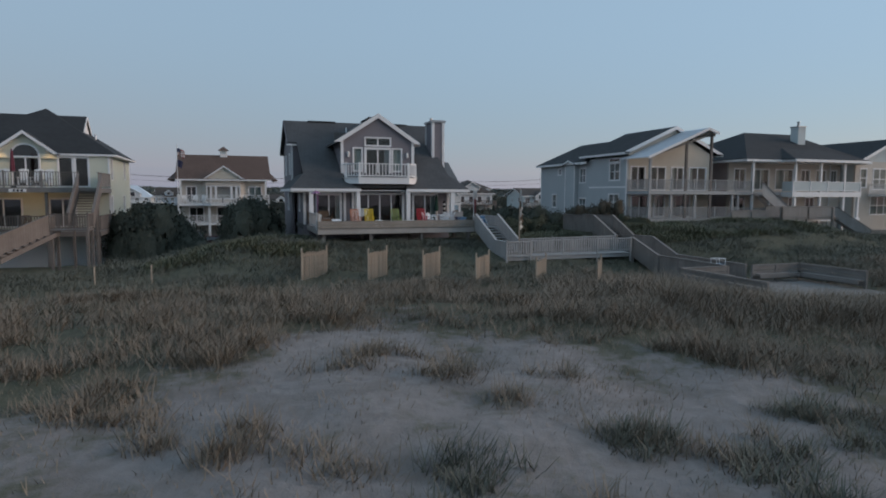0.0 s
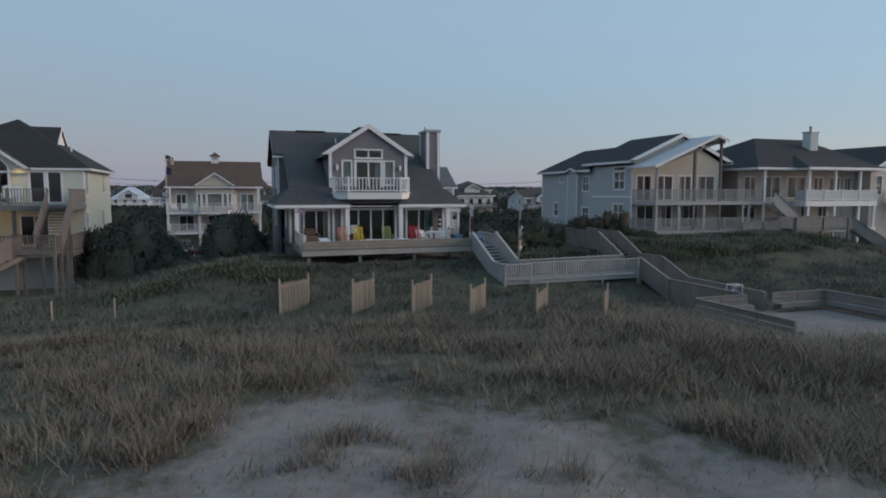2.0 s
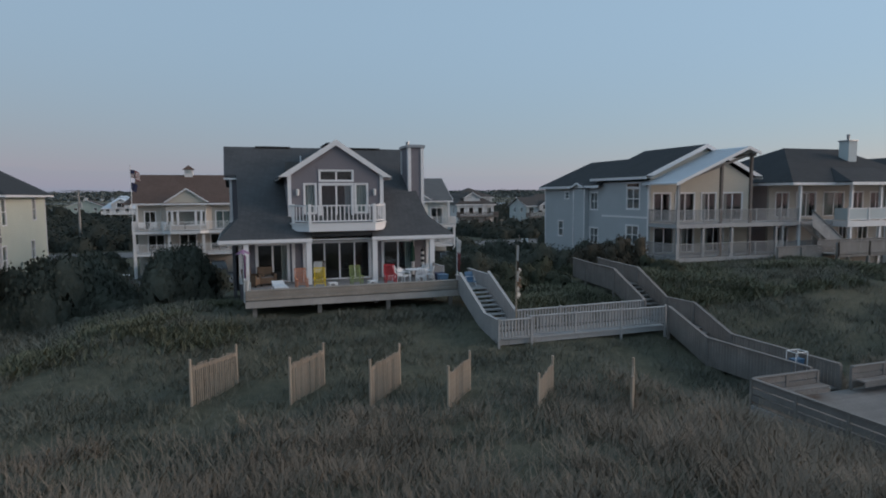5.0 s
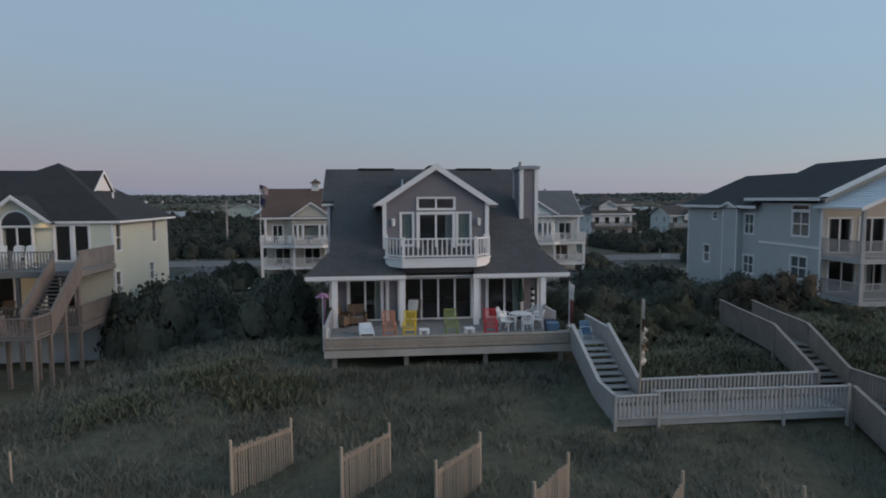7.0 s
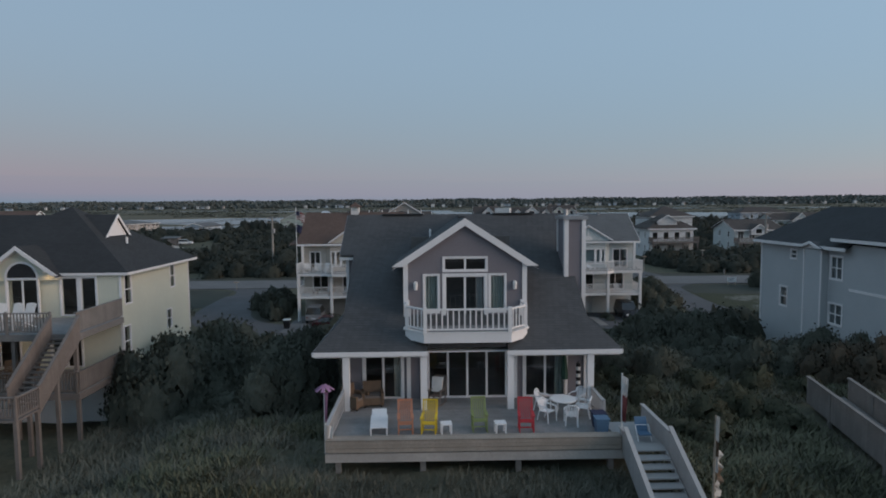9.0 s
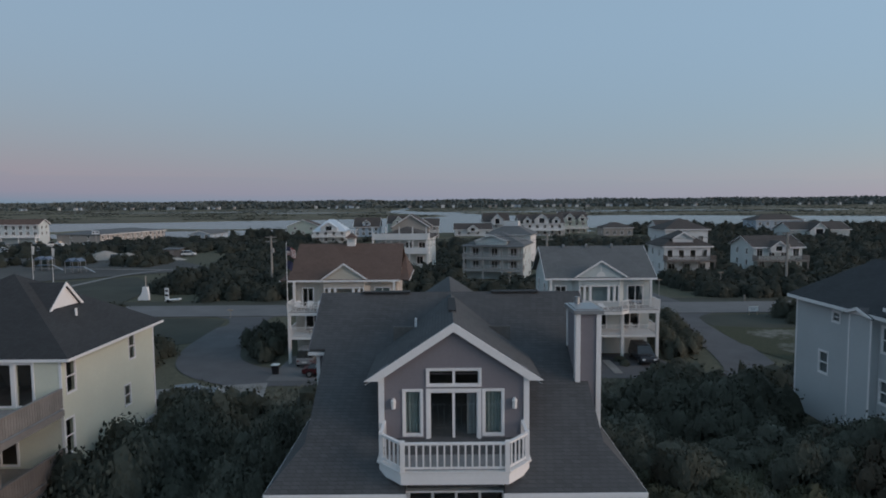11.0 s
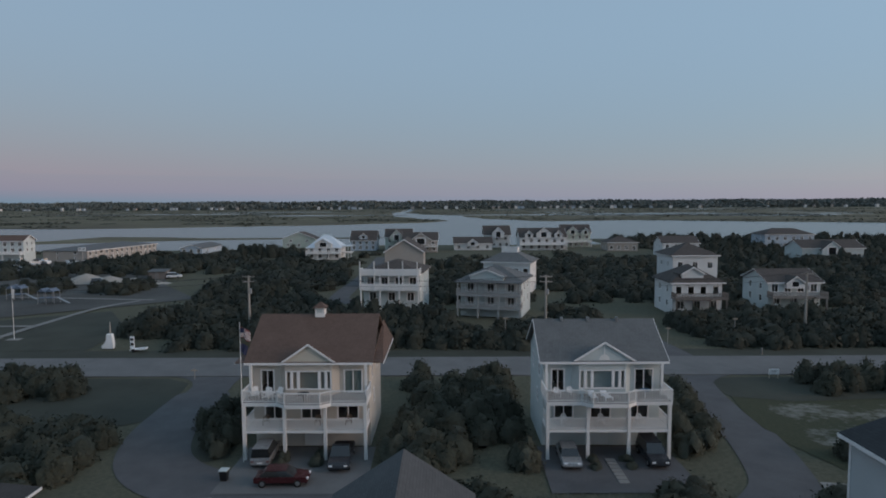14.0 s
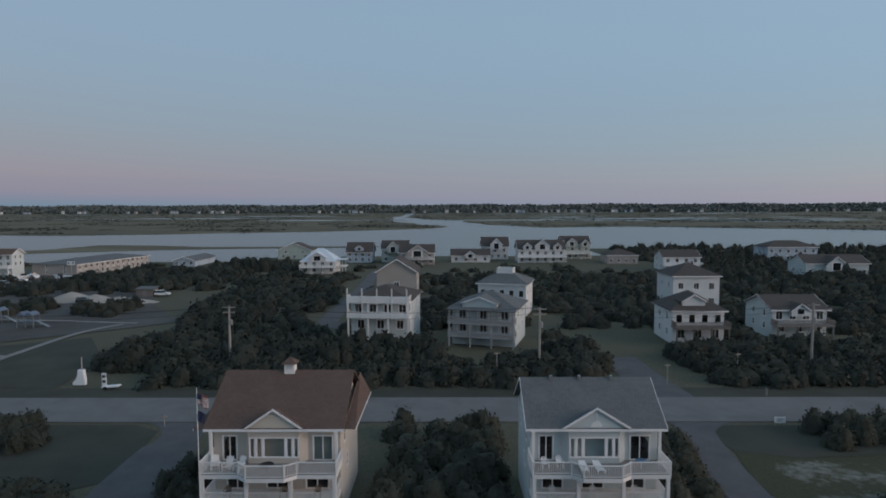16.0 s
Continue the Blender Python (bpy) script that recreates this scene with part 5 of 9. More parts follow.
    for k in range(1, 18):
        x, z = lx + (mx - lx) * k / 18, lz + (mz - lz) * k / 18
        part("roof_seam", beam(B(), (x, 1.4, z), (x, 4.85, z), 0.03, 0.04), METAL_ROOF, H)
    part("metal_roof", slab(B(), [(mx, 1.4, mz), (33.35, 1.4, 11.22), (33.35, 4.85, 11.22), (mx, 4.85, mz)], 0.12), METAL_ROOF, H)
    part("fascia", prism(B(), [(lx - 0.05, 1.34, lz), (mx, 1.34, mz + 0.02), (mx, 1.34, mz - 0.22), (lx - 0.05, 1.34, lz - 0.24)], (0, 0.056, 0)), TRIM, H)
    part("fascia", prism(B(), [(mx, 1.34, mz + 0.02), (33.4, 1.34, 11.22), (33.4, 1.34, 10.98), (mx, 1.34, mz - 0.22)], (0, 0.056, 0)), TRIM, H)
    part("beam", beam(B(), (33.06, 1.6, 10.85), (33.06, 5.2, 10.85), 0.2, 0.25), WOOD_GREY, H)
    part("beam", beam(B(), (26.1, 1.95, 8.72), (33.06, 1.95, 11.0), 0.12, 0.2), WOOD_GREY, H)
    m = WOOD_PAINTED
    for x, zt in ((26.1, 8.8), (28.5, 5.5), (31.3, 5.5), (33.06, 11.0), (30.14, 10.2), (35.8, 5.5)):
        part("post", box(B(), x - 0.1, x + 0.1, 1.85, 2.05, 0.6, zt), m if zt < 9 else WOOD_BROWN, H)
    for z in (3.05, 5.65):
        dk = part("veranda", box(B(), 25.9, 36.3, 1.8, 5.19, z - 0.32, z), m, H)
        railing(dk, [(25.98, 5.1, z), (25.98, 1.88, z), (36.2, 1.88, z)], m, 1.08, 0.13, 0.04, 0.09, 0.13, 0.05, every=2.4, joined=True)
    # lower pilings and skirting
    for x in (26.1, 28.3, 30.65, 33.2, 36.0):
        part("piling", box(B(), x - 0.12, x + 0.12, 2.2, 2.44, 0.3, 2.75), WOOD_GREY, H)
    return H


blue_house()


# ---- long duplex beyond it ----
def duplex():
    H = root("beach_house", "tan two-storey beach house with white verandas and dark hip roof", "house", (47, 9, 1.0))
    xl, xr, yf, yb = 38.2, 54.0, 5.0, 17.0
    up = [(39.0, 40.4, 5.9, 8.0), (41.4, 43.6, 5.9, 8.0), (44.6, 47.0, 5.9, 8.0), (48.2, 49.4, 5.9, 8.0), (50.4, 51.8, 6.2, 8.0), (52.6, 53.4, 6.2, 8.0)]
    low = [(39.0, 40.4, 3.1, 5.0), (43.4, 45.4, 3.1, 5.0), (46.6, 47.6, 3.1, 5.0), (49.0, 50.2, 3.1, 5.0)]
    part("front_wall", wall_grid(B(), "y", yf, 0, 0.2, xl, xr, 0.6, 8.7, up + low), PEACH, H)
    for w in up + low:
        window(H, "y", yf, w, -1, 0.1, (2, 1), curtain=(CURTAIN_W, [(w[0] + 0.05, w[1] - 0.5)]) if w[1] - w[0] > 1.8 else None, name="glazed_door", sill=False)
    part("side_wall", box(B(), xl, xl + 0.2, yf + 0.2, yb, 0.6, 8.7), PINKISH, H)
    part("side_wall", box(B(), xr - 0.2, xr, yf + 0.2, yb, 0.6, 8.7), PEACH, H)
    part("back_wall", box(B(), xl + 0.2, xr - 0.2, yb - 0.2, yb, 0.6, 8.7), PEACH, H)
    for z in (2.8, 5.5):
        part("interior_floor", box(B(), xl + 0.2, xr - 0.2, yf + 0.2, yb - 0.2, z, z + 0.2), DARK_IN, H)
    part("interior_wall", box(B(), xl + 0.2, xr - 0.2, 9.0, 9.1, 0.7, 8.6), DARK_IN, H)
    e = [(37.4, 1.9, 8.85), (54.6, 1.9, 8.85), (54.6, 17.6, 8.85), (37.4, 17.6, 8.85)]
    ra, rb = (43.6, 8.6, 12.2), (50.5, 8.6, 12.2)
    part("roof", slab(B(), [e[0], e[1], rb, ra], 0.12), ROOF_BLACK, H)
    part("roof", slab(B(), [e[1], e[2], rb], 0.12), ROOF_BLACK, H)
    part("roof", slab(B(), [e[2], e[3], ra, rb], 0.12), ROOF_BLACK, H)
    part("roof", slab(B(), [e[3], e[0], ra], 0.12), ROOF_BLACK, H)
    part("soffit", slab(B(), [(x, y, 8.7) for x, y, _ in e], 0.04), TRIM, H)
    for a, b in ((0, 1), (3, 0), (1, 2)):
        part("fascia", beam(B(), (*e[a][:2], 8.62), (*e[b][:2], 8.62), 0.08, 0.2), TRIM, H)
    ch = part("chimney", box(B(), 48.5, 49.55, 5.9, 6.9, 9.5, 12.75), PALEGREY, H)
    part("chimney_cap", box(B(), 48.42, 49.63, 5.82, 6.98, 12.75, 12.85), ZINC, ch)
    part("flue", rod(B(), (49.0, 6.4, 12.85), (49.0, 6.4, 13.4), 0.1, 0.15), ZINC, ch)
    # roof over the projecting veranda
    f = [(42.0, 0.4, 8.87), (52.4, 0.4, 8.87)]
    ga, gb = (44.8, 4.6, 10.25), (49.8, 4.6, 10.25)
    part("porch_roof", slab(B(), [f[0], f[1], gb, ga], 0.1), ROOF_BLACK, H)
    part("porch_roof", slab(B(), [f[0], ga, (42.0, 1.95, 8.9)], 0.1), ROOF_BLACK, H)
    part("porch_roof", slab(B(), [f[1], (52.4, 1.95, 8.9), gb], 0.1), ROOF_BLACK, H)
    part("fascia", box(B(), 42.0, 52.4, 0.34, 0.4, 8.6, 8.85), TRIM, H)
    part("soffit", box(B(), 42.0, 52.4, 0.4, 1.9, 8.64, 8.68), TRIM, H)
    for x in (42.0, 52.34):
        part("fascia", box(B(), x, x + 0.06, 0.4, 1.9, 8.6, 8.85), TRIM, H)
    # weathered veranda beside the neighbour, and the white one that stands forward of it
    for z in (5.62, 2.95):
        dk = part("veranda", box(B(), 36.4, 42.3, 2.2, yf - 0.01, z - 0.32, z), WOOD_PAINTED, H)
        railing(dk, [(36.5, 2.28, z), (42.2, 2.28, z)] if z < 5 else [(36.5, 2.28, z), (38.6, 2.28, z)], WOOD_PAINTED, 1.08, 0.13, 0.045, 0.09, 0.13, 0.05, every=2.0, joined=True)
        wk = part("veranda", box(B(), 42.4, 51.9, 0.9, yf - 0.01, z - (0.5 if z > 5 else 0.3), z), TRIM, H)
        if z > 5:
            for k in range(5):
                x = 42.5 + 2.33 * k
                part("rail_post", box(B(), x - 0.06, x + 0.06, 0.92, 1.04, z, z + 1.12), TRIM, wk)
                if k < 4:
                    part("rail_panel", box(B(), x + 0.06, x + 2.27, 0.965, 0.995, z + 0.14, z + 1.0), PALEGREY, wk, "pale infill panel")
                    for zz in (0.08, 1.0):
                        part("rail", box(B(), x + 0.06, x + 2.27, 0.94, 1.02, z + zz, z + zz + 0.07), TRIM, wk)
            part("rail_panel", box(B(), 42.46, 42.5, 1.04, 2.2, z + 0.08, z + 1.05), PALEGREY, wk)
    for x, y, z1 in ((38.7, 2.35, 8.65), (36.9, 2.35, 5.3), (40.9, 2.35, 5.3), (42.9, 1.1, 8.62), (46.3, 1.1, 8.62), (49.6, 1.1, 8.62), (51.7, 1.1, 5.2)):
        part("post", box(B(), x - 0.11, x + 0.11, y - 0.11, y + 0.11, 0.6, z1), TRIM if x > 38 else WOOD_PAINTED, H)
    for x0, x1 in ((43.05, 46.15), (46.5, 49.4)):
        part("lower_screen", box(B(), x0, x1, 1.08, 1.12, 2.95, 3.85), PALEGREY, H)
    part("downpipe", rod(B(), (52.3, 4.9, 0.8), (52.3, 4.9, 8.6), 0.05), TRIM, H)
    part("downpipe", rod(B(), (38.55, 2.2, 0.8), (38.55, 2.2, 8.5), 0.045), TRIM, H)
    # outside stair down from the upper veranda, behind the projecting one
    stairs(H, (38.7, 1.6, 5.6), (42.3, 1.6, 3.1), 1.0, WOOD_PAINTED)
    side_boards(H, (38.7, 1.1, 5.6), (42.3, 1.1, 3.1), 0.98, WOOD_PAINTED)
    return H


duplex()


def end_house():
    H = root("beach_house", "pale blue-grey beach house with front gable and bay windows", "house", (60, 8, 1.0))
    up = [(55.0, 55.9, 6.2, 8.2), (57.0, 60.0, 6.0, 8.2)]
    low = [(56.8, 60.0, 3.2, 5.2)]
    part("front_wall", wall_grid(B(), "y", 3.4, 0, 0.2, 54.2, 65.0, 0.6, 9.0, up + low), PEACH, H)
    for w in up + low:
        window(H, "y", 3.4, w, -1, 0.1, (3 if w[1] - w[0] > 2 else 1, 2), curtain=(CURTAIN_W, [(w[0] + 0.05, w[1] - 0.05)]))
    part("side_wall", box(B(), 54.2, 54.4, 3.6, 15.0, 0.6, 9.0), PALEGREY, H)
    part("side_wall", box(B(), 64.8, 65.0, 3.6, 15.0, 0.6, 9.0), PALEGREY, H)
    part("interior_floor", box(B(), 54.4, 64.8, 3.6, 15.0, 5.5, 5.7), DARK_IN, H)
    part("back_wall", box(B(), 54.4, 64.8, 14.8, 15.0, 0.6, 9.0), PALEGREY, H)
    for s in (-1, 1):
        part("roof", slab(B(), [(59.6, 2.7, 11.6), (59.6 + s * 6.0, 2.7, 8.9), (59.6 + s * 6.0, 15.5, 8.9), (59.6, 15.5, 11.6)][::s], 0.12), ROOF_BLACK, H)
    part("front_gable", prism(B(), [(54.2, 3.4, 9.0), (65.0, 3.4, 9.0), (59.6, 3.4, 11.4)], (0, 0.2, 0)), PALEGREY, H)
    gable_trim(H, (59.6, 2.66, 11.63), [(53.55, 2.66, 8.9), (65.65, 2.66, 8.9)], 0.3, 0.06, TRIM)
    dk = part("veranda", box(B(), 56.3, 65.0, 1.0, 3.39, 5.2, 5.5), TRIM, H)
    railing(dk, [(56.4, 3.3, 5.5), (56.4, 1.1, 5.5), (64.9, 1.1, 5.5)], TRIM, 1.05, 0.14, 0.04, 0.09, 0.12, 0.05, joined=True, every=2.2)
    for x in (56.4, 60.5, 64.8):
        part("post", box(B(), x - 0.1, x + 0.1, 1.02, 1.22, 0.6, 5.2), TRIM, H)
    return H


end_house()


def side_walkways():
    W = root("boardwalk", "weathered grey walkway and stairs in front of the tan house", "boardwalk", (44, -2, 1.0))
    m = WOOD_MID
    # raised walkway
    planks(W, (38.4, -0.6, 3.2), (46.3, -0.6, 3.2), 1.8, m)
    side_boards(W, (38.4, -1.5, 3.2), (45.0, -1.5, 3.2), 1.0, m)
    side_boards(W, (38.4, 0.3, 3.2), (46.3, 0.3, 3.2), 1.0, m)
    side_boards(W, (33.6, -0.2, 2.85), (38.4, -0.2, 2.85), 1.0, m)
    # flight and the low walk at its foot
    stairs(W, (45.5, -1.4, 3.2), (48.2, -3.0, 0.95), 1.5, m)
    side_boards(W, (45.0, -1.9, 3.2), (47.7, -3.6, 0.95), 0.98, m)
    side_boards(W, (46.4, -0.6, 3.2), (48.9, -2.2, 0.95), 0.98, m)
    planks(W, (48.0, -3.4, 0.95), (60.0, -4.0, 0.95), 1.7, m)
    side_boards(W, (47.7, -4.2, 0.95), (60.0, -4.9, 0.95), 0.95, m, drop=0.15)
    side_boards(W, (48.9, -2.4, 0.95), (60.0, -3.0, 0.95), 0.95, m)
    for x, y, z in ((33.8, -0.2, 2.9), (36.2, -0.2, 2.9), (38.5, -1.4, 3.3), (41.8, -1.4, 3.3), (45.0, -1.5, 3.3), (47.6, -3.5, 1.0), (51.5, -4.3, 1.0), (55.5, -4.5, 1.0)):
        part("post", box(B(), x - 0.1, x + 0.1, y - 0.1, y + 0.1, -0.6, z + 0.8), m, W)
    return W


side_walkways()


# ---- two houses on the landward side ----
def back_house(cx, wall, roof, label):
    """A two-storey house over parking, with two white decks, a bay and a pediment towards the sea."""
    gz = -1.7
    red = roof is ROOF_RED
    H = root("stilt_house", label, "house", (cx, 49, gz), "pair of stilt houses")
    w = 5.75
    yf, yb = 46.4, 55.2 if not red else 56.5
    u0, l0 = 3.95, 1.25
    up = [(cx - 4.9, cx - 3.7, u0 + 0.05, 6.2), (cx + 3.3, cx + 5.0, u0 + 0.05, 6.2)]
    lights = [(cx + a, cx + b, u0 + 0.6, 6.25) for a, b in ((-2.25, -1.85), (-1.65, -1.2), (-1.0, 0.85), (1.05, 1.5), (1.7, 2.05))]
    low = [(cx - 4.6, cx - 2.8, l0 + 0.1, 3.3), (cx - 1.0, cx + 0.9, l0 + 0.1, 3.3), (cx + 2.6, cx + 4.6, l0 + 0.1, 3.3)]
    part("front_wall", wall_grid(B(), "y", yf, 0, 0.2, cx - w, cx + w, l0 - 0.3, 7.1, [up[0], up[1]] + low), wall, H)
    for h in [up[0], up[1]] + low:
        window(H, "y", yf, h, -1, 0.1, (2, 1), curtain=(CURTAIN, [(h[0] + 0.04, h[1] - 0.04)]) if red and h is up[1] else None, name="glazed_door", sill=False)
    # bay in the middle of the upper floor
    bay = part("bay", wall_grid(B(), "y", yf - 0.7, 0, 0.15, cx - 2.4, cx + 2.2, u0, 7.0, lights), wall, H)
    for h in lights:
        window(bay, "y", yf - 0.7, h, -1, 0.1, (1, 1))
    for s in (-1, 1):
        x = cx - 0.1 + s * 2.3
        part("bay_side", prism(B(), [(x, yf - 0.7, u0), (x + s * 0.6, yf - 0.01, u0), (x + s * 0.6, yf - 0.01, 7.0), (x, yf - 0.7, 7.0)], (0, 0.14, 0)), wall, bay)
    side = [(48.2, 49.1, 4.9, 6.3), (52.5, 53.4, 4.9, 6.3), (49.5, 50.3, 2.0, 3.3)]
    for x, o in ((cx - w, -1), (cx + w, 1)):
        d = (0, 0.2) if o < 0 else (-0.2, 0)
        part("side_wall", wall_grid(B(), "x", x, *d, yf + 0.2, yb, l0 - 0.3, 7.1, side), wall, H)
        for h in side:
            window(H, "x", x, h, o, 0.09, (1, 2))
        part("lower_wall", box(B(), min(x, x - o * 0.2), max(x, x - o * 0.2), yf + 0.6, yb, gz, l0 - 0.3), wall, H)
    part("back_wall", box(B(), cx - w + 0.2, cx + w - 0.2, yb - 0.2, yb, gz, 7.1), wall, H)
    for z in (l0 - 0.2, u0 - 0.3):
        part("interior_floor", box(B(), cx - w + 0.2, cx + w - 0.2, yf + 0.2, yb - 0.2, z, z + 0.2), DARK_IN, H)
    part("interior_wall", box(B(), cx - w + 0.2, cx + w - 0.2, 50.0, 50.1, l0, 7.0), DARK_IN, H)
    part("garage_wall", wall_grid(B(), "y", yf + 0.6, 0, 0.15, cx - w + 0.2, cx + w - 0.2, gz, l0 - 0.3, [(cx - 0.9, cx + 0.9, gz, 0.5)]), wall, H)
    part("garage_door", box(B(), cx - 0.9, cx + 0.9, yf + 0.66, yf + 0.7, gz, 0.5), WHITE, H)
    # roof
    e, ye0 = 7.25, 45.3
    yr, zr = 51.6 if red else 50.3, 10.9 if red else 10.5
    ye1 = 2 * yr - ye0
    ov = 0.5
    xr = w + ov
    part("roof", slab(B(), [(cx - xr, ye0, e), (cx + xr, ye0, e), (cx + xr, yr, zr), (cx - xr, yr, zr)], 0.12), roof, H)
    part("roof", slab(B(), [(cx - xr, yr, zr), (cx + xr, yr, zr), (cx + xr, ye1, e), (cx - xr, ye1, e)], 0.12), roof, H)
    part("fascia", box(B(), cx - xr, cx + xr, ye0 - 0.06, ye0, e - 0.22, e - 0.02), TRIM, H)
    part("soffit", box(B(), cx - xr, cx + xr, ye0, yf, e - 0.2, e - 0.16), TRIM, H)
    for s in (-1, 1):
        part("gable_wall", prism(B(), [(cx + s * (w - 0.1), yf, 7.05), (cx + s * (w - 0.1), yb, 7.05), (cx + s * (w - 0.1), yr, zr - 0.2)], (s * 0.1, 0, 0)), wall, H)
        gable_trim(H, (cx + s * xr, yr, zr), [(cx + s * xr, ye0, e), (cx + s * xr, ye1, e)], 0.14, s * 0.04, roof if red else TRIM, "x")
        if red:
            part("skirt_roof", slab(B(), [(cx + s * (xr - 0.1), ye0 + 0.3, e), (cx + s * (xr + 1.0), ye0 + 0.3, e - 0.05), (cx + s * (xr + 1.0), yb, e - 0.05), (cx + s * (xr - 0.1), yb, e + 2.1)][::s], 0.1), roof, H)
            part("fascia", box(B(), *sorted((cx + s * (xr + 0.98), cx + s * (xr + 1.04))), ye0 + 0.3, yb, e - 0.2, e - 0.08), TRIM, H)
    pz = 9.1 if red else 9.2
    hw = 2.6 if red else 3.05
    px = cx + 0.0
    for s in (-1, 1):
        part("pediment_roof", slab(B(), [(px, ye0 - 0.1, pz), (px + s * hw, ye0 - 0.1, e + 0.1), (px + s * hw, 45.6, e + 0.1), (px, 47.2, e + 0.58 * 1.9 + 0.06)][::s], 0.1), roof, H)
    part("pediment", prism(B(), [(px - hw + 0.2, ye0 + 0.1, e), (px + hw - 0.2, ye0 + 0.1, e), (px, ye0 + 0.1, pz - 0.15)], (0, 0.1, 0)), CREAM if red else PALEGREY, H)
    gable_trim(H, (px, ye0 - 0.16, pz + 0.02), [(px - hw - 0.03, ye0 - 0.16, e + 0.08), (px + hw + 0.03, ye0 - 0.16, e + 0.08)], 0.2, 0.06, TRIM)
    if red:
        cu = part("cupola", box(B(), cx - 0.5, cx + 0.5, yr - 0.5, yr + 0.5, zr - 0.3, zr + 0.7), WHITE, H)
        part("louvre", box(B(), cx - 0.3, cx + 0.3, yr - 0.53, yr - 0.504, zr + 0.2, zr + 0.6), PALEGREY, cu)
        bm = B()
        q = [bm.verts.new((cx + a, yr + b, zr + 0.7)) for a, b in ((-0.75, -0.75), (0.75, -0.75), (0.75, 0.75), (-0.75, 0.75))]
        t = bm.verts.new((cx, yr, zr + 1.3))
        bm.faces.new(q[::-1])
        for i in range(4):
            bm.faces.new((q[i], q[(i + 1) % 4], t))
        part("cupola_roof", bm, roof, cu)
    else:
        for x in (-3.3, -0.6, 2.4):
            part("roof_vent", box(B(), cx + x - 0.12, cx + x + 0.12, yr - 0.4, yr - 0.1, zr - 0.2, zr + 0.22), ZINC, H)
        part("fan_ornament", prism(B(), [(px + 0.5 * math.cos(math.pi * k / 10), ye0 + 0.06, e + 0.15 + 0.55 * math.sin(math.pi * k / 10)) for k in range(11)], (0, 0.03, 0)), WHITE, H)
        part("fan_finial", box(B(), px - 0.05, px + 0.05, ye0 + 0.05, ye0 + 0.09, e + 0.6, pz - 0.2), WHITE, H)
    # decks
    yd = 43.3
    xs = [cx - 5.75, cx - 1.95, cx + 1.9, cx + 5.7]
    up_pts = [(cx - 5.9, yf), (cx - 5.9, yd), (cx - 2.6, yd), (cx - 1.7, yd - 0.75), (cx + 1.6, yd - 0.75), (cx + 2.5, yd), (cx + 5.9, yd), (cx + 5.9, yf)]
    dk = part("upper_deck", slab(B(), [(x, y, u0) for x, y in up_pts], 0.34), WHITE, H)
    railing(dk, [(x * 0.995 + cx * 0.005, y + 0.08, u0) for x, y in up_pts], WHITE, 1.12, 0.15, 0.045, 0.12, 0.13, 0.06, joined=True)
    tagged(part("deck_floor", slab(B(), [(cx + (x - cx) * 0.985, y + 0.05, u0 + 0.006) for x, y in up_pts], 0.004), WOOD_GREY, dk))
    lk = part("lower_deck", box(B(), cx - 5.8, cx + 5.75, yd + 0.1, yf, l0 - 0.28, l0), WHITE, H)
    for a, b in zip(xs, xs[1:]):
        railing(lk, [(a + 0.12, yd + 0.2, l0), (b - 0.12, yd + 0.2, l0)], WHITE, 1.08, 0.15, 0.045, 0.1, 0.12, 0.06, joined=True, posts=False)
    for s in (-1, 1):
        railing(lk, [(cx + s * 5.7, yd + 0.3, l0), (cx + s * 5.7, yf, l0)], WHITE, 1.08, 0.15, 0.045, 0.1, 0.12, 0.06, joined=True, posts=False)
    for x in xs:
        part("post", box(B(), x - 0.15, x + 0.15, yd + 0.05, yd + 0.35, gz, u0 - 0.34), WHITE, H)
    for x in (cx - 5.6, cx + 5.55):
        part("post", box(B(), x - 0.12, x + 0.12, 45.2, 45.44, u0, 7.05), WHITE, H)
    return H


back_house(-11.4, PEACH, ROOF_RED, "tan stilt house with red-brown roof, cupola and white decks")
back_house(17.25, PALEGREY, ROOF_GREY, "pale grey stilt house with grey roof and white decks")


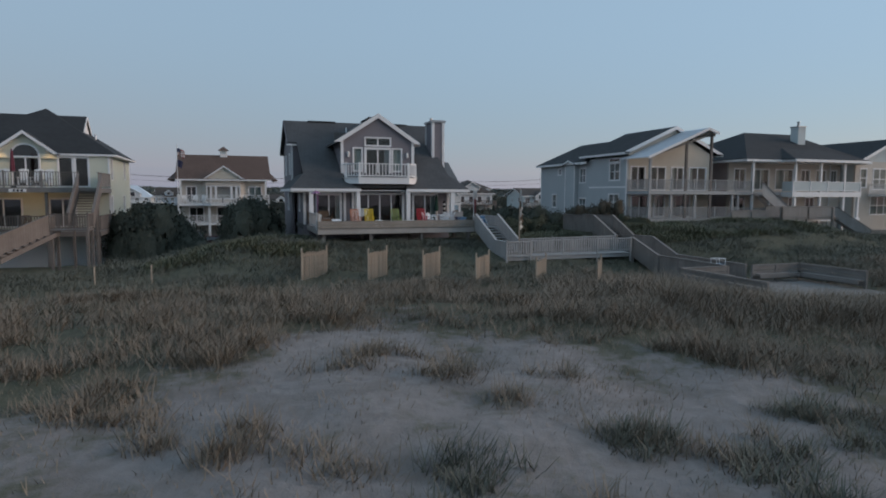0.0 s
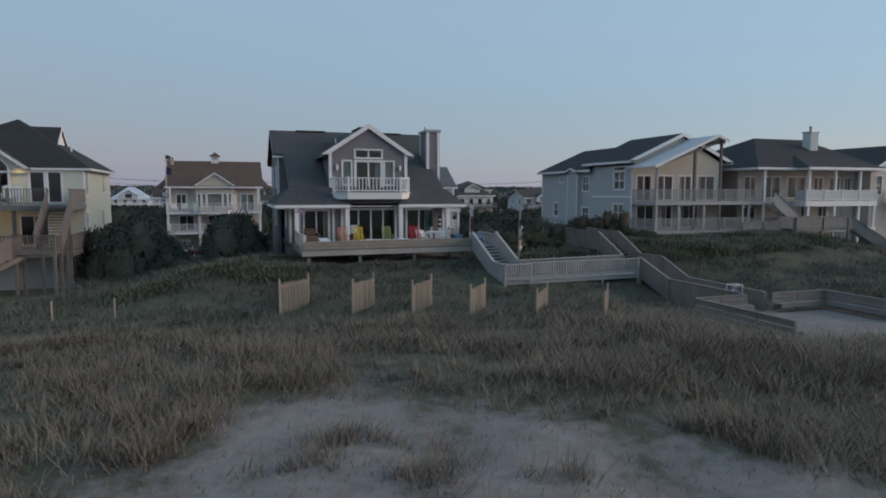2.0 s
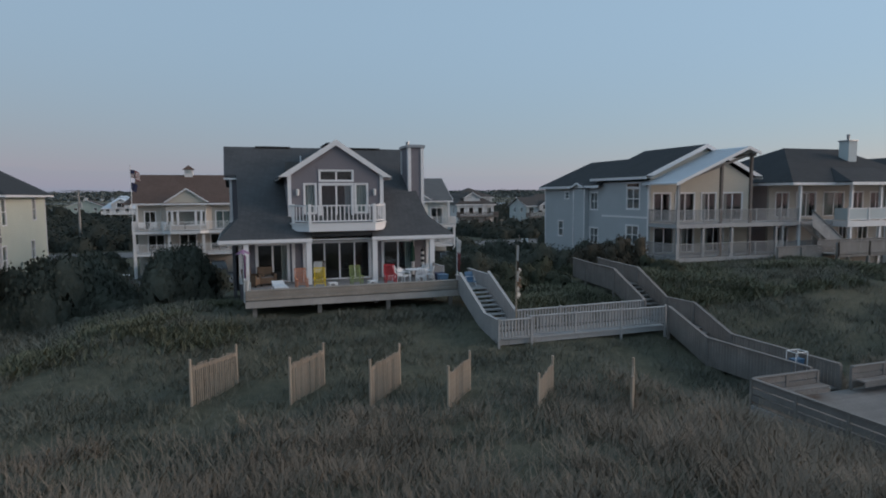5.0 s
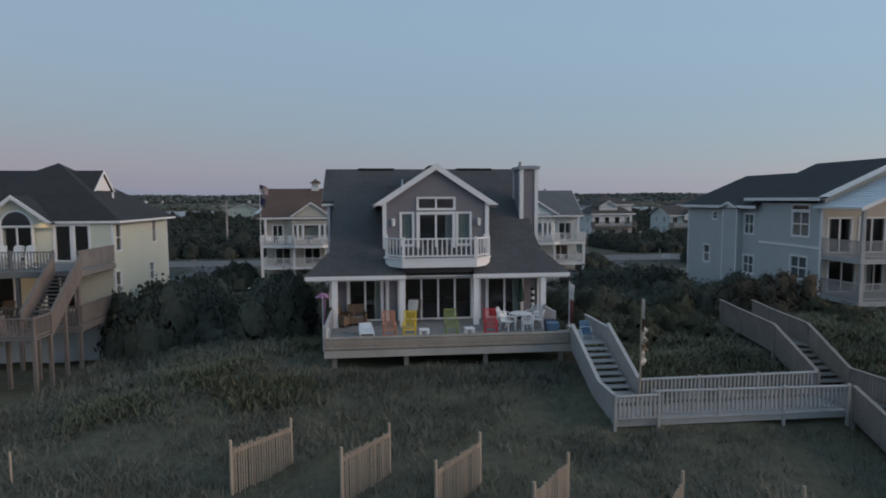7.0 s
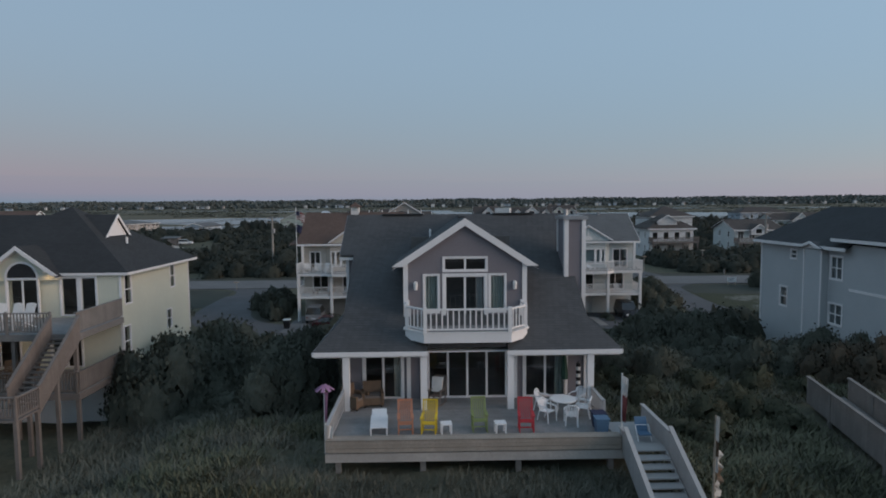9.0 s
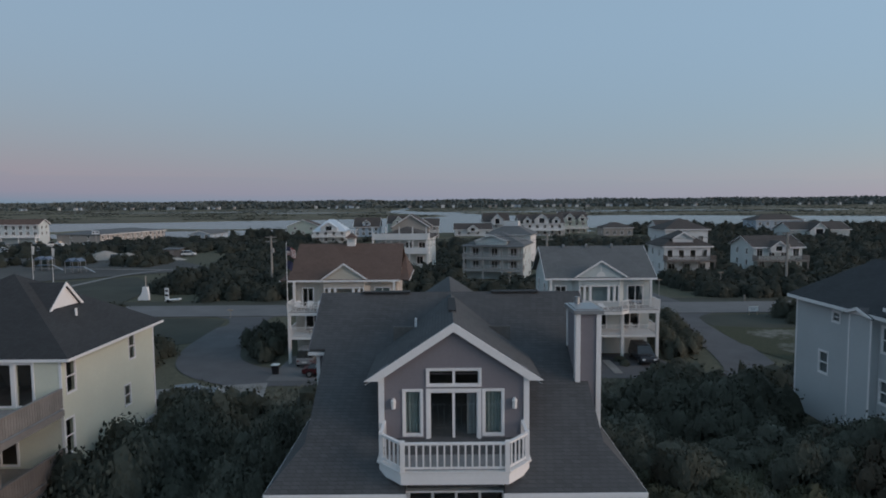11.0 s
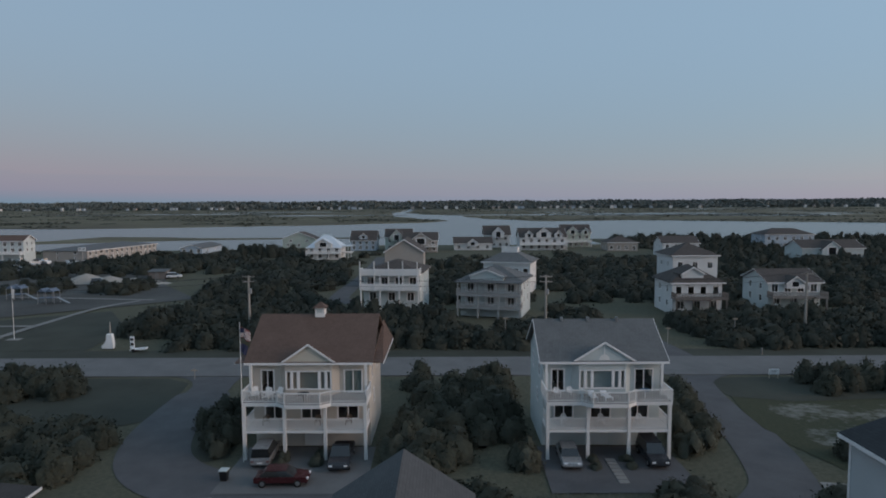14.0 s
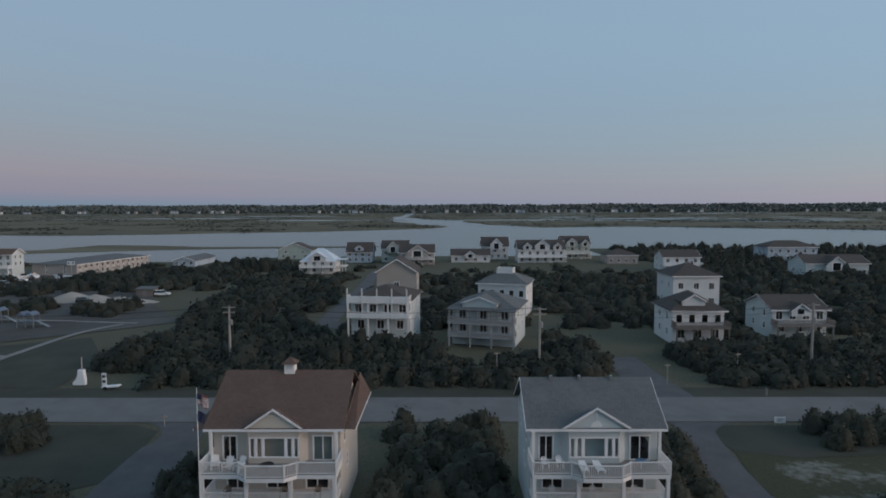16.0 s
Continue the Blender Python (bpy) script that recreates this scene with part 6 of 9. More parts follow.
# ---- houses farther inland ----
def inland_house(x0, x1, y, depth, zf, eave, ridge, wall, roof, label, style="front", decks=(), floors=2, rows=(3,), captain=False):
    """A house seen from its seaward front; style 'front': gable to the sea, 'side': ridge along x, 'hip': hipped."""
    gz = -1.7
    cx, w = (x0 + x1) / 2, (x1 - x0) / 2
    H = root("inland_house", label, "house", (cx, y + depth / 2, gz), "houses between road and sound")
    fh = (eave - zf) / floors
    holes = []
    for f in range(floors):
        n = rows[min(f, len(rows) - 1)]
        for k in range(n):
            u = x0 + (x1 - x0) * (k + 0.5) / n
            hw = min(0.7, (x1 - x0) / n * 0.24)
            holes.append((u - hw, u + hw, zf + fh * f + 0.5, zf + fh * f + min(2.2, fh - 0.35)))
    part("front_wall", wall_grid(B(), "y", y, 0, 0.2, x0, x1, gz, eave, holes), wall, H)
    for h in holes:
        window(H, "y", y, h, -1, 0.13, (2 if h[1] - h[0] > 1.3 else 1, 1))
    sh = [(y + depth * a, y + depth * a + 0.9, zf + fh * f + 0.8, zf + fh * f + 2.1) for f in range(floors) for a in (0.25, 0.65)]
    for x, o in ((x0, -1), (x1, 1)):
        part("side_wall", wall_grid(B(), "x", x, *((0, 0.2) if o < 0 else (-0.2, 0)), y + 0.2, y + depth, gz, eave, sh), wall, H)
        for h in sh:
            window(H, "x", x, h, o, 0.1, (1, 2))
    part("back_wall", box(B(), x0 + 0.2, x1 - 0.2, y + depth - 0.2, y + depth, gz, eave), wall, H)
    part("interior_floor", box(B(), x0 + 0.2, x1 - 0.2, y + 0.2, y + depth - 0.2, zf + fh - 0.2, zf + fh), DARK_IN, H)
    part("interior_wall", box(B(), x0 + 0.2, x1 - 0.2, y + depth / 2, y + depth / 2 + 0.1, gz, eave), DARK_IN, H)
    o = 0.6
    a, b, c, d = (x0 - o, y - o), (x1 + o, y - o), (x1 + o, y + depth + o), (x0 - o, y + depth + o)
    if style == "front":
        for s in (-1, 1):
            part("roof", slab(B(), [(cx, y - o, ridge), (cx + s * (w + o), y - o, eave), (cx + s * (w + o), y + depth + o, eave), (cx, y + depth + o, ridge)][::s], 0.15), roof, H)
        part("gable_wall", prism(B(), [(x0, y, eave), (x1, y, eave), (cx, y, ridge - 0.3)], (0, 0.2, 0)), wall, H)
        gable_trim(H, (cx, y - o - 0.04, ridge + 0.03), [(x0 - o, y - o - 0.04, eave), (x1 + o, y - o - 0.04, eave)], 0.3, 0.06, TRIM)
    elif style == "side":
        ym = y + depth / 2
        part("roof", slab(B(), [(*a, eave), (*b, eave), (b[0], ym, ridge), (a[0], ym, ridge)], 0.15), roof, H)
        part("roof", slab(B(), [(a[0], ym, ridge), (b[0], ym, ridge), (*c, eave), (*d, eave)], 0.15), roof, H)
        for x in (x0, x1 - 0.2):
            part("gable_wall", prism(B(), [(x, y, eave), (x, y + depth, eave), (x, ym, ridge - 0.3)], (0.2, 0, 0)), wall, H)
        for x in (a[0], b[0]):
            gable_trim(H, (x, ym, ridge + 0.02), [(x, y - o, eave), (x, y + depth + o, eave)], 0.3, 0.06, TRIM, "x")
        part("fascia", box(B(), a[0], b[0], a[1] - 0.05, a[1], eave - 0.3, eave - 0.02), TRIM, H)
    else:
        r = min(w, depth / 2) + o
        if w >= depth / 2:
            p, q = (x0 - o + r, y + depth / 2, ridge), (x1 + o - r, y + depth / 2, ridge)
            faces = [[(*a, eave), (*b, eave), q, p], [(*b, eave), (*c, eave), q], [(*c, eave), (*d, eave), p, q], [(*d, eave), (*a, eave), p]]
        else:
            p, q = (cx, y - o + r, ridge), (cx, y + depth + o - r, ridge)
            faces = [[(*a, eave), (*b, eave), p], [(*b, eave), (*c, eave), q, p], [(*c, eave), (*d, eave), q], [(*d, eave), (*a, eave), p, q]]
        for f in faces:
            part("roof", slab(B(), f, 0.15), roof, H)
        part("fascia", box(B(), a[0], b[0], a[1] - 0.05, a[1], eave - 0.3, eave - 0.02), TRIM, H)
        part("soffit", slab(B(), [(*v, eave - 0.18) for v in (a, b, c, d)], 0.04), TRIM, H)
    if captain:
        zz = ridge - 0.6
        dk = part("roof_deck", box(B(), cx - 2.2, cx + 2.2, y + depth / 2 - 1.8, y + depth / 2 + 1.8, zz - 0.5, zz), WHITE, H)
        railing(dk, [(cx - 2.1, y + depth / 2 - 1.7, zz), (cx + 2.1, y + depth / 2 - 1.7, zz), (cx + 2.1, y + depth / 2 + 1.7, zz), (cx - 2.1, y + depth / 2 + 1.7, zz), (cx - 2.1, y + depth / 2 - 1.7, zz)], WHITE, 1.1, 0.3, 0.08, 0.15, 0.14, 0.08, joined=True)
    if captain:
        ym = y + depth / 2
        for a0, a1, b0, b1 in ((cx - 2.1, cx + 2.1, ym - 1.72, ym - 1.68), (cx - 2.1, cx + 2.1, ym + 1.68, ym + 1.72), (cx - 2.12, cx - 2.08, ym - 1.66, ym + 1.66), (cx + 2.08, cx + 2.12, ym - 1.66, ym + 1.66)):
            part("parapet", box(B(), a0, a1, b0, b1, ridge - 0.5, ridge + 0.4), WHITE, H)
    for z, mat in decks:
        dk = part("deck", box(B(), x0 - 0.3, x1 + 0.3, y - 2.6, y - 0.01, z - 0.3, z), mat, H)
        railing(dk, [(x0 - 0.2, y - 0.1, z), (x0 - 0.2, y - 2.5, z), (x1 + 0.2, y - 2.5, z), (x1 + 0.2, y - 0.1, z)], mat, 1.1, 0.2, 0.07, 0.14, 0.15, 0.08, joined=True)
    if decks:
        zt = max(z for z, _ in decks)
        for k in range(4):
            x = x0 + (x1 - x0) * k / 3
            part("post", box(B(), x - 0.14, x + 0.14, y - 2.55, y - 2.27, gz, zt - 0.3), decks[0][1], H)
    return H


def gable_dormer(H, cx, w, y, z0, z1, back, wall, roof, glazed=True):
    """A small gabled front on a roof or wall."""
    part("dormer", prism(B(), [(cx - w, y, z0), (cx + w, y, z0), (cx + w, y, z0 + (z1 - z0) * 0.45), (cx, y, z1 - 0.15), (cx - w, y, z0 + (z1 - z0) * 0.45)], (0, back, 0)), wall, H)
    ze = z0 + (z1 - z0) * 0.4
    for s in (-1, 1):
        part("dormer_roof", slab(B(), [(cx, y - 0.4, z1), (cx + s * (w + 0.4), y - 0.4, ze), (cx + s * (w + 0.4), y + back, ze), (cx, y + back, z1)][::s], 0.12), roof, H)
    gable_trim(H, (cx, y - 0.45, z1 + 0.03), [(cx - w - 0.45, y - 0.45, ze), (cx + w + 0.45, y - 0.45, ze)], 0.28, 0.06, TRIM)
    if glazed:
        fr = part("dormer_window", box(B(), cx - w * 0.5, cx + w * 0.5, y - 0.06, y - 0.005, z0 + 0.3, z0 + (z1 - z0) * 0.62), TRIM, H)
        part("pane", box(B(), cx - w * 0.38, cx + w * 0.38, y - 0.075, y - 0.062, z0 + 0.42, z0 + (z1 - z0) * 0.56), DARK_GLASS, fr)


# first row behind the road
h = inland_house(-14.9, -2.8, 115, 14, 1.6, 8.0, 10.3, PALEGREY, ROOF_BROWN, "pale grey house with two broad white decks", "hip", [(7.95, WHITE), (4.85, WHITE)], 2, (3, 4))
for k in range(5):
    part("tall_post", box(B(), -15.1 + 3.0 * k, -14.92 + 3.0 * k, 112.3, 112.48, 4.5, 10.6), WHITE, h)
for zz in (7.97, 4.87):
    part("parapet", box(B(), -15.1, -2.6, 112.38, 112.44, zz, zz + 1.05), WHITE, h)
h.rotation_euler.z = -0.1
h = inland_house(6.5, 19.7, 116, 12, 0.3, 6.1, 8.9, PALEGREY, ROOF_GREY, "pale grey house with hipped roof and weathered decks", "hip", [(3.3, WOOD_PAINTED), (0.6, WOOD_PAINTED)], 2, (3, 3))
gable_dormer(h, 12.4, 3.6, 115.4, 6.1, 8.5, 6, PALEGREY, ROOF_GREY, False)
for k in range(4):
    part("porch_post", box(B(), 6.42 + 4.33 * k, 6.62 + 4.33 * k, 113.5, 113.7, 3.3, 6.0), WOOD_PAINTED, h)
part("porch_roof", slab(B(), [(6.0, 113.2, 6.0), (20.2, 113.2, 6.0), (20.2, 115.5, 6.25), (6.0, 115.5, 6.25)], 0.14), ROOF_GREY, h)
for f, z0 in enumerate((0.9, 3.6)):
    for k in range(3):
        cxx = 6.5 + 13.2 * (k + 0.5) / 3
        part("door_frame", wall_grid(B(), "y", 115.9, 0.0, 0.09, cxx - 1.25, cxx + 1.25, z0, z0 + 2.15, [(cxx - 1.05, cxx - 0.06, z0 + 0.1, z0 + 1.98), (cxx + 0.06, cxx + 1.05, z0 + 0.1, z0 + 1.98)]), TRIM, h)
h.rotation_euler.z = -0.29
h = inland_house(49.8, 60.2, 115.6, 11, -0.6, 5.6, 9.0, FARWALL, ROOF_BROWN, "white house with hipped brown roof and timber deck", "hip", [(2.5, WOOD_BROWN)], 2, (3, 4))
gable_dormer(h, 54.3, 2.3, 116.4, 6.2, 8.8, 4, FARWALL, ROOF_BROWN, False)
h = inland_house(72.6, 84.0, 120.6, 11.5, -0.4, 4.9, 7.3, PALEGREY, ROOF_BROWN, "low pale house with side-gabled brown roof and deck", "side", [(1.9, WOOD_GREY)], 2, (3, 4))
gable_dormer(h, 78.0, 1.9, 119.6, 3.6, 6.3, 6, FARWALL, ROOF_BROWN)
# second row
h = inland_house(-15.5, -4.5, 160, 15, -1.0, 8.6, 12.4, FARTAN, ROOF_BROWN, "tan house with front gable and small windows", "front", [], 2, (2, 1))
h = inland_house(13.4, 26.0, 149.5, 11.5, -1.0, 6.8, 9.9, FARWALL, ROOF_GREY, "large white house with metal-grey hip roof and roof deck", "hip", [], 2, (5, 5), captain=True)
h.rotation_euler.z = -0.28
h = inland_house(66.4, 79.1, 160.5, 13, -1.0, 7.4, 10.6, FARWALL, ROOF_BROWN, "white two-storey house with brown hipped roof", "hip", [], 2, (3, 3))
# waterfront row
h = inland_house(-58.0, -43.5, 250, 12, -1.4, 3.6, 8.8, FARWALL, METAL_ROOF, "white cottage with pale metal roof and porch", "hip", [(1.3, WHITE)], 2, (4, 4))
gable_dormer(h, -51.0, 3.6, 249, 3.6, 7.6, 5, FARWALL, METAL_ROOF)
part("side_porch", box(B(), -43.3, -39.2, 251, 258, 1.1, 1.4), WHITE, h)
for k in range(4):
    part("porch_post", box(B(), -43.2 + 1.25 * k, -43.0 + 1.25 * k, 251.1, 251.3, -1.7, 4.0), WHITE, h)
part("porch_roof", box(B(), -43.3, -39.1, 250.8, 258.2, 4.0, 4.2), METAL_ROOF, h)
h = inland_house(-47.0, -34.0, 300, 12, -1.4, 3.5, 8.4, FARBLUE, ROOF_BROWN, "blue-grey cottage with steep dark roof", "side", [], 2, (4, 4))
gable_dormer(h, -40.5, 2.0, 299.5, 4.2, 7.2, 5, FARBLUE, ROOF_BROWN)
h = inland_house(-29.5, -16.0, 302, 12, -1.4, 5.0, 9.2, FARGREEN, ROOF_BROWN, "sage green cottage with white-trimmed gable", "side", [], 2, (3, 3))
gable_dormer(h, -23.5, 3.2, 300, 3.0, 9.0, 7, FARGREEN, ROOF_BROWN)
h = inland_house(-19.5, -2.5, 288, 13, -1.4, 4.2, 8.0, FARTAN, ROOF_BROWN, "tan house with large arched gable window", "side", [(1.3, WHITE)], 2, (5, 4))
gable_dormer(h, -10.5, 5.0, 286, 1.8, 8.0, 9, FARTAN, ROOF_BROWN)
h = inland_house(6.0, 25.5, 300, 11, -1.4, 1.8, 4.9, FARWALL, ROOF_BROWN, "low white cottage with central gable", "side", [], 1, (4,))
gable_dormer(h, 15.5, 2.8, 298.5, 0.4, 4.2, 6, FARWALL, ROOF_BROWN)
h = inland_house(22.5, 36.5, 318, 12, -1.4, 5.0, 10.0, FARWALL, ROOF_BROWN, "white cottage with dark gabled roof", "side", [], 2, (4, 3))
gable_dormer(h, 30.0, 3.2, 316, 3.6, 9.6, 7, FARWALL, ROOF_BROWN)
h = inland_house(39.5, 63.0, 298, 14, -1.4, 4.8, 9.4, FARWALL, ROOF_BROWN, "wide white house with three gabled dormers", "side", [(1.2, WHITE)], 2, (6, 6))
for x, ww, zt in ((44.0, 2.0, 8.4), (51.5, 3.6, 9.8), (59.0, 2.0, 8.4)):
    gable_dormer(h, x, ww, 297, 4.6, zt, 6, FARWALL, ROOF_BROWN)
h = inland_house(65.0, 80.0, 318, 12, -1.4, 6.0, 10.4, FARGREEN, ROOF_BROWN, "pale green cottage with two gables", "side", [(1.3, WHITE)], 2, (5, 4))
gable_dormer(h, 70.0, 2.8, 316, 5.0, 9.6, 7, FARGREEN, ROOF_BROWN)
gable_dormer(h, 77.0, 2.2, 316, 5.0, 8.8, 7, FARGREEN, ROOF_BROWN)
h = inland_house(82.0, 97.0, 290, 13, -1.4, 2.6, 5.2, FARTAN, ROOF_BROWN, "brown cottage with low hipped roof", "hip", [], 1, (4,))
h = inland_house(98.0, 114.0, 258, 12, -1.4, 4.2, 7.2, FARWALL, ROOF_BROWN, "pale cottage with side gable among trees", "side", [(0.8, WHITE)], 2, (4, 4))
h = inland_house(147.0, 172.0, 236, 13, -1.2, 3.4, 6.6, PALEGREY, ROOF_BROWN, "long pale house with arched entrance gable", "side", [], 1, (7,))
gable_dormer(h, 158.0, 4.0, 234, 0.5, 6.4, 7, PALEGREY, ROOF_BROWN)
h = inland_house(165.0, 190.0, 300, 14, -1.2, 5.6, 8.6, FARBLUE, ROOF_BROWN, "large house with dark hip roof among trees", "hip", [], 2, (6, 6))
# marina sheds and the long building to the left
h = inland_house(-192.0, -170.5, 235, 7, 2.8, 8.0, 10.2, PALEGREY, ROOF_RED, "raised pale building with red-brown roof by the marina", "side", [(2.8, WHITE)], 2, (7, 7))
h = inland_house(-179.15, -131.65, 256.1, 20.8, -1.4, 3.3, 5.0, FARTAN, ROOF_GREY, "long low tan motel building with grey roof", "hip", [], 2, (14, 14))
h.rotation_euler.z = 1.43
h = inland_house(-127.0, -116.5, 282, 26, -1.4, 1.2, 2.9, FARBLUE, ROOF_GREY, "low blue boat shed with grey gabled roof", "front", [], 1, (3,))
h = inland_house(-88.0, -70.0, 322, 12, -1.4, 3.2, 7.0, FARGREEN, ROOF_BROWN, "grey-green house with steep gable", "front", [], 2, (3, 2))


# ---- drives, yards, sound and far shore ----
sheet("driveway", ribbon(curve_pts([(-30.5, 73.0), (-29.2, 66.0), (-28.9, 58.0), (-28.2, 50.0), (-25.6, 43.0), (-20.5, 38.6), (-14.0, 37.6), (-4.0, 38.0)]), [13.0, 10.0, 8.0, 6.4, 5.6] + [5.2] * 3 + [6.8] * 26 + [5.6] * 9), ASPHALT_OLD, 0.06, "worn dark asphalt driveway curving from the road", "driveway")
sheet("driveway", ribbon(curve_pts([(36.8, 73.0), (35.2, 66.0), (34.2, 58.0), (33.6, 50.0), (32.4, 43.0), (30.4, 37.0), (26.0, 32.0)]), [11.0, 9.0, 7.0, 5.6] + [4.4] * 14 + [5.6] * 19), ASPHALT_OLD, 0.06, "worn dark asphalt driveway beside the stilt house", "driveway")
sheet("parking_pad", [(-29.5, 33.5), (-17.5, 36.0), (-16.5, 31.0), (-20.0, 26.0), (-29.0, 26.0)], CONCRETE, 0.07, "pale concrete parking pad", "parking")
for cx, pad in ((-11.4, ASPHALT), (17.25, ASPHALT_OLD)):
    sheet("parking_pad", [(cx - 6.5, 36.5), (cx + 6.5, 36.5), (cx + 6.3, 46.5), (cx - 6.3, 46.5)], pad, 0.10, "worn dark parking apron under the stilt house", "parking")
sheet("parking_pad", [(34.2, 38.6), (39.5, 37.6), (39.5, 33.5), (33.2, 34.2)], CONCRETE, 0.08, "pale concrete drive end", "parking")
sheet("lawn", [(-62, 70.8), (-37, 70.8), (-33, 68.5), (-32, 62), (-32, 54), (-40, 48), (-62, 46)], LAWN, 0.05, "rough mown lawn beside the driveway", "lawn")
sheet("lawn", [(38.5, 70.4), (48, 70.6), (66, 70.4), (66, 62.1), (44, 60.1), (37.5, 62.1), (36.8, 66)], LAWN, 0.05, "rough mown grass by the road", "lawn")
yard = sheet("yard", [(37.5, 62), (44, 60), (66, 62), (66, 44), (48, 42), (38, 41), (36.2, 47), (36.0, 55)], THIN_GRASS, 0.055, "thin grass worn to pale sand in patches", "ground", step=1.5)
worn = yard.data.attributes.new("worn", "FLOAT", "POINT")
worn.data.foreach_set("value", [smooth01(v.co.x, 36.5, 41) * (1 - smooth01(v.co.y, 58, 62)) * smooth01(v.co.y, 42, 47) for v in yard.data.vertices])
sheet("lawn", [(-24, 55), (-19.5, 58), (-19, 44), (-22, 42.5), (-25.5, 46)], LAWN, 0.05, "grass verge inside the drive", "lawn")
sheet("verge", [(-400, 81.9), (400, 81.9), (400, 87), (-400, 87)], LAWN, 0.06, "grass verge along the road", "lawn", step=20)
sheet("side_road", ribbon([(37.5, 81.5), (36.5, 92), (36.0, 106)], 7.0), ASPHALT_OLD, 0.08, "narrow asphalt side road", "road")
sheet("side_road", ribbon(curve_pts([(-19, 133), (-24.5, 139), (-25.6, 150), (-25.2, 196), (-27, 262)]), 5.0), ASPHALT_OLD, 0.10, "narrow asphalt lane between the houses", "road", step=10)
sheet("lawn", [(-120, 87), (-58, 87), (-60, 104), (-74, 124), (-96, 112), (-120, 100)], LAWN, 0.09, "mown grass verge near the marina", "lawn", step=8)
sheet("gravel_lot", [(-260, 108), (-96, 116), (-76, 130), (-62, 142), (-84, 172), (-98, 205), (-130, 260), (-260, 262)], GRAVEL, 0.14, "grey gravel boat yard", "lot", step=12)
sheet("footpath", ribbon(curve_pts([(-80, 90), (-79.6, 99), (-79.8, 108), (-79.4, 128), (-75, 139)]), 1.6), CONCRETE, 0.2, "pale concrete footpath", "path", step=4)
sheet("footpath", ribbon([(-79.6, 106.5), (-95, 107.5), (-120, 111)], 1.4), CONCRETE, 0.21, "pale concrete footpath", "path", step=4)

sheet("footpath", ribbon([(-72, 140), (-90, 143), (-112, 145)], 1.4), CONCRETE, 0.22, "pale concrete footpath", "path", step=4)
tagged(part("water", slab(B(), [(-4500, 296, -2.7), (4500, 296, -2.7), (4500, 4900, -2.7), (-4500, 4900, -2.7)], 0.2), WATER), "still pale water of the sound", "water", "", "structure")


def marsh(outline, z=-2.35, mat=None, name="marsh", label="flat brown-green salt marsh", wob=25.0):
    pts = []
    for i, (x, y) in enumerate(outline):
        x2, y2 = outline[(i + 1) % len(outline)]
        n = max(1, min(24, int(math.hypot(x2 - x, y2 - y) / 40)))
        for k in range(n):
            px, py = x + (x2 - x) * k / n, y + (y2 - y) * k / n
            s = wob * min(1.0, py / 1500)
            pts.append((px + s * noise.noise(Vector((px * 0.02, py * 0.02, 0.5))), py + s * noise.noise(Vector((px * 0.02, py * 0.02, 9.5))), z))
    return tagged(part(name, slab(B(), pts, 0.6), mat or MARSH), label, "marsh", "", "structure")


MARSH_WEST = [(-3600, 640), (-470, 636), (-387, 623), (-317, 631), (-241, 667), (-148, 700), (-85, 741), (-26, 775), (10, 844), (-50, 999), (-105, 1129), (-126, 1500), (-150, 2650), (-3600, 2650)]
MARSH_EAST = [(-100, 1560), (-42, 1315), (33, 1233), (39, 1059), (73, 925), (130, 803), (258, 835), (357, 780), (504, 692), (3600, 650), (3600, 2650), (-120, 2650)]
marsh(MARSH_WEST)
marsh(MARSH_EAST)
marsh([(-274, 408), (-265, 460), (-216, 453), (-180, 438), (-92, 438), (-40, 436), (-60, 424), (-150, 416), (-193, 405), (-232, 389), (-270, 374), (-330, 372), (-330, 380)], -2.6, MARSH, "marsh", "narrow strip of marsh in the water", 8)
rng = random.Random(5)
for k in range(26):
    x, y = rng.choice((rng.uniform(250, 1500), rng.uniform(-1500, -150))), rng.uniform(1000, 2300)
    if k < 14:
        x = rng.uniform(200, 1300)
    L, w = rng.uniform(60, 260), rng.uniform(14, 60)
    pts = [(x + L * math.cos(a), y + w * math.sin(a) * (1 + 0.4 * math.sin(3 * a + k)), -2.30) for a in (math.tau * i / 16 for i in range(16))]
    tagged(part("creek_water", slab(B(), pts, 0.03), WATER), "narrow pool of water in the marsh", "water", "tidal pools", "structure")


# ---- plants ----
def leaf_quads(centres, spread, size, rs, flat=0.6, face=None):
    """Loose leaf quads scattered about the centres, turned roughly along face where that is given."""
    n = len(centres)
    c = centres + rs.normal(0, 1, (n, 3)) * spread
    u = rs.normal(0, 1, (n, 3))
    if face is not None:
        nrm = face + rs.normal(0, 0.45, (n, 3))
        u = np.cross(nrm, u)
        v = np.cross(nrm, u)
    else:
        v = np.cross(u, rs.normal(0, 1, (n, 3)))
    u /= np.linalg.norm(u, axis=1, keepdims=True) + 1e-9
    v /= np.linalg.norm(v, axis=1, keepdims=True) + 1e-9
    s = (size * rs.uniform(0.6, 1.4, n))[:, None]
    a, b = u * s, v * s * flat
    return np.stack([c - a, c + b * 0.9, c + a, c - b], 1)


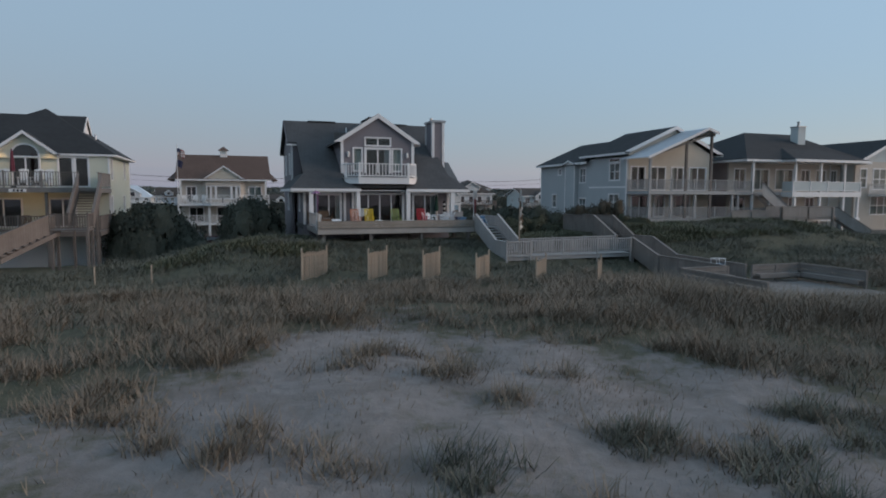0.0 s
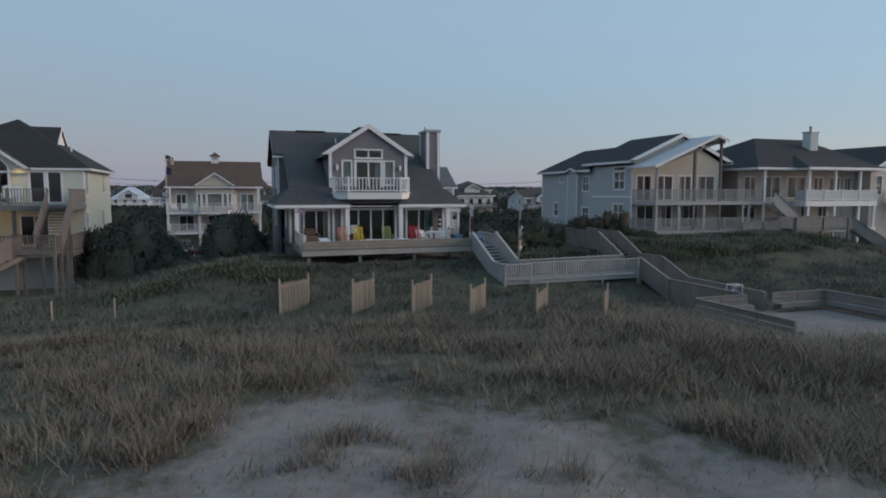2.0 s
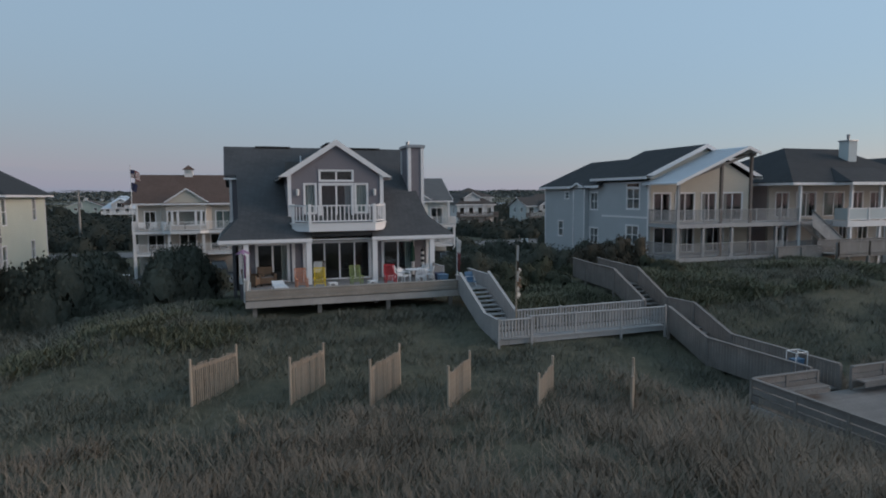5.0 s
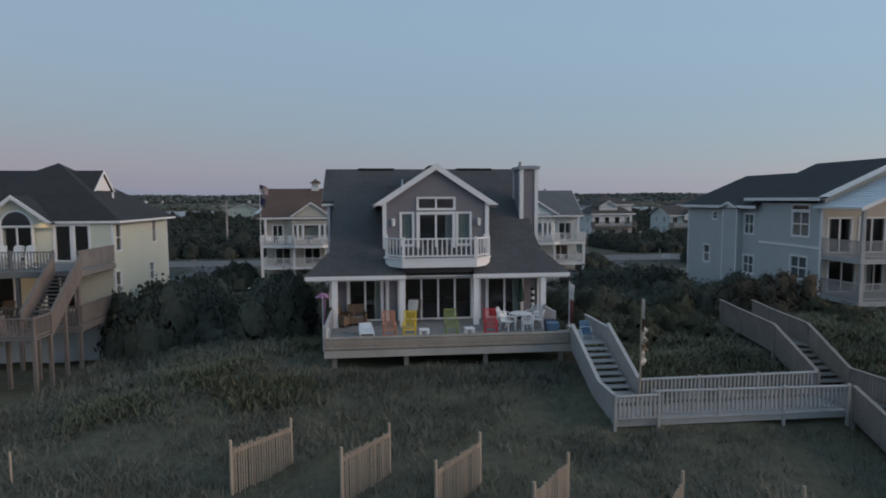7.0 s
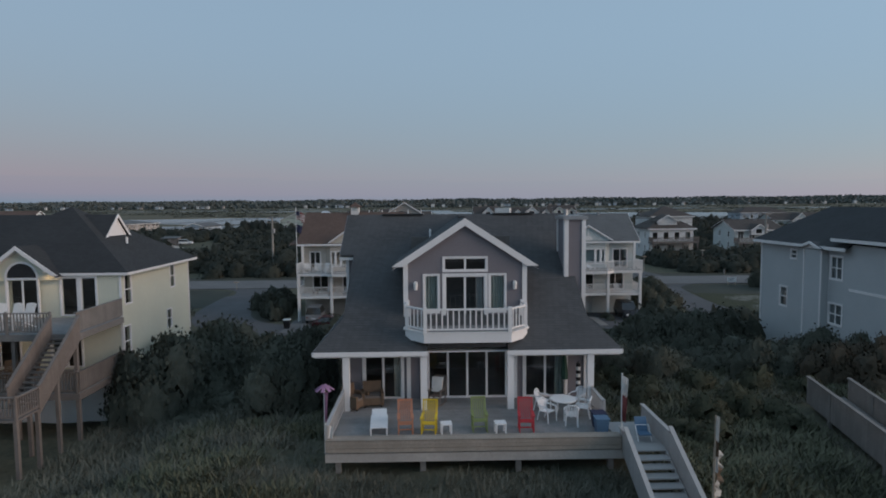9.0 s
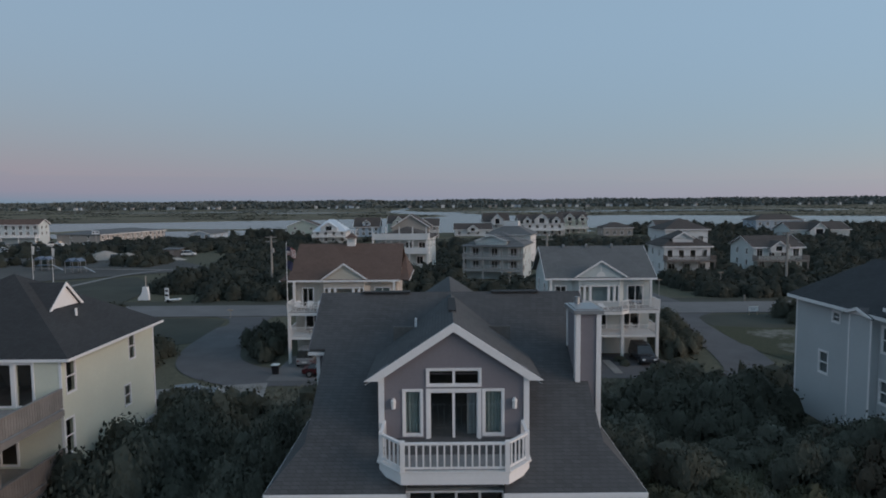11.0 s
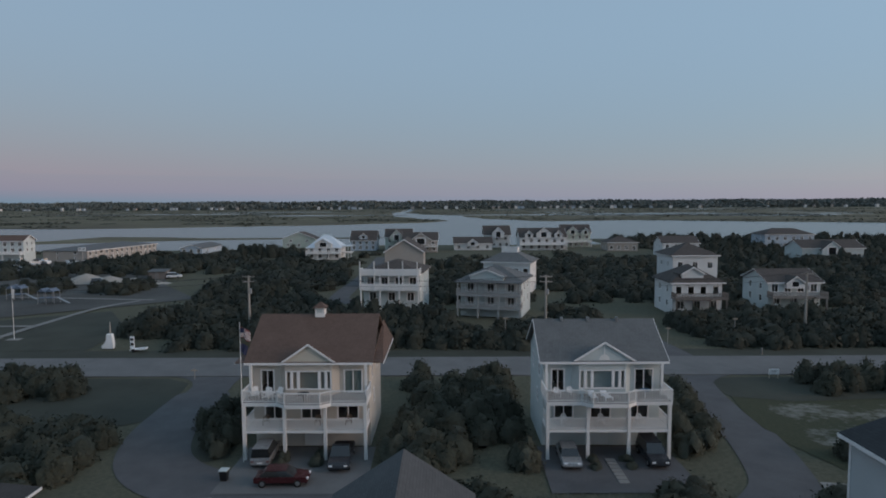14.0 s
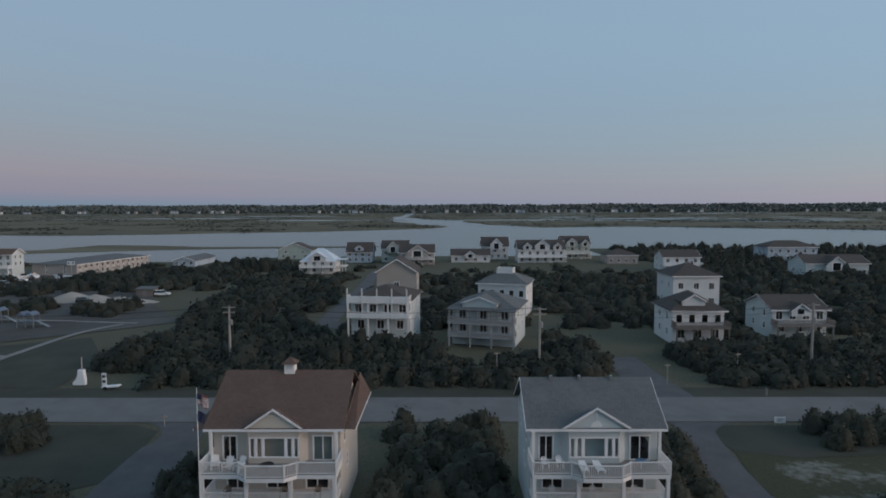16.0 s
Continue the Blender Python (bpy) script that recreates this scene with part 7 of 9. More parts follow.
def round_block(k=2):
    """The quads of a rounded cube of unit radius, k along each edge."""
    out = []
    step = 2 / k
    for ax in range(3):
        for sg in (-1, 1):
            for a in np.arange(k) * step - 1:
                for b in np.arange(k) * step - 1:
                    q = []
                    for du, dv in ((0, 0), (step, 0), (step, step), (0, step)):
                        p = np.zeros(3)
                        p[ax], p[(ax + 1) % 3], p[(ax + 2) % 3] = sg, a + du, b + dv
                        q.append(p / np.linalg.norm(p))
                    out.append(q)
    return np.array(out)


ROUND = round_block()
CUBE = np.array([[(x, y, z) for x, y, z in f] for f in (((-1, -1, -1), (-1, 1, -1), (1, 1, -1), (1, -1, -1)), ((-1, -1, 1), (1, -1, 1), (1, 1, 1), (-1, 1, 1)), ((-1, -1, -1), (1, -1, -1), (1, -1, 1), (-1, -1, 1)), ((1, -1, -1), (1, 1, -1), (1, 1, 1), (1, -1, 1)), ((1, 1, -1), (-1, 1, -1), (-1, 1, 1), (1, 1, 1)), ((-1, 1, -1), (-1, -1, -1), (-1, -1, 1), (-1, 1, 1)))]) * 0.577


def core_quads(ctr, rad, rs, form):
    """Uneven lumps of inner foliage, one to a lobe, that close a crown behind its outer leaves."""
    out = []
    for c, r in zip(ctr, rad):
        q, _ = np.linalg.qr(rs.normal(0, 1, (3, 3)))
        a = rs.uniform(0, 6.28, 3)
        v = form @ q
        bulge = 0.64 + 0.14 * np.sin(4.1 * v[:, :, 0] + a[0]) * np.sin(4.7 * v[:, :, 1] + a[1]) + 0.1 * np.sin(6.3 * v[:, :, 2] + a[2])
        v = v * (bulge * r)[:, :, None] + c
        v[:, :, 2] = np.maximum(v[:, :, 2], 0.0)
        out.append(v)
    return np.concatenate(out)


LAST_CORE = [None, None, None, None]


def crown_points(n, rs, lobes=11):
    """Points in the shell of an uneven crown of unit radius that stands on z = 0."""
    ctr = rs.normal(0, 1, (lobes, 3))
    ctr /= np.linalg.norm(ctr, axis=1, keepdims=True)
    ctr[:, 2] = np.abs(ctr[:, 2]) * 0.8 + 0.1
    broad = 1.0 if n > 600 else 1.3
    ctr *= rs.uniform(0.28, 0.64, (lobes, 1)) / broad
    rad = rs.uniform(0.34, 0.5, lobes) * broad
    pick = rs.integers(0, lobes, n)
    d = rs.normal(0, 1, (n, 3))
    d /= np.linalg.norm(d, axis=1, keepdims=True)
    d[:, 2] = np.abs(d[:, 2]) * 1.0 - 0.25
    p = ctr[pick] + d * (rad[pick] * rs.uniform(0.72, 1.1, n))[:, None]
    p[:, 2] = np.maximum(p[:, 2], 0.02)
    big = np.argsort(-rad)[: lobes if n > 400 else 6]
    form = ROUND if n > 85 else CUBE
    LAST_CORE[0] = core_quads(ctr[big], rad[big], rs, form)
    LAST_CORE[1] = d
    LAST_CORE[2] = p.copy()
    LAST_CORE[3] = np.repeat(ctr[big], len(form), 0)
    return p


def crown_normals(rs):
    """Soft shading directions, corner by corner, for the leaves and the inner lumps of the crown made last."""
    def unit(w):
        return w / (np.linalg.norm(w, axis=-1, keepdims=True) + 1e-6)

    up = np.array((0, 0, 0.45))
    leaves = unit(unit(LAST_CORE[2]) * 0.8 + up + rs.normal(0, 0.22, LAST_CORE[2].shape) + 0.3 * LAST_CORE[1])
    lumps = unit(unit(LAST_CORE[0]) * 0.8 + 2 * up + 0.1 * unit(LAST_CORE[0] - LAST_CORE[3][:, None]))
    return [np.repeat(leaves[:, None], 4, 1), lumps]


def shrub_meshes(name, mat, count, n, size, seed):
    out = []
    for k in range(count):
        rs = np.random.default_rng(seed + k)
        p = crown_points(n, rs, 15 if n > 2000 else 11)
        sets = [leaf_quads(p, 0.03, size, rs, 0.7, LAST_CORE[1]), LAST_CORE[0]]
        out.append(quads(name, np.concatenate(sets), mat, np.concatenate(crown_normals(rs))))
    return out


def stem_mesh():
    bm = B()
    for k in range(5):
        a = k * 1.3
        rod(bm, (0.05 * math.cos(a), 0.05 * math.sin(a), -0.15), (0.32 * math.cos(a), 0.32 * math.sin(a), 0.55), 0.03, 0.012, 5)
    me = bpy.data.meshes.new("stem")
    bm.to_mesh(me)
    bm.free()
    me.materials.append(BARK)
    return me


STEMS = stem_mesh()
DARK_SHRUBS = shrub_meshes("crown", LEAF, 5, 3600, 0.032, 10)
LIGHT_SHRUBS = shrub_meshes("crown", LEAF_LIGHT, 4, 1200, 0.045, 30)
RUST_SHRUBS = shrub_meshes("crown", LEAF_RUST, 2, 1200, 0.045, 50)


def shrub(x, y, r, h, kinds, label, rs):
    z = ground_z(x, y)
    S = root("shrub", label, "shrub", (x, y, z), "shrubs between the houses")
    S.scale = (r, r * rs.uniform(0.85, 1.15), h * 1.1)
    S.rotation_euler.z = rs.uniform(0, 6.28)
    for nm, me in (("crown", kinds[rs.integers(0, len(kinds))]), ("stem", STEMS)):
        ob = new(nm, me)
        ob.parent = S
    return S


KEEP = [(-6.9, 7.2, -7, 15.2), (-33, -19.9, 2, 18), (-32, -18.8, -10, 3), (25, 37.5, 1, 23.5), (37, 66, 0.5, 18), (5, 7.2, -12, -4.5), (5, 14.3, -12, -9.4), (13.9, 16.2, -20, -4), (15, 19, -5, 1.5), (-19.0, -3.6, 36, 58), (10.5, 24.0, 36, 58), (-400, 400, 70.5, 87)]
LANES = [[(-30.5, 73), (-29.2, 66), (-28.9, 58), (-28.2, 50), (-25.6, 43), (-20.5, 38.6), (-14, 37.6), (-4, 38)], [(36.8, 73), (35.2, 66), (34.2, 58), (33.6, 50), (32.4, 43), (30.4, 37), (26, 32)], [(-28, 34), (-24, 30), (-19, 31)], [(35, 36), (39, 36)], [(37.5, 81.5), (36, 106)], [(-19, 133), (-24.5, 139), (-25.6, 150), (-25.2, 196), (-27, 262)]]


def near_lane(x, y, d):
    for line in LANES:
        for (ax, ay), (bx, by) in zip(line, line[1:]):
            vx, vy = bx - ax, by - ay
            t = min(1, max(0, ((x - ax) * vx + (y - ay) * vy) / (vx * vx + vy * vy)))
            if math.hypot(x - ax - t * vx, y - ay - t * vy) < d:
                return True
    return False


def clear(x, y, r):
    return all(not (a - r < x < b + r and c - r < y < d + r) for a, b, c, d in KEEP) and not near_lane(x, y, 2.6 + r)


def plant_shrubs():
    rs = np.random.default_rng(77)
    dark, light, rust = "dense dark green coastal shrub on sandy ground", "low light green shrub on the dune", "rusty brown-green shrub beside the house"
    rest, soft = [], []
    # (x0, x1, y0, y1, count, r, h, kinds, label)
    beds = [
        (15.5, 25.6, 17.0, 27.0, 38, (2.0, 3.0), (4.2, 5.2), DARK_SHRUBS, dark), (-22.5, -14.9, 19.5, 27.0, 22, (1.8, 2.6), (2.6, 3.4), DARK_SHRUBS, dark),
        (-18.2, -15.2, 6.5, 20.0, 38, (2.2, 3.2), (4.6, 6.0), DARK_SHRUBS, dark), (-10.2, -8.2, 2.0, 14.0, 24, (1.5, 2.1), (3.6, 4.6), DARK_SHRUBS, dark), (-15.0, -10.5, 3.0, 19.0, 30, (1.2, 1.9), (0.7, 1.2), DARK_SHRUBS, dark), (-17.0, -8.0, 18.0, 31.0, 26, (1.6, 2.6), (2.8, 4.2), DARK_SHRUBS, dark),
        (-4.0, 11.0, 16.0, 36.0, 34, (1.6, 2.8), (2.0, 3.6), DARK_SHRUBS, dark), (-3.5, 10.0, 40.0, 68.0, 62, (1.7, 3.0), (3.0, 5.2), DARK_SHRUBS, dark),
        (8.0, 25.0, 6.0, 30.0, 60, (1.4, 2.5), (1.8, 3.2), DARK_SHRUBS, dark), (7.5, 24.0, -3.5, 12.0, 60, (0.8, 1.3), (0.9, 1.6), LIGHT_SHRUBS, light),
        (21.0, 25.4, 3.0, 12.0, 14, (0.9, 1.6), (1.2, 2.2), RUST_SHRUBS, rust), (18.0, 34.0, 24.0, 36.0, 28, (1.6, 2.8), (2.8, 4.3), DARK_SHRUBS, dark),
        (24.5, 31.5, 42.0, 66.0, 30, (1.5, 2.5), (2.8, 4.3), DARK_SHRUBS, dark), (-25.0, -19.8, 44.0, 60.0, 14, (1.5, 2.2), (2.6, 4.0), DARK_SHRUBS, dark),
        (-50.0, -32.5, 20.0, 50.0, 60, (1.8, 3.0), (2.2, 4.2), DARK_SHRUBS, dark), (-66.0, -46.0, 60.0, 69.0, 40, (1.8, 2.8), (3.0, 4.8), DARK_SHRUBS, dark), (-46.0, -34.0, 40.0, 53.0, 22, (1.8, 2.6), (2.0, 3.4), DARK_SHRUBS, dark),
        (40.0, 66.0, 24.0, 50.0, 50, (1.8, 3.0), (2.0, 4.0), DARK_SHRUBS, dark), (50.0, 70.0, 63.0, 69.5, 30, (1.6, 2.8), (3.0, 5.0), DARK_SHRUBS, dark),
        (17.0, 31.0, 25.0, 35.0, 20, (2.0, 3.0), (3.6, 4.6), DARK_SHRUBS, dark),
        (18.9, 23.2, 2.0, 5.5, 16, (1.1, 1.6), (2.0, 2.9), RUST_SHRUBS, rust),
        (-30.0, -20.0, 18.0, 26.0, 14, (1.4, 2.4), (2.0, 3.4), DARK_SHRUBS, dark),
    ]
    for x0, x1, y0, y1, n, rr, hh, kinds, label in beds:
        for _ in range(n):
            x, y, r = rs.uniform(x0, x1), rs.uniform(y0, y1), rs.uniform(*rr)
            hgt = rs.uniform(*hh)
            if not clear(x, y, r * 0.62) or (-14.6 - 0.06 * (y - 10) < x < -10.4 and 2 < y < 36 and hgt > 1.3):
                continue
            if y < 19 and x > -31:
                shrub(x, y, r, hgt, kinds, label, rs)
            else:
                at = np.array((x, y, ground_z(x, y)))
                p = crown_points(560, rs) * (r, r, hgt) + at
                sets = [leaf_quads(p, 0.06, 0.16, rs, 0.7, LAST_CORE[1]), LAST_CORE[0] * (r, r, hgt) + at]
                rest += sets
                soft += crown_normals(rs)
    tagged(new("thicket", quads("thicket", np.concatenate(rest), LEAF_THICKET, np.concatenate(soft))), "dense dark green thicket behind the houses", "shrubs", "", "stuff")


plant_shrubs()

FAR_KEEP = [(-17, 0, 109, 130), (3.5, 23, 103, 131), (47.5, 62, 110, 128), (70, 87, 115, 133), (-17, -3, 156, 176), (9.5, 29, 144, 164), (64, 81, 157, 175), (-70, 100, 282, 332), (97, 115, 254, 271), (146, 173, 231, 250), (-195, -140, 222, 300), (-130, -112, 276, 312), (-90, -68, 318, 338), (32, 46, 88, 128), (-60, -38, 246, 266), (66, 72, 97, 103), (-97, -88, 182, 192)]


def woods():
    rs = np.random.default_rng(4)
    out, soft = [], []

    def tree(x, y, r, h, n, size):
        at = np.array((x, y, ground_z(x, y) - 0.2))
        p = crown_points(n, rs, 9 if n > 100 else 7) * (r, r, h) + at
        sets = [leaf_quads(p, 0.12, size, rs, 0.75, LAST_CORE[1]), LAST_CORE[0] * (r, r, h) + at]
        out.extend(sets)
        soft.extend(crown_normals(rs))

    made = 0
    while made < 2200:
        y = 88 + 300 * rs.random() ** 1.25
        x = rs.uniform(-1, 1) * (40 + 0.75 * y)
        if any(a - 2 < x < b + 2 and c - 4 < y < d + 2 for a, b, c, d in FAR_KEEP) or near_lane(x, y, 5.0):
            continue
        if x < -56 and 88 < y < 215 and x < -56 - (y - 88) * 0.12 and not (y > 190 and rs.random() < 0.3):
            continue
        if -64 < x < -43 and y < 96:
            continue
        if y > 285 and x < 100:
            continue
        if 240 < y < 300 and -75 < x < 105 and rs.random() < (0.88 if y > 258 else 0.6):
            continue
        if 20 < x < 52 and 104 < y < 156 and rs.random() < 0.4:
            continue
        if -34 < x < 4 and 180 < y < 284 and rs.random() < 0.6:
            continue
        near = y < 150
        r = rs.uniform(2.0, 3.6) if near else rs.uniform(2.6, 4.8)
        h = rs.uniform(2.6, 5.2) if near else rs.uniform(2.8, 6.0)
        if 105 < x and y > 200:
            h *= 1.35
        elif y > 225:
            h *= 0.7
        tree(x, y, r, h, 220 if near else (140 if y < 230 else 84), 0.29 if near else (0.38 if y < 230 else 0.46))
        made += 1
    for _ in range(520):
        x, y = rs.uniform(-58, 110), rs.uniform(89, 111)
        if x < -43 and y < 97:
            continue
        if near_lane(x, y, 5.0) or any(a - 1 < x < b + 1 and c - 3 < y < d + 2 for a, b, c, d in FAR_KEEP):
            continue
        tree(x, y, rs.uniform(2.2, 3.6), rs.uniform(3.4, 5.4), 230, 0.28)
    for _ in range(46):
        tree(rs.uniform(-19, 2.5), rs.uniform(96, 108), rs.uniform(2.2, 3.2), rs.uniform(5.8, 7.8), 250, 0.28)
    for _ in range(60):
        x, y = rs.choice((rs.uniform(46, 64), rs.uniform(70, 88))), rs.uniform(104, 112)
        tree(x, y, rs.uniform(2.0, 3.0), rs.uniform(2.6, 3.8), 220, 0.25)
    for x0, x1, y0, y1, cnt in ((-135, -78, 196, 252, 130), (-152, -128, 184, 206, 28), (-97, -84, 150, 166, 10), (-140, -100, 148, 160, 10), (-90, -60, 255, 290, 40)):
        for _ in range(cnt):
            x, y = rs.uniform(x0, x1), rs.uniform(y0, y1)
            if not any(a - 2 < x < b + 2 and c - 3 < y < d + 2 for a, b, c, d in FAR_KEEP):
                tree(x, y, rs.uniform(2.6, 4.4), rs.uniform(3.2, 6.4), 130, 0.36)
    for x0, x1, y0, y1, cnt, lo, hi in ((-94, -74, 250, 262, 12, 8.0, 10.4), (-130, -121, 213, 220, 6, 6.0, 8.0), (-111, -104, 213, 219, 5, 5.5, 7.5), (-116, -108, 157, 166, 10, 3.5, 5.5), (-56, -30, 98, 112, 34, 5.6, 7.2)):
        for _ in range(cnt):
            tree(rs.uniform(x0, x1), rs.uniform(y0, y1), rs.uniform(3.0, 4.4), rs.uniform(lo, hi), 220, 0.32)
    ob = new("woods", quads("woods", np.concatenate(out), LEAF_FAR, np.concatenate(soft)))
    tagged(ob, "dense low coastal woods between the inland houses", "trees", "", "stuff")
    # far shore
    n = 60000
    x = rs.uniform(-3300, 3300, n)
    y = rs.uniform(2470, 2800, n)
    ph = 33 + 2 * np.sin(x * 0.011) + 1.2 * np.sin(x * 0.037 + 1) + 0.8 * np.sin(x * 0.11)
    ph = ph * (0.3 + 0.7 * np.clip((y - 2470) / 170, 0, 1))
    p = np.stack([x, y, -3 + ph * rs.random(n) ** 0.6], 1)
    ob = new("far_woods", quads("far_woods", leaf_quads(p, 1.0, 4.5, rs, 0.9), LEAF_SHORE_HAZED))
    tagged(ob, "dark wooded far shore along the horizon", "trees", "", "stuff")


def inside(x, y, poly):
    hit = False
    for (ax, ay), (bx, by) in zip(poly, poly[1:] + poly[:1]):
        if (ay > y) != (by > y) and x < ax + (y - ay) * (bx - ax) / (by - ay):
            hit = not hit
    return hit


def marsh_rushes():
    """Taller rushes and low scrub in drifts over the marsh."""
    rs = np.random.default_rng(21)
    pts = []
    while len(pts) < 16000:
        x, y = rs.uniform(-1500, 1500), 650 + 1750 * rs.random() ** 1.6
        v = noise.noise(Vector((x * 0.006, y * 0.011, 2.0))) + 0.6 * noise.noise(Vector((x * 0.02, y * 0.03, 5.0)))
        if v > 0.12 and (inside(x, y + 12, MARSH_WEST) or inside(x, y + 12, MARSH_EAST)) and abs(x) < 0.85 * y:
            pts.append((x, y, -2.35 + rs.uniform(0.2, 1.3)))
    p = np.array(pts)
    q = leaf_quads(p, 0.3, 3.2, rs, 0.35)
    q[:, :, 2] = np.maximum(-2.32, p[:, None, 2] + (q[:, :, 2] - p[:, None, 2]) * 0.35)
    tagged(new("marsh_rushes", quads("marsh_rushes", q, LEAF_FAR)), "dark drifts of rushes and scrub on the marsh", "reeds", "", "stuff")


woods()
marsh_rushes()


def far_shore_houses():
    rs = random.Random(12)
    for _ in range(30):
        cx = rs.uniform(-1900, 2100)
        for _ in range(rs.randint(1, 4)):
            x, y = cx + rs.uniform(-120, 120), rs.uniform(2448, 2466)
            w, d, hgt = rs.uniform(3, 7), 10, rs.uniform(3.5, 9)
            H = root("far_house", "pale house on the far wooded shore", "house", (x, y, -2.4), "houses on the far shore")
            part("wall", box(B(), x - w, x + w, y, y + d, -2.4, hgt), rs.choice((FARWALL, FARWALL, FARTAN, FARBLUE)), H)
            part("roof", prism(B(), [(x - w - 1, y - 1, hgt), (x - w - 1, y + d + 1, hgt), (x - w - 1, y + d / 2, hgt + 4)], (2 * w + 2, 0, 0)), ROOF_GREY, H)


far_shore_houses()


def dune_grass():
    rs = np.random.default_rng(9)

    def tufts(name, count, x0, x1, y0, y1, height, blades, mat, dens, spread, label, width=0.016):
        pts = []
        tries = 0
        while len(pts) < count and tries < count * 8:
            tries += 1
            x, y = rs.uniform(x0, x1), rs.uniform(y0, y1)
            if rs.random() < dens(x, y) and not (-5.6 < x < 5.5 and -6.3 < y < 12) and not (x < -19 and y > 2 and y < 17.5) and not (11 < x < 20.2 and -25.5 < y < -19.8) and not (5.3 < x < 7 and -11.6 < y < -3) and not (5.3 < x < 16 and -11.6 < y < -9.7) and not (14.1 < x < 16 and -20 < y < -6.5) and not (15.2 < x < 17.6 and -6.5 < y < 1):
                pts.append((x, y, ground_z(x, y)))
        p = np.repeat(np.array(pts), blades, 0)
        n = len(p)
        p[:, :2] += rs.normal(0, spread, (n, 2))
        ang = rs.uniform(0, math.tau, n)
        h = height * rs.uniform(0.55, 1.25, n) * np.repeat(rs.uniform(0.7, 1.25, len(pts)), blades)
        lean = h * rs.uniform(0.35, 1.5, n)
        d = np.stack([np.cos(ang), np.sin(ang), np.zeros(n)], 1)
        wind = np.array([0.18, 0.06, 0.0])
        w = np.stack([-d[:, 1], d[:, 0], np.zeros(n)], 1) * (width * rs.uniform(0.7, 1.4, n))[:, None]
        foot = p - np.array([0, 0, 0.05])
        tip = p + d * lean[:, None] + wind * h[:, None]
        tip[:, 2] += h * rs.uniform(0.55, 1.0, n)
        q = np.stack([foot - w, foot + w, tip + w * 0.25, tip - w * 0.25], 1)
        ob = new(name, quads(name, q, mat))
        return tagged(ob, label, "grass", "", "stuff")

    def patchy(x, y, lo=-0.05, s=0.22):
        return min(1.0, max(0.0, 1.6 * (noise.noise(Vector((x * s, y * s, 3.0))) - lo)))

    def hummock(x, y):
        """Bunches of grass, about two metres across, with bare sand between them."""
        v = noise.noise(Vector((x * 0.42, y * 0.55, 11.0))) + 0.5 * noise.noise(Vector((x * 1.1, y * 1.3, 2.0)))
        return smooth01(v, 0.22, 0.5)

    def edge(x, y):
        """How far the grown crest of the dune reaches seaward: 1 grown, 0 bare."""
        wob = 0.9 * noise.noise(Vector((x * 0.5, y * 0.3, 6.0))) + 0.6 * noise.noise(Vector((x * 1.3, y * 0.9, 9.0)))
        return smooth01(y + wob - crest(x), -1.0, 1.1)

    tufts("dune_grass", 5600, -34, 38, -37, -17, 0.42, 24, OATS, lambda x, y: edge(x, y) * (0.25 + patchy(x, y)), 0.2, "straw-brown dune grass in soft tufts", 0.012)
    tufts("dune_grass", 620, 4, 12.5, -31, -21.5, 0.7, 24, OATS, lambda x, y: 0.5 + patchy(x, y), 0.22, "tall straw-brown oats beside the platform", 0.012)
    tufts("dune_grass", 900, -34, 38, -37, -22, 0.72, 24, OATS, lambda x, y: edge(x, y) * smooth01(patchy(x, y, 0.0, 0.3), 0.1, 0.5), 0.22, "tall straw-brown oats on the crest of the dune", 0.011)
    tufts("dune_grass", 2600, -34, 38, -42, -26, 0.36, 24, OATS, lambda x, y: hummock(x, y), 0.16, "scattered straw-brown bunches on bare sand", 0.012)
    tufts("dune_grass", 3200, -34, 38, -42, -27, 0.13, 9, OATS, lambda x, y: 0.25 + patchy(x, y, -0.05, 0.4), 0.3, "thin straw litter on sand", 0.01)
    tufts("green_dune_grass", 300, -10, 6, -42, -35.8, 0.36, 24, OATS_GREEN, lambda x, y: smooth01(noise.noise(Vector((x * 0.6, y * 0.7, 21.0))), 0.12, 0.3), 0.16, "short green grass tufts on sand", 0.012)
    tufts("green_dune_grass", 7800, -34, 48, -21, -6, 0.3, 18, OATS_GREEN, lambda x, y: 0.2 + patchy(x, y, -0.25, 0.25), 0.24, "dull green dune grass covering the slope", 0.013)
    tufts("green_dune_grass", 4600, -19, 60, -8, 4, 0.32, 16, OATS_GREEN, lambda x, y: 0.3 + patchy(x, y), 0.24, "dull green grass round the houses", 0.014)
    tufts("low_scrub", 5200, 7.3, 24, -9.2, 8, 0.32, 15, SCRUB, lambda x, y: (0.4 + patchy(x, y, -0.2, 0.4)) if clear(x, y, 0.1) else 0.0, 0.3, "low green scrub carpeting the dune behind the boardwalk", 0.034)
    tufts("low_scrub", 1700, -15, -5.8, -9, 2, 0.3, 14, SCRUB, lambda x, y: smooth01(patchy(x, y, -0.1, 0.45), 0.1, 0.5), 0.3, "low green scrub in lumps on the dune shoulder", 0.034)
    tufts("low_scrub", 2200, 17, 40, -9, 1, 0.3, 14, SCRUB, lambda x, y: smooth01(patchy(x, y, -0.1, 0.35), 0.1, 0.5), 0.3, "low green scrub in lumps on the slope", 0.034)
    tufts("green_dune_grass", 2400, -34, -7, -4, 34, 0.5, 14, OATS_GREEN, lambda x, y: 0.7 if clear(x, y, 0.3) else 0.0, 0.25, "rough green grass between the houses", 0.02)
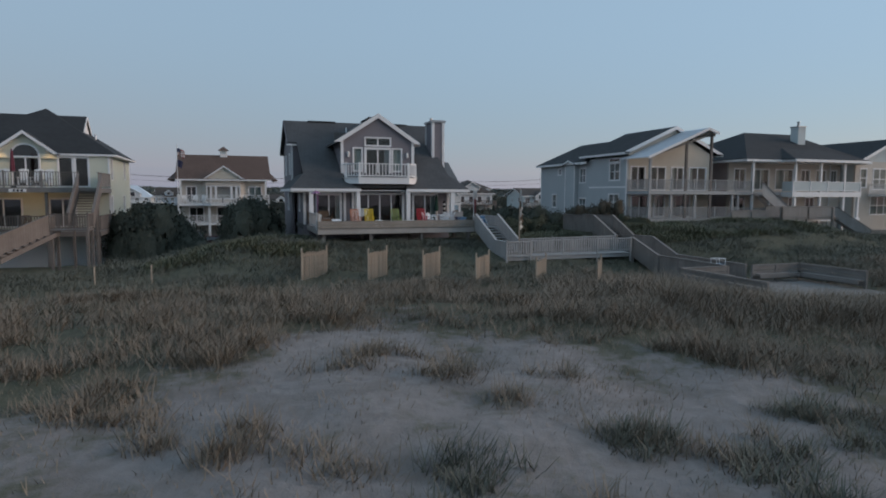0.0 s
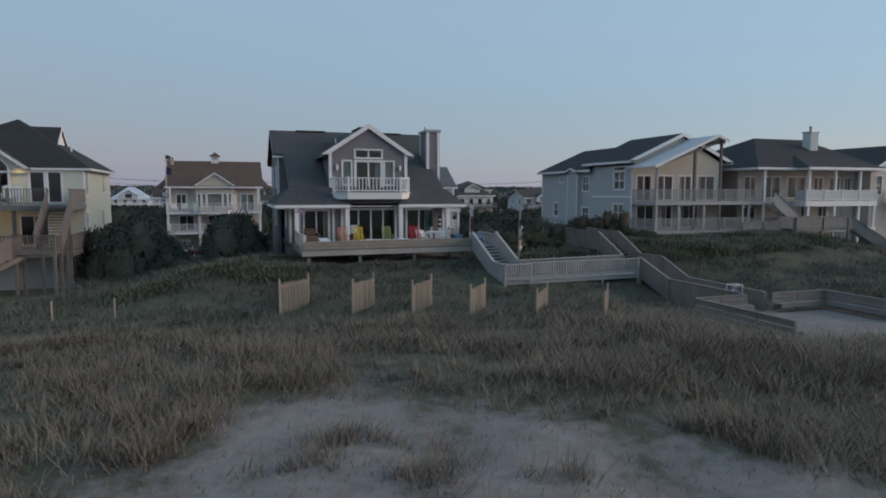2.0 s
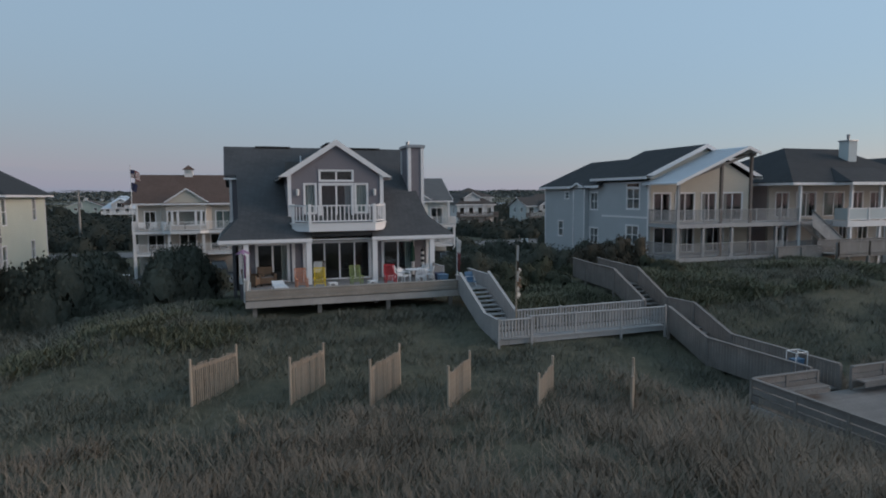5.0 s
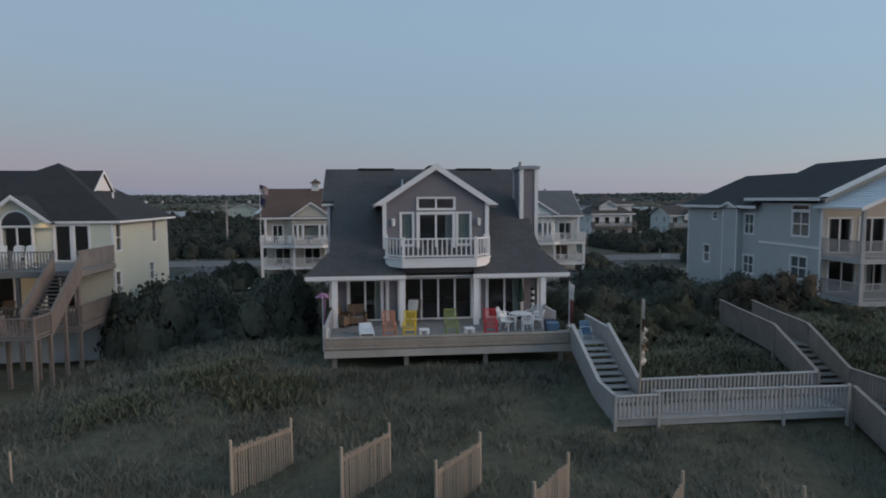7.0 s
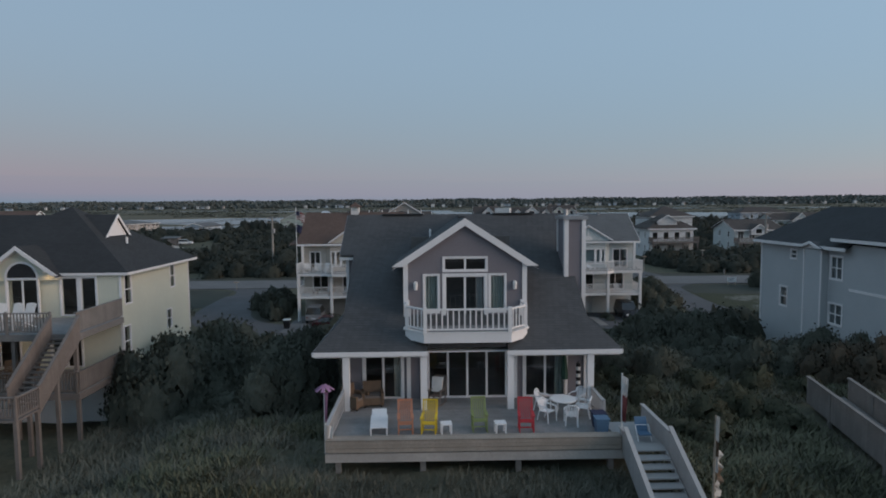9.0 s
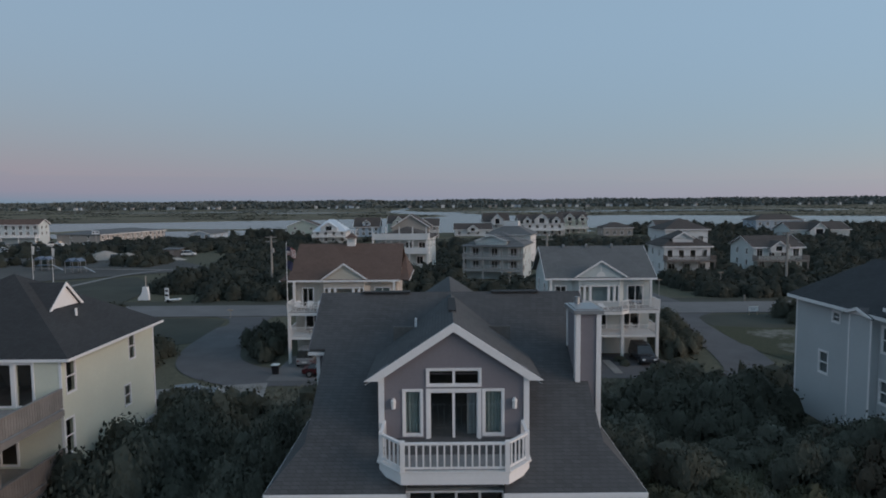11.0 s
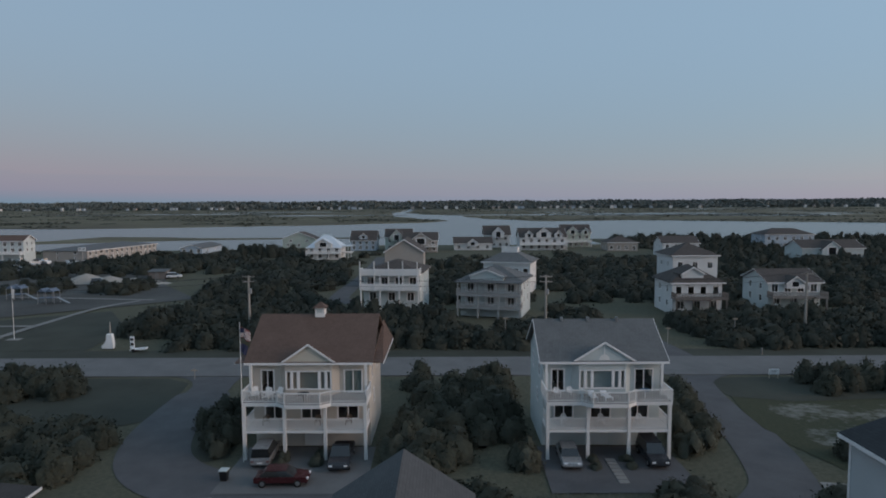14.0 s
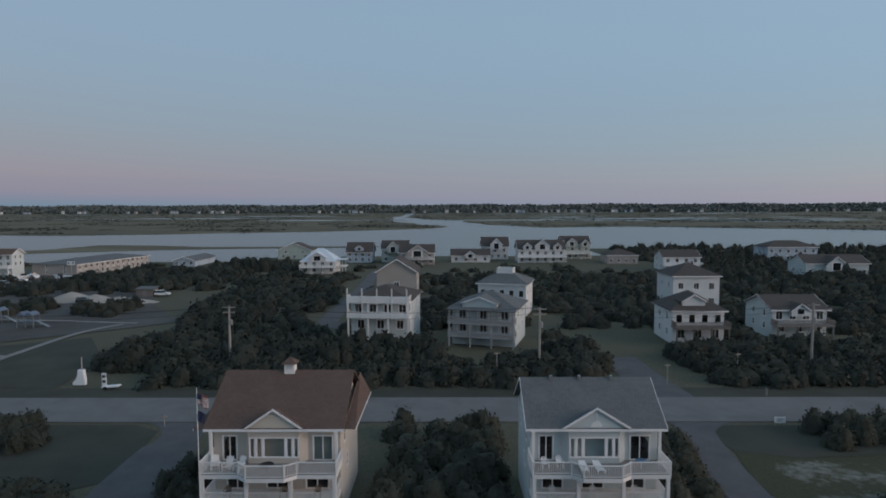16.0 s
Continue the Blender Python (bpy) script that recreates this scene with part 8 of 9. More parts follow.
    tufts("green_dune_grass", 3000, 7, 36, 0, 36, 0.5, 14, OATS_GREEN, lambda x, y: 0.7 if clear(x, y, 0.3) else 0.0, 0.25, "rough green grass between the houses", 0.02)


dune_grass()


# ---- deck furniture ----
def place(ob, x, y, z, turn=0.0):
    ob.matrix_basis = pose(x, y, z, 0, 0, turn)
    return ob


def tube(bm, pts, r, n=6):
    """One bent round bar through the points."""
    pts = [Vector(p) for p in pts]
    prev = None
    for i, p in enumerate(pts):
        d = (pts[min(i + 1, len(pts) - 1)] - pts[max(i - 1, 0)]).normalized()
        u = d.cross(Vector((0.31, 0.17, 0.93))).normalized()
        w = d.cross(u)
        ring = [bm.verts.new(p + (u * math.cos(k * math.tau / n) + w * math.sin(k * math.tau / n)) * r) for k in range(n)]
        if prev:
            for k in range(n):
                bm.faces.new((prev[k], prev[(k + 1) % n], ring[(k + 1) % n], ring[k]))
        else:
            bm.faces.new(ring[::-1])
        prev = ring
    bm.faces.new(prev)
    return bm


def rocking_chair(mat, label, z, x, y, turn):
    C = root("rocking_chair", label, "chair", (0, 0, 0), "rocking chairs on the deck")
    for s in (-1, 1):
        sx = s * 0.27
        pts = [(sx, -0.5 + k * 0.11, 0.03 + 0.055 * ((k - 4.5) / 4.5) ** 2) for k in range(10)]
        part("rocker", tube(B(), pts, 0.022), mat, C)
        part("front_leg", box(B(), sx - 0.025, sx + 0.025, -0.27, -0.22, 0.05, 0.66), mat, C)
        part("back_leg", hexa(B(), [(sx - 0.025, 0.2, 0.05), (sx + 0.025, 0.2, 0.05), (sx + 0.025, 0.25, 0.05), (sx - 0.025, 0.25, 0.05)], [(sx - 0.025, 0.48, 1.18), (sx + 0.025, 0.48, 1.18), (sx + 0.025, 0.52, 1.18), (sx - 0.025, 0.52, 1.18)]), mat, C)
        part("armrest", box(B(), sx - 0.05, sx + 0.05, -0.33, 0.33, 0.66, 0.69), mat, C)
    for k in range(6):
        part("seat_slat", box(B(), -0.27, 0.27, -0.26 + k * 0.085, -0.2 + k * 0.085, 0.41 - k * 0.008, 0.43 - k * 0.008), mat, C)
    for k in range(6):
        u = -0.2 + k * 0.08
        part("back_slat", hexa(B(), [(u - 0.018, 0.24, 0.42), (u + 0.018, 0.24, 0.42), (u + 0.018, 0.26, 0.42), (u - 0.018, 0.26, 0.42)], [(u - 0.018, 0.49, 1.14), (u + 0.018, 0.49, 1.14), (u + 0.018, 0.51, 1.14), (u - 0.018, 0.51, 1.14)]), mat, C)
    part("top_rail", box(B(), -0.29, 0.29, 0.48, 0.52, 1.14, 1.19), mat, C)
    part("stretcher", box(B(), -0.27, 0.27, -0.26, -0.23, 0.2, 0.24), mat, C)
    return place(C, x, y, z, turn)


rocking_chair(P_ORANGE, "orange painted wooden rocking chair on the deck", 3.04, -2.6, -4.35, 4)
rocking_chair(P_YELLOW, "bright yellow wooden rocking chair on the deck", 3.04, -1.68, -4.4, -6)
rocking_chair(P_GREEN, "lime green wooden rocking chair on the deck", 3.04, 0.3, -4.15, 2)
rocking_chair(P_RED, "red wooden rocking chair on the deck", 3.04, 2.12, -4.3, -3)
rocking_chair(WOOD_BROWN, "brown wooden rocking chair with pale cushion by the door", 3.04, -1.35, -1.0, -25)
tagged(part("cushion", hexa(B(), [(-1.6, -0.9, 3.6), (-1.15, -1.05, 3.6), (-1.12, -0.97, 3.6), (-1.57, -0.82, 3.6)], [(-1.55, -0.68, 4.2), (-1.08, -0.85, 4.2), (-1.04, -0.76, 4.2), (-1.5, -0.6, 4.2)]), FLAG_WHITE), "pale striped cushion on the brown rocking chair", "cushion")


def side_table(x, y):
    T = root("side_table", "small white plastic side table on the deck", "table", (0, 0, 0), "side tables")
    part("tabletop", box(B(), -0.22, 0.22, -0.22, 0.22, 0.4, 0.44), PLASTIC_W, T)
    for sx in (-0.18, 0.18):
        for sy in (-0.18, 0.18):
            part("leg", box(B(), sx - 0.03, sx + 0.03, sy - 0.03, sy + 0.03, 0, 0.4), PLASTIC_W, T)
    return place(T, x, y, 3.035, 5)


side_table(-1.02, -4.5)
side_table(1.08, -4.5)


def lounger(x, y, z, turn, label, mat):
    L = root("lounger", label, "lounger", (0, 0, 0), "sun loungers")
    for s in (-1, 1):
        part("side_rail", box(B(), s * 0.31 - 0.03, s * 0.31 + 0.03, -0.95, 0.55, 0.24, 0.32), mat, L)
        for yy in (-0.85, 0.45):
            part("leg", box(B(), s * 0.31 - 0.03, s * 0.31 + 0.03, yy - 0.04, yy + 0.04, 0, 0.24), mat, L)
    for k in range(9):
        part("slat", box(B(), -0.28, 0.28, -0.93 + k * 0.12, -0.83 + k * 0.12, 0.3, 0.33), mat, L)
    part("backrest", hexa(B(), [(-0.3, 0.17, 0.31), (0.3, 0.17, 0.31), (0.3, 0.2, 0.27), (-0.3, 0.2, 0.27)], [(-0.3, 0.9, 0.46), (0.3, 0.9, 0.46), (0.3, 0.93, 0.42), (-0.3, 0.93, 0.42)]), mat, L)
    return place(L, x, y, z, turn)


lounger(-3.68, -3.7, 3.035, 4, "white slatted plastic sun lounger on the deck", PLASTIC_W)


def plastic_chair(x, y, z, turn, label="white moulded plastic garden chair by the table", mat=None):
    mat = mat or PLASTIC_W
    C = root("garden_chair", label, "chair", (0, 0, 0), "chairs round the garden table")
    part("seat", hexa(B(), [(-0.24, -0.24, 0.41), (0.24, -0.24, 0.41), (0.21, 0.22, 0.38), (-0.21, 0.22, 0.38)], [(-0.25, -0.25, 0.44), (0.25, -0.25, 0.44), (0.22, 0.23, 0.41), (-0.22, 0.23, 0.41)]), mat, C)
    for k in range(5):
        u = -0.18 + k * 0.09
        part("back_slat", hexa(B(), [(u - 0.028, 0.2, 0.4), (u + 0.028, 0.2, 0.4), (u + 0.028, 0.225, 0.4), (u - 0.028, 0.225, 0.4)], [(u * 1.1 - 0.03, 0.3, 0.8), (u * 1.1 + 0.03, 0.3, 0.8), (u * 1.1 + 0.03, 0.325, 0.8), (u * 1.1 - 0.03, 0.325, 0.8)]), mat, C)
    part("back_rim", tube(B(), [(-0.25, 0.22, 0.62), (-0.24, 0.3, 0.78), (-0.12, 0.32, 0.86), (0.12, 0.32, 0.86), (0.24, 0.3, 0.78), (0.25, 0.22, 0.62)], 0.025), mat, C)
    for s in (-1, 1):
        part("armrest", tube(B(), [(s * 0.27, -0.24, 0.6), (s * 0.29, 0.0, 0.63), (s * 0.25, 0.22, 0.62)], 0.03), mat, C)
        part("front_leg", rod(B(), (s * 0.27, -0.28, 0), (s * 0.27, -0.24, 0.6), 0.028), mat, C)
        part("back_leg", rod(B(), (s * 0.24, 0.32, 0), (s * 0.22, 0.22, 0.42), 0.028), mat, C)
    return place(C, x, y, z, turn)


for x, y, tn in ((3.15, -3.2, 40), (4.05, -3.65, 170), (4.75, -2.8, -115), (4.75, -1.7, -50), (3.2, -1.9, 60)):
    plastic_chair(x, y, 3.035, tn)
T = root("garden_table", "round white metal garden table on the deck", "table", (3.95, -2.6, 3.03))
part("tabletop", rod(B(), (3.95, -2.6, 3.71), (3.95, -2.6, 3.75), 0.54, 0.54, 28), PLASTIC_W, T)
for k in range(4):
    a = k * math.tau / 4 + 0.6
    part("leg", tube(B(), [(3.95 + 0.45 * math.cos(a), -2.6 + 0.45 * math.sin(a), 3.035), (3.95 + 0.3 * math.cos(a), -2.6 + 0.3 * math.sin(a), 3.4), (3.95 + 0.42 * math.cos(a), -2.6 + 0.42 * math.sin(a), 3.71)], 0.02), PLASTIC_W, T)


def closed_umbrella(x, y, z, top, mat, label):
    U = root("umbrella", label, "umbrella", (x, y, z))
    part("pole", rod(B(), (x, y, z), (x, y, top), 0.02), WOOD_PALE, U)
    part("base", rod(B(), (x, y, z), (x, y, z + 0.1), 0.22, 0.16, 14), BLACK, U)
    bm = B()
    n, rings = 12, [(0.02, 1.0), (0.06, 0.93), (0.1, 0.7), (0.13, 0.5), (0.11, 0.42)]
    loops = [[bm.verts.new((x + r * (1 + 0.3 * (k % 2)) * math.cos(k * math.tau / n), y + r * (1 + 0.3 * (k % 2)) * math.sin(k * math.tau / n), z + (top - z) * f)) for k in range(n)] for r, f in rings]
    for a, b in zip(loops, loops[1:]):
        for k in range(n):
            bm.faces.new((a[k], a[(k + 1) % n], b[(k + 1) % n], b[k]))
    part("canopy", bm, mat, U)
    return U


closed_umbrella(4.45, -0.5, 3.03, 5.25, GREEN_CLOTH, "closed dark green parasol by the door")
S = root("wind_spinner", "black and white banded windsock hanging by the door", "windsock", (5.05, -0.6, 3.03))
for k in range(7):
    part("band", rod(B(), (5.05, -0.6, 3.6 + 0.16 * k), (5.05, -0.6, 3.75 + 0.16 * k), 0.1, 0.1, 10), FLAG_WHITE if k % 2 else BLACK, S)
part("pole", rod(B(), (5.05, -0.6, 3.03), (5.05, -0.6, 4.8), 0.02), BLACK, S)


def wicker_chair(x, y, turn):
    C = root("wicker_chair", "brown wicker armchair by the sliding door", "chair", (0, 0, 0))
    part("seat", box(B(), -0.35, 0.35, -0.35, 0.35, 0.12, 0.42), BROWN_CLOTH, C)
    part("backrest", hexa(B(), [(-0.4, 0.3, 0.1), (0.4, 0.3, 0.1), (0.4, 0.42, 0.1), (-0.4, 0.42, 0.1)], [(-0.42, 0.42, 0.98), (0.42, 0.42, 0.98), (0.42, 0.52, 0.98), (-0.42, 0.52, 0.98)]), BROWN_CLOTH, C)
    for s in (-1, 1):
        part("armrest", box(B(), s * 0.42 - 0.06, s * 0.42 + 0.06, -0.38, 0.38, 0.1, 0.64), BROWN_CLOTH, C)
        for yy in (-0.3, 0.34):
            part("leg", box(B(), s * 0.36 - 0.03, s * 0.36 + 0.03, yy - 0.03, yy + 0.03, 0, 0.12), BLACK, C)
    part("cushion", box(B(), -0.33, 0.33, -0.33, 0.29, 0.42, 0.5), WOOD_BROWN, C)
    return place(C, x, y, 3.035, turn)


wicker_chair(-4.2, -1.0, 8)
wicker_chair(-4.9, -1.3, 60)
for x, y, mat, lab in ((5.0, -4.6, P_BLUE, "blue plastic storage tub on the deck"), (5.05, -4.0, FLAG_BLUE, "navy folded canvas chair on the deck")):
    Cc = root("storage_tub", lab, "tub", (x, y, 3.03))
    part("tub", hexa(B(), [(x - 0.2, y - 0.2, 3.035), (x + 0.2, y - 0.2, 3.035), (x + 0.2, y + 0.2, 3.035), (x - 0.2, y + 0.2, 3.035)], [(x - 0.25, y - 0.25, 3.6), (x + 0.25, y - 0.25, 3.6), (x + 0.25, y + 0.25, 3.6), (x - 0.25, y + 0.25, 3.6)]), mat, Cc)
    part("rim", box(B(), x - 0.27, x + 0.27, y - 0.27, y + 0.27, 3.6, 3.64), mat, Cc)
K = root("beach_chair", "pale blue folding beach chair at the head of the stairs", "chair", (6.4, -5.3, 3.0))
part("frame", tube(B(), [(6.15, -5.5, 3.01), (6.15, -5.1, 3.5), (6.65, -5.1, 3.5), (6.65, -5.5, 3.01)], 0.02), PLASTIC_W, K)
part("seat", box(B(), 6.17, 6.63, -5.55, -5.1, 3.25, 3.28), P_BLUE, K)
part("backrest", hexa(B(), [(6.17, -5.1, 3.25), (6.63, -5.1, 3.25), (6.63, -5.07, 3.25), (6.17, -5.07, 3.25)], [(6.17, -4.9, 3.75), (6.63, -4.9, 3.75), (6.63, -4.87, 3.75), (6.17, -4.87, 3.75)]), P_BLUE, K)


# ---- flags and windsocks ----
def drape(parent, name, x, y, z_top, length, width, mat, folds=5, seed=1):
    """A limp cloth hanging from its upper corner."""
    bm = B()
    n, m = 10, 10
    rows = []
    for j in range(m + 1):
        row = []
        for i in range(n + 1):
            u, v = i / n, j / m
            sw = width * u * (0.75 - 0.25 * v)
            row.append(bm.verts.new((x + sw, y + 0.06 * math.sin(folds * u * 3.1 + v * 2 + seed) * (0.3 + v), z_top - length * v - 0.35 * width * u * u)))
        rows.append(row)
    for a, b in zip(rows, rows[1:]):
        for k in range(n):
            bm.faces.new((a[k], a[k + 1], b[k + 1], b[k]))
    return part(name, bm, mat, parent, smooth=True)


def striped_flag(parent, x, y, z_top, w, h):
    for k in range(13):
        drape(parent, "stripe", x, y, z_top - h * k / 13, h / 13, w, FLAG_RED if k % 2 == 0 else FLAG_WHITE, 3, 2)
    bm = B()
    bm.faces.new([bm.verts.new(p) for p in ((x, y - 0.07, z_top), (x + w * 0.4 * 0.75, y - 0.09, z_top - 0.05), (x + w * 0.4 * 0.7, y - 0.09, z_top - 0.05 - h * 0.5), (x, y - 0.07, z_top - h * 0.5))])
    part("canton", bm, FLAG_BLUE, parent)


F = root("deck_windsock", "pink palm-shaped windsock on a pole at the deck corner", "windsock", (-5.45, -5.85, 3.0))
part("pole", rod(B(), (-5.45, -5.85, 2.9), (-5.45, -5.85, 5.45), 0.035), FLAG_WHITE, F)
for k in range(8):
    a = k * math.tau / 8
    part("frond", hexa(B(), [(-5.45, -5.85, 5.4), (-5.45 + 0.1 * math.cos(a + 0.8), -5.85 + 0.1 * math.sin(a + 0.8), 5.38), (-5.45 + 0.36 * math.cos(a + 0.2), -5.85 + 0.36 * math.sin(a + 0.2), 5.26), (-5.45 + 0.36 * math.cos(a - 0.2), -5.85 + 0.36 * math.sin(a - 0.2), 5.26)], [(-5.45, -5.85, 5.46), (-5.45 + 0.1 * math.cos(a + 0.8), -5.85 + 0.1 * math.sin(a + 0.8), 5.44), (-5.45 + 0.36 * math.cos(a + 0.2), -5.85 + 0.36 * math.sin(a + 0.2), 5.26), (-5.45 + 0.36 * math.cos(a - 0.2), -5.85 + 0.36 * math.sin(a - 0.2), 5.26)]), P_PURPLE, F)
drape(F, "streamer", -5.43, -5.9, 5.2, 1.1, 0.16, P_PURPLE, 4, 3)
drape(F, "cloth", -5.4, -5.95, 4.0, 1.0, 0.35, FLAG_WHITE, 4, 5)

F = root("deck_flag", "furled red, white and blue flag on a pole at the stairs", "flag", (5.36, -5.95, 3.0))
part("pole", rod(B(), (5.36, -5.95, 2.9), (5.36, -5.95, 5.75), 0.03), FLAG_WHITE, F)
drape(F, "flag_cloth", 5.36, -5.98, 5.65, 0.7, 0.3, FLAG_WHITE, 5, 7)
drape(F, "flag_cloth", 5.36, -5.98, 5.0, 1.0, 0.25, FLAG_RED, 5, 8)
F = root("walkway_windsock", "tattered pale windsock on a thin pole by the boardwalk", "windsock", (6.9, -9.95, 2.3))
part("pole", rod(B(), (6.9, -10.0, 1.4), (6.9, -10.0, 5.6), 0.025), WOOD_PALE, F)
for k in range(3):
    drape(F, "streamer", 6.9 + 0.02 * k, -10.05 + 0.04 * k, 5.6 - 0.5 * k, 0.75, 0.13, FLAG_WHITE if k != 1 else BROWN_CLOTH, 6, 11 + k)


# ---- chairs and parasol on the yellow house ----
def adirondack(x, y, z, turn, label, mat):
    C = root("adirondack_chair", label, "chair", (0, 0, 0), "white wooden chairs")
    for k in range(6):
        u = -0.25 + k * 0.1
        part("back_slat", hexa(B(), [(u - 0.042, 0.2, 0.25), (u + 0.042, 0.2, 0.25), (u + 0.042, 0.225, 0.25), (u - 0.042, 0.225, 0.25)], [(u * 1.15 - 0.045, 0.55, 1.05 - 0.6 * u * u), (u * 1.15 + 0.045, 0.55, 1.05 - 0.6 * u * u), (u * 1.15 + 0.045, 0.575, 1.05 - 0.6 * u * u), (u * 1.15 - 0.045, 0.575, 1.05 - 0.6 * u * u)]), mat, C)
    for k in range(5):
        part("seat_slat", box(B(), -0.28, 0.28, -0.35 + k * 0.11, -0.26 + k * 0.11, 0.38 - 0.025 * k, 0.4 - 0.025 * k), mat, C)
    for s in (-1, 1):
        part("armrest", box(B(), s * 0.36 - 0.07, s * 0.36 + 0.07, -0.42, 0.35, 0.54, 0.57), mat, C)
        part("front_leg", box(B(), s * 0.32 - 0.03, s * 0.32 + 0.03, -0.38, -0.3, 0, 0.54), mat, C)
        part("back_leg", hexa(B(), [(s * 0.3 - 0.02, 0.5, 0), (s * 0.3 + 0.02, 0.5, 0), (s * 0.3 + 0.02, 0.6, 0), (s * 0.3 - 0.02, 0.6, 0)], [(s * 0.3 - 0.02, -0.38, 0.3), (s * 0.3 + 0.02, -0.38, 0.3), (s * 0.3 + 0.02, -0.3, 0.38), (s * 0.3 - 0.02, -0.3, 0.38)]), mat, C)
    return place(C, x, y, z, turn)


for x in (-22.7, -23.3, -24.1, -25.4, -25.9, -27.6):
    tall = adirondack(x, 4.1, 5.63, random.uniform(-14, 14), "tall white slatted high-back chair on the upper deck", WHITE)
    tall.scale = (0.88, 0.95, 1.24)
closed_umbrella(-24.9, 4.8, 5.62, 8.3, MAROON, "closed maroon parasol on the upper deck")
for x in (-23.2, -24.4, -27.5):
    adirondack(x, 5.0, 2.61, random.uniform(-10, 10), "dark brown wooden chair on the lower deck", BROWN_CLOTH)
for x, y, tn in ((-16.4, 44.6, 20), (-15.2, 44.3, -10), (-14.2, 44.4, -25)):
    adirondack(x, y, 3.96, tn, "white wooden chair on the stilt house deck", WHITE)
for x, y in ((12.6, 44.8), (13.9, 45.0)):
    plastic_chair(x, y, 3.96, 10, "pale plastic chair on the stilt house deck")
lounger(15.9, 44.4, 3.96, 0, "white plastic lounger on the stilt house deck", PLASTIC_W)
lounger(17.2, 44.4, 3.96, 5, "white plastic lounger on the stilt house deck", PLASTIC_W)
for x in (13.3, 16.9, 20.6):
    plastic_chair(x, 45.0, 1.26, 0, "white plastic chair on the lower deck")
for x in (-15.5, -10.5, -7.5):
    plastic_chair(x, 45.0, 1.26, 0, "brown chair on the lower deck", BROWN_CLOTH)
G = root("patio_table", "pale blue patio table with chairs on the deck", "table", (21.0, 44.6, 3.96))
part("tabletop", rod(B(), (21.0, 44.6, 4.66), (21.0, 44.6, 4.7), 0.5, 0.5, 18), P_BLUE, G)
part("pedestal", rod(B(), (21.0, 44.6, 3.96), (21.0, 44.6, 4.66), 0.06, 0.05), PLASTIC_W, G)
G = root("deck_table", "dark patio table with chairs on the stilt house deck", "table", (-11.6, 43.8, 3.96))
part("tabletop", rod(B(), (-11.6, 43.8, 4.66), (-11.6, 43.8, 4.7), 0.6, 0.6, 18), BLACK, G)
part("pedestal", rod(B(), (-11.6, 43.8, 3.96), (-11.6, 43.8, 4.66), 0.07, 0.05), BLACK, G)

F = root("flagpole", "thin white flagpole with striped flag beside the stilt house", "flagpole", (-17.15, 43.2, -1.6))
part("pole", rod(B(), (-17.15, 43.0, -1.7), (-17.15, 43.0, 11.6), 0.05, 0.03), WHITE, F)
part("ball", rod(B(), (-17.15, 43.0, 11.6), (-17.15, 43.0, 11.72), 0.06, 0.04), ZINC, F)
striped_flag(F, -17.1, 43.0, 11.2, 1.3, 0.9)
drape(F, "lower_flag", -17.1, 43.0, 9.7, 0.9, 0.9, FLAG_BLUE, 3, 4)


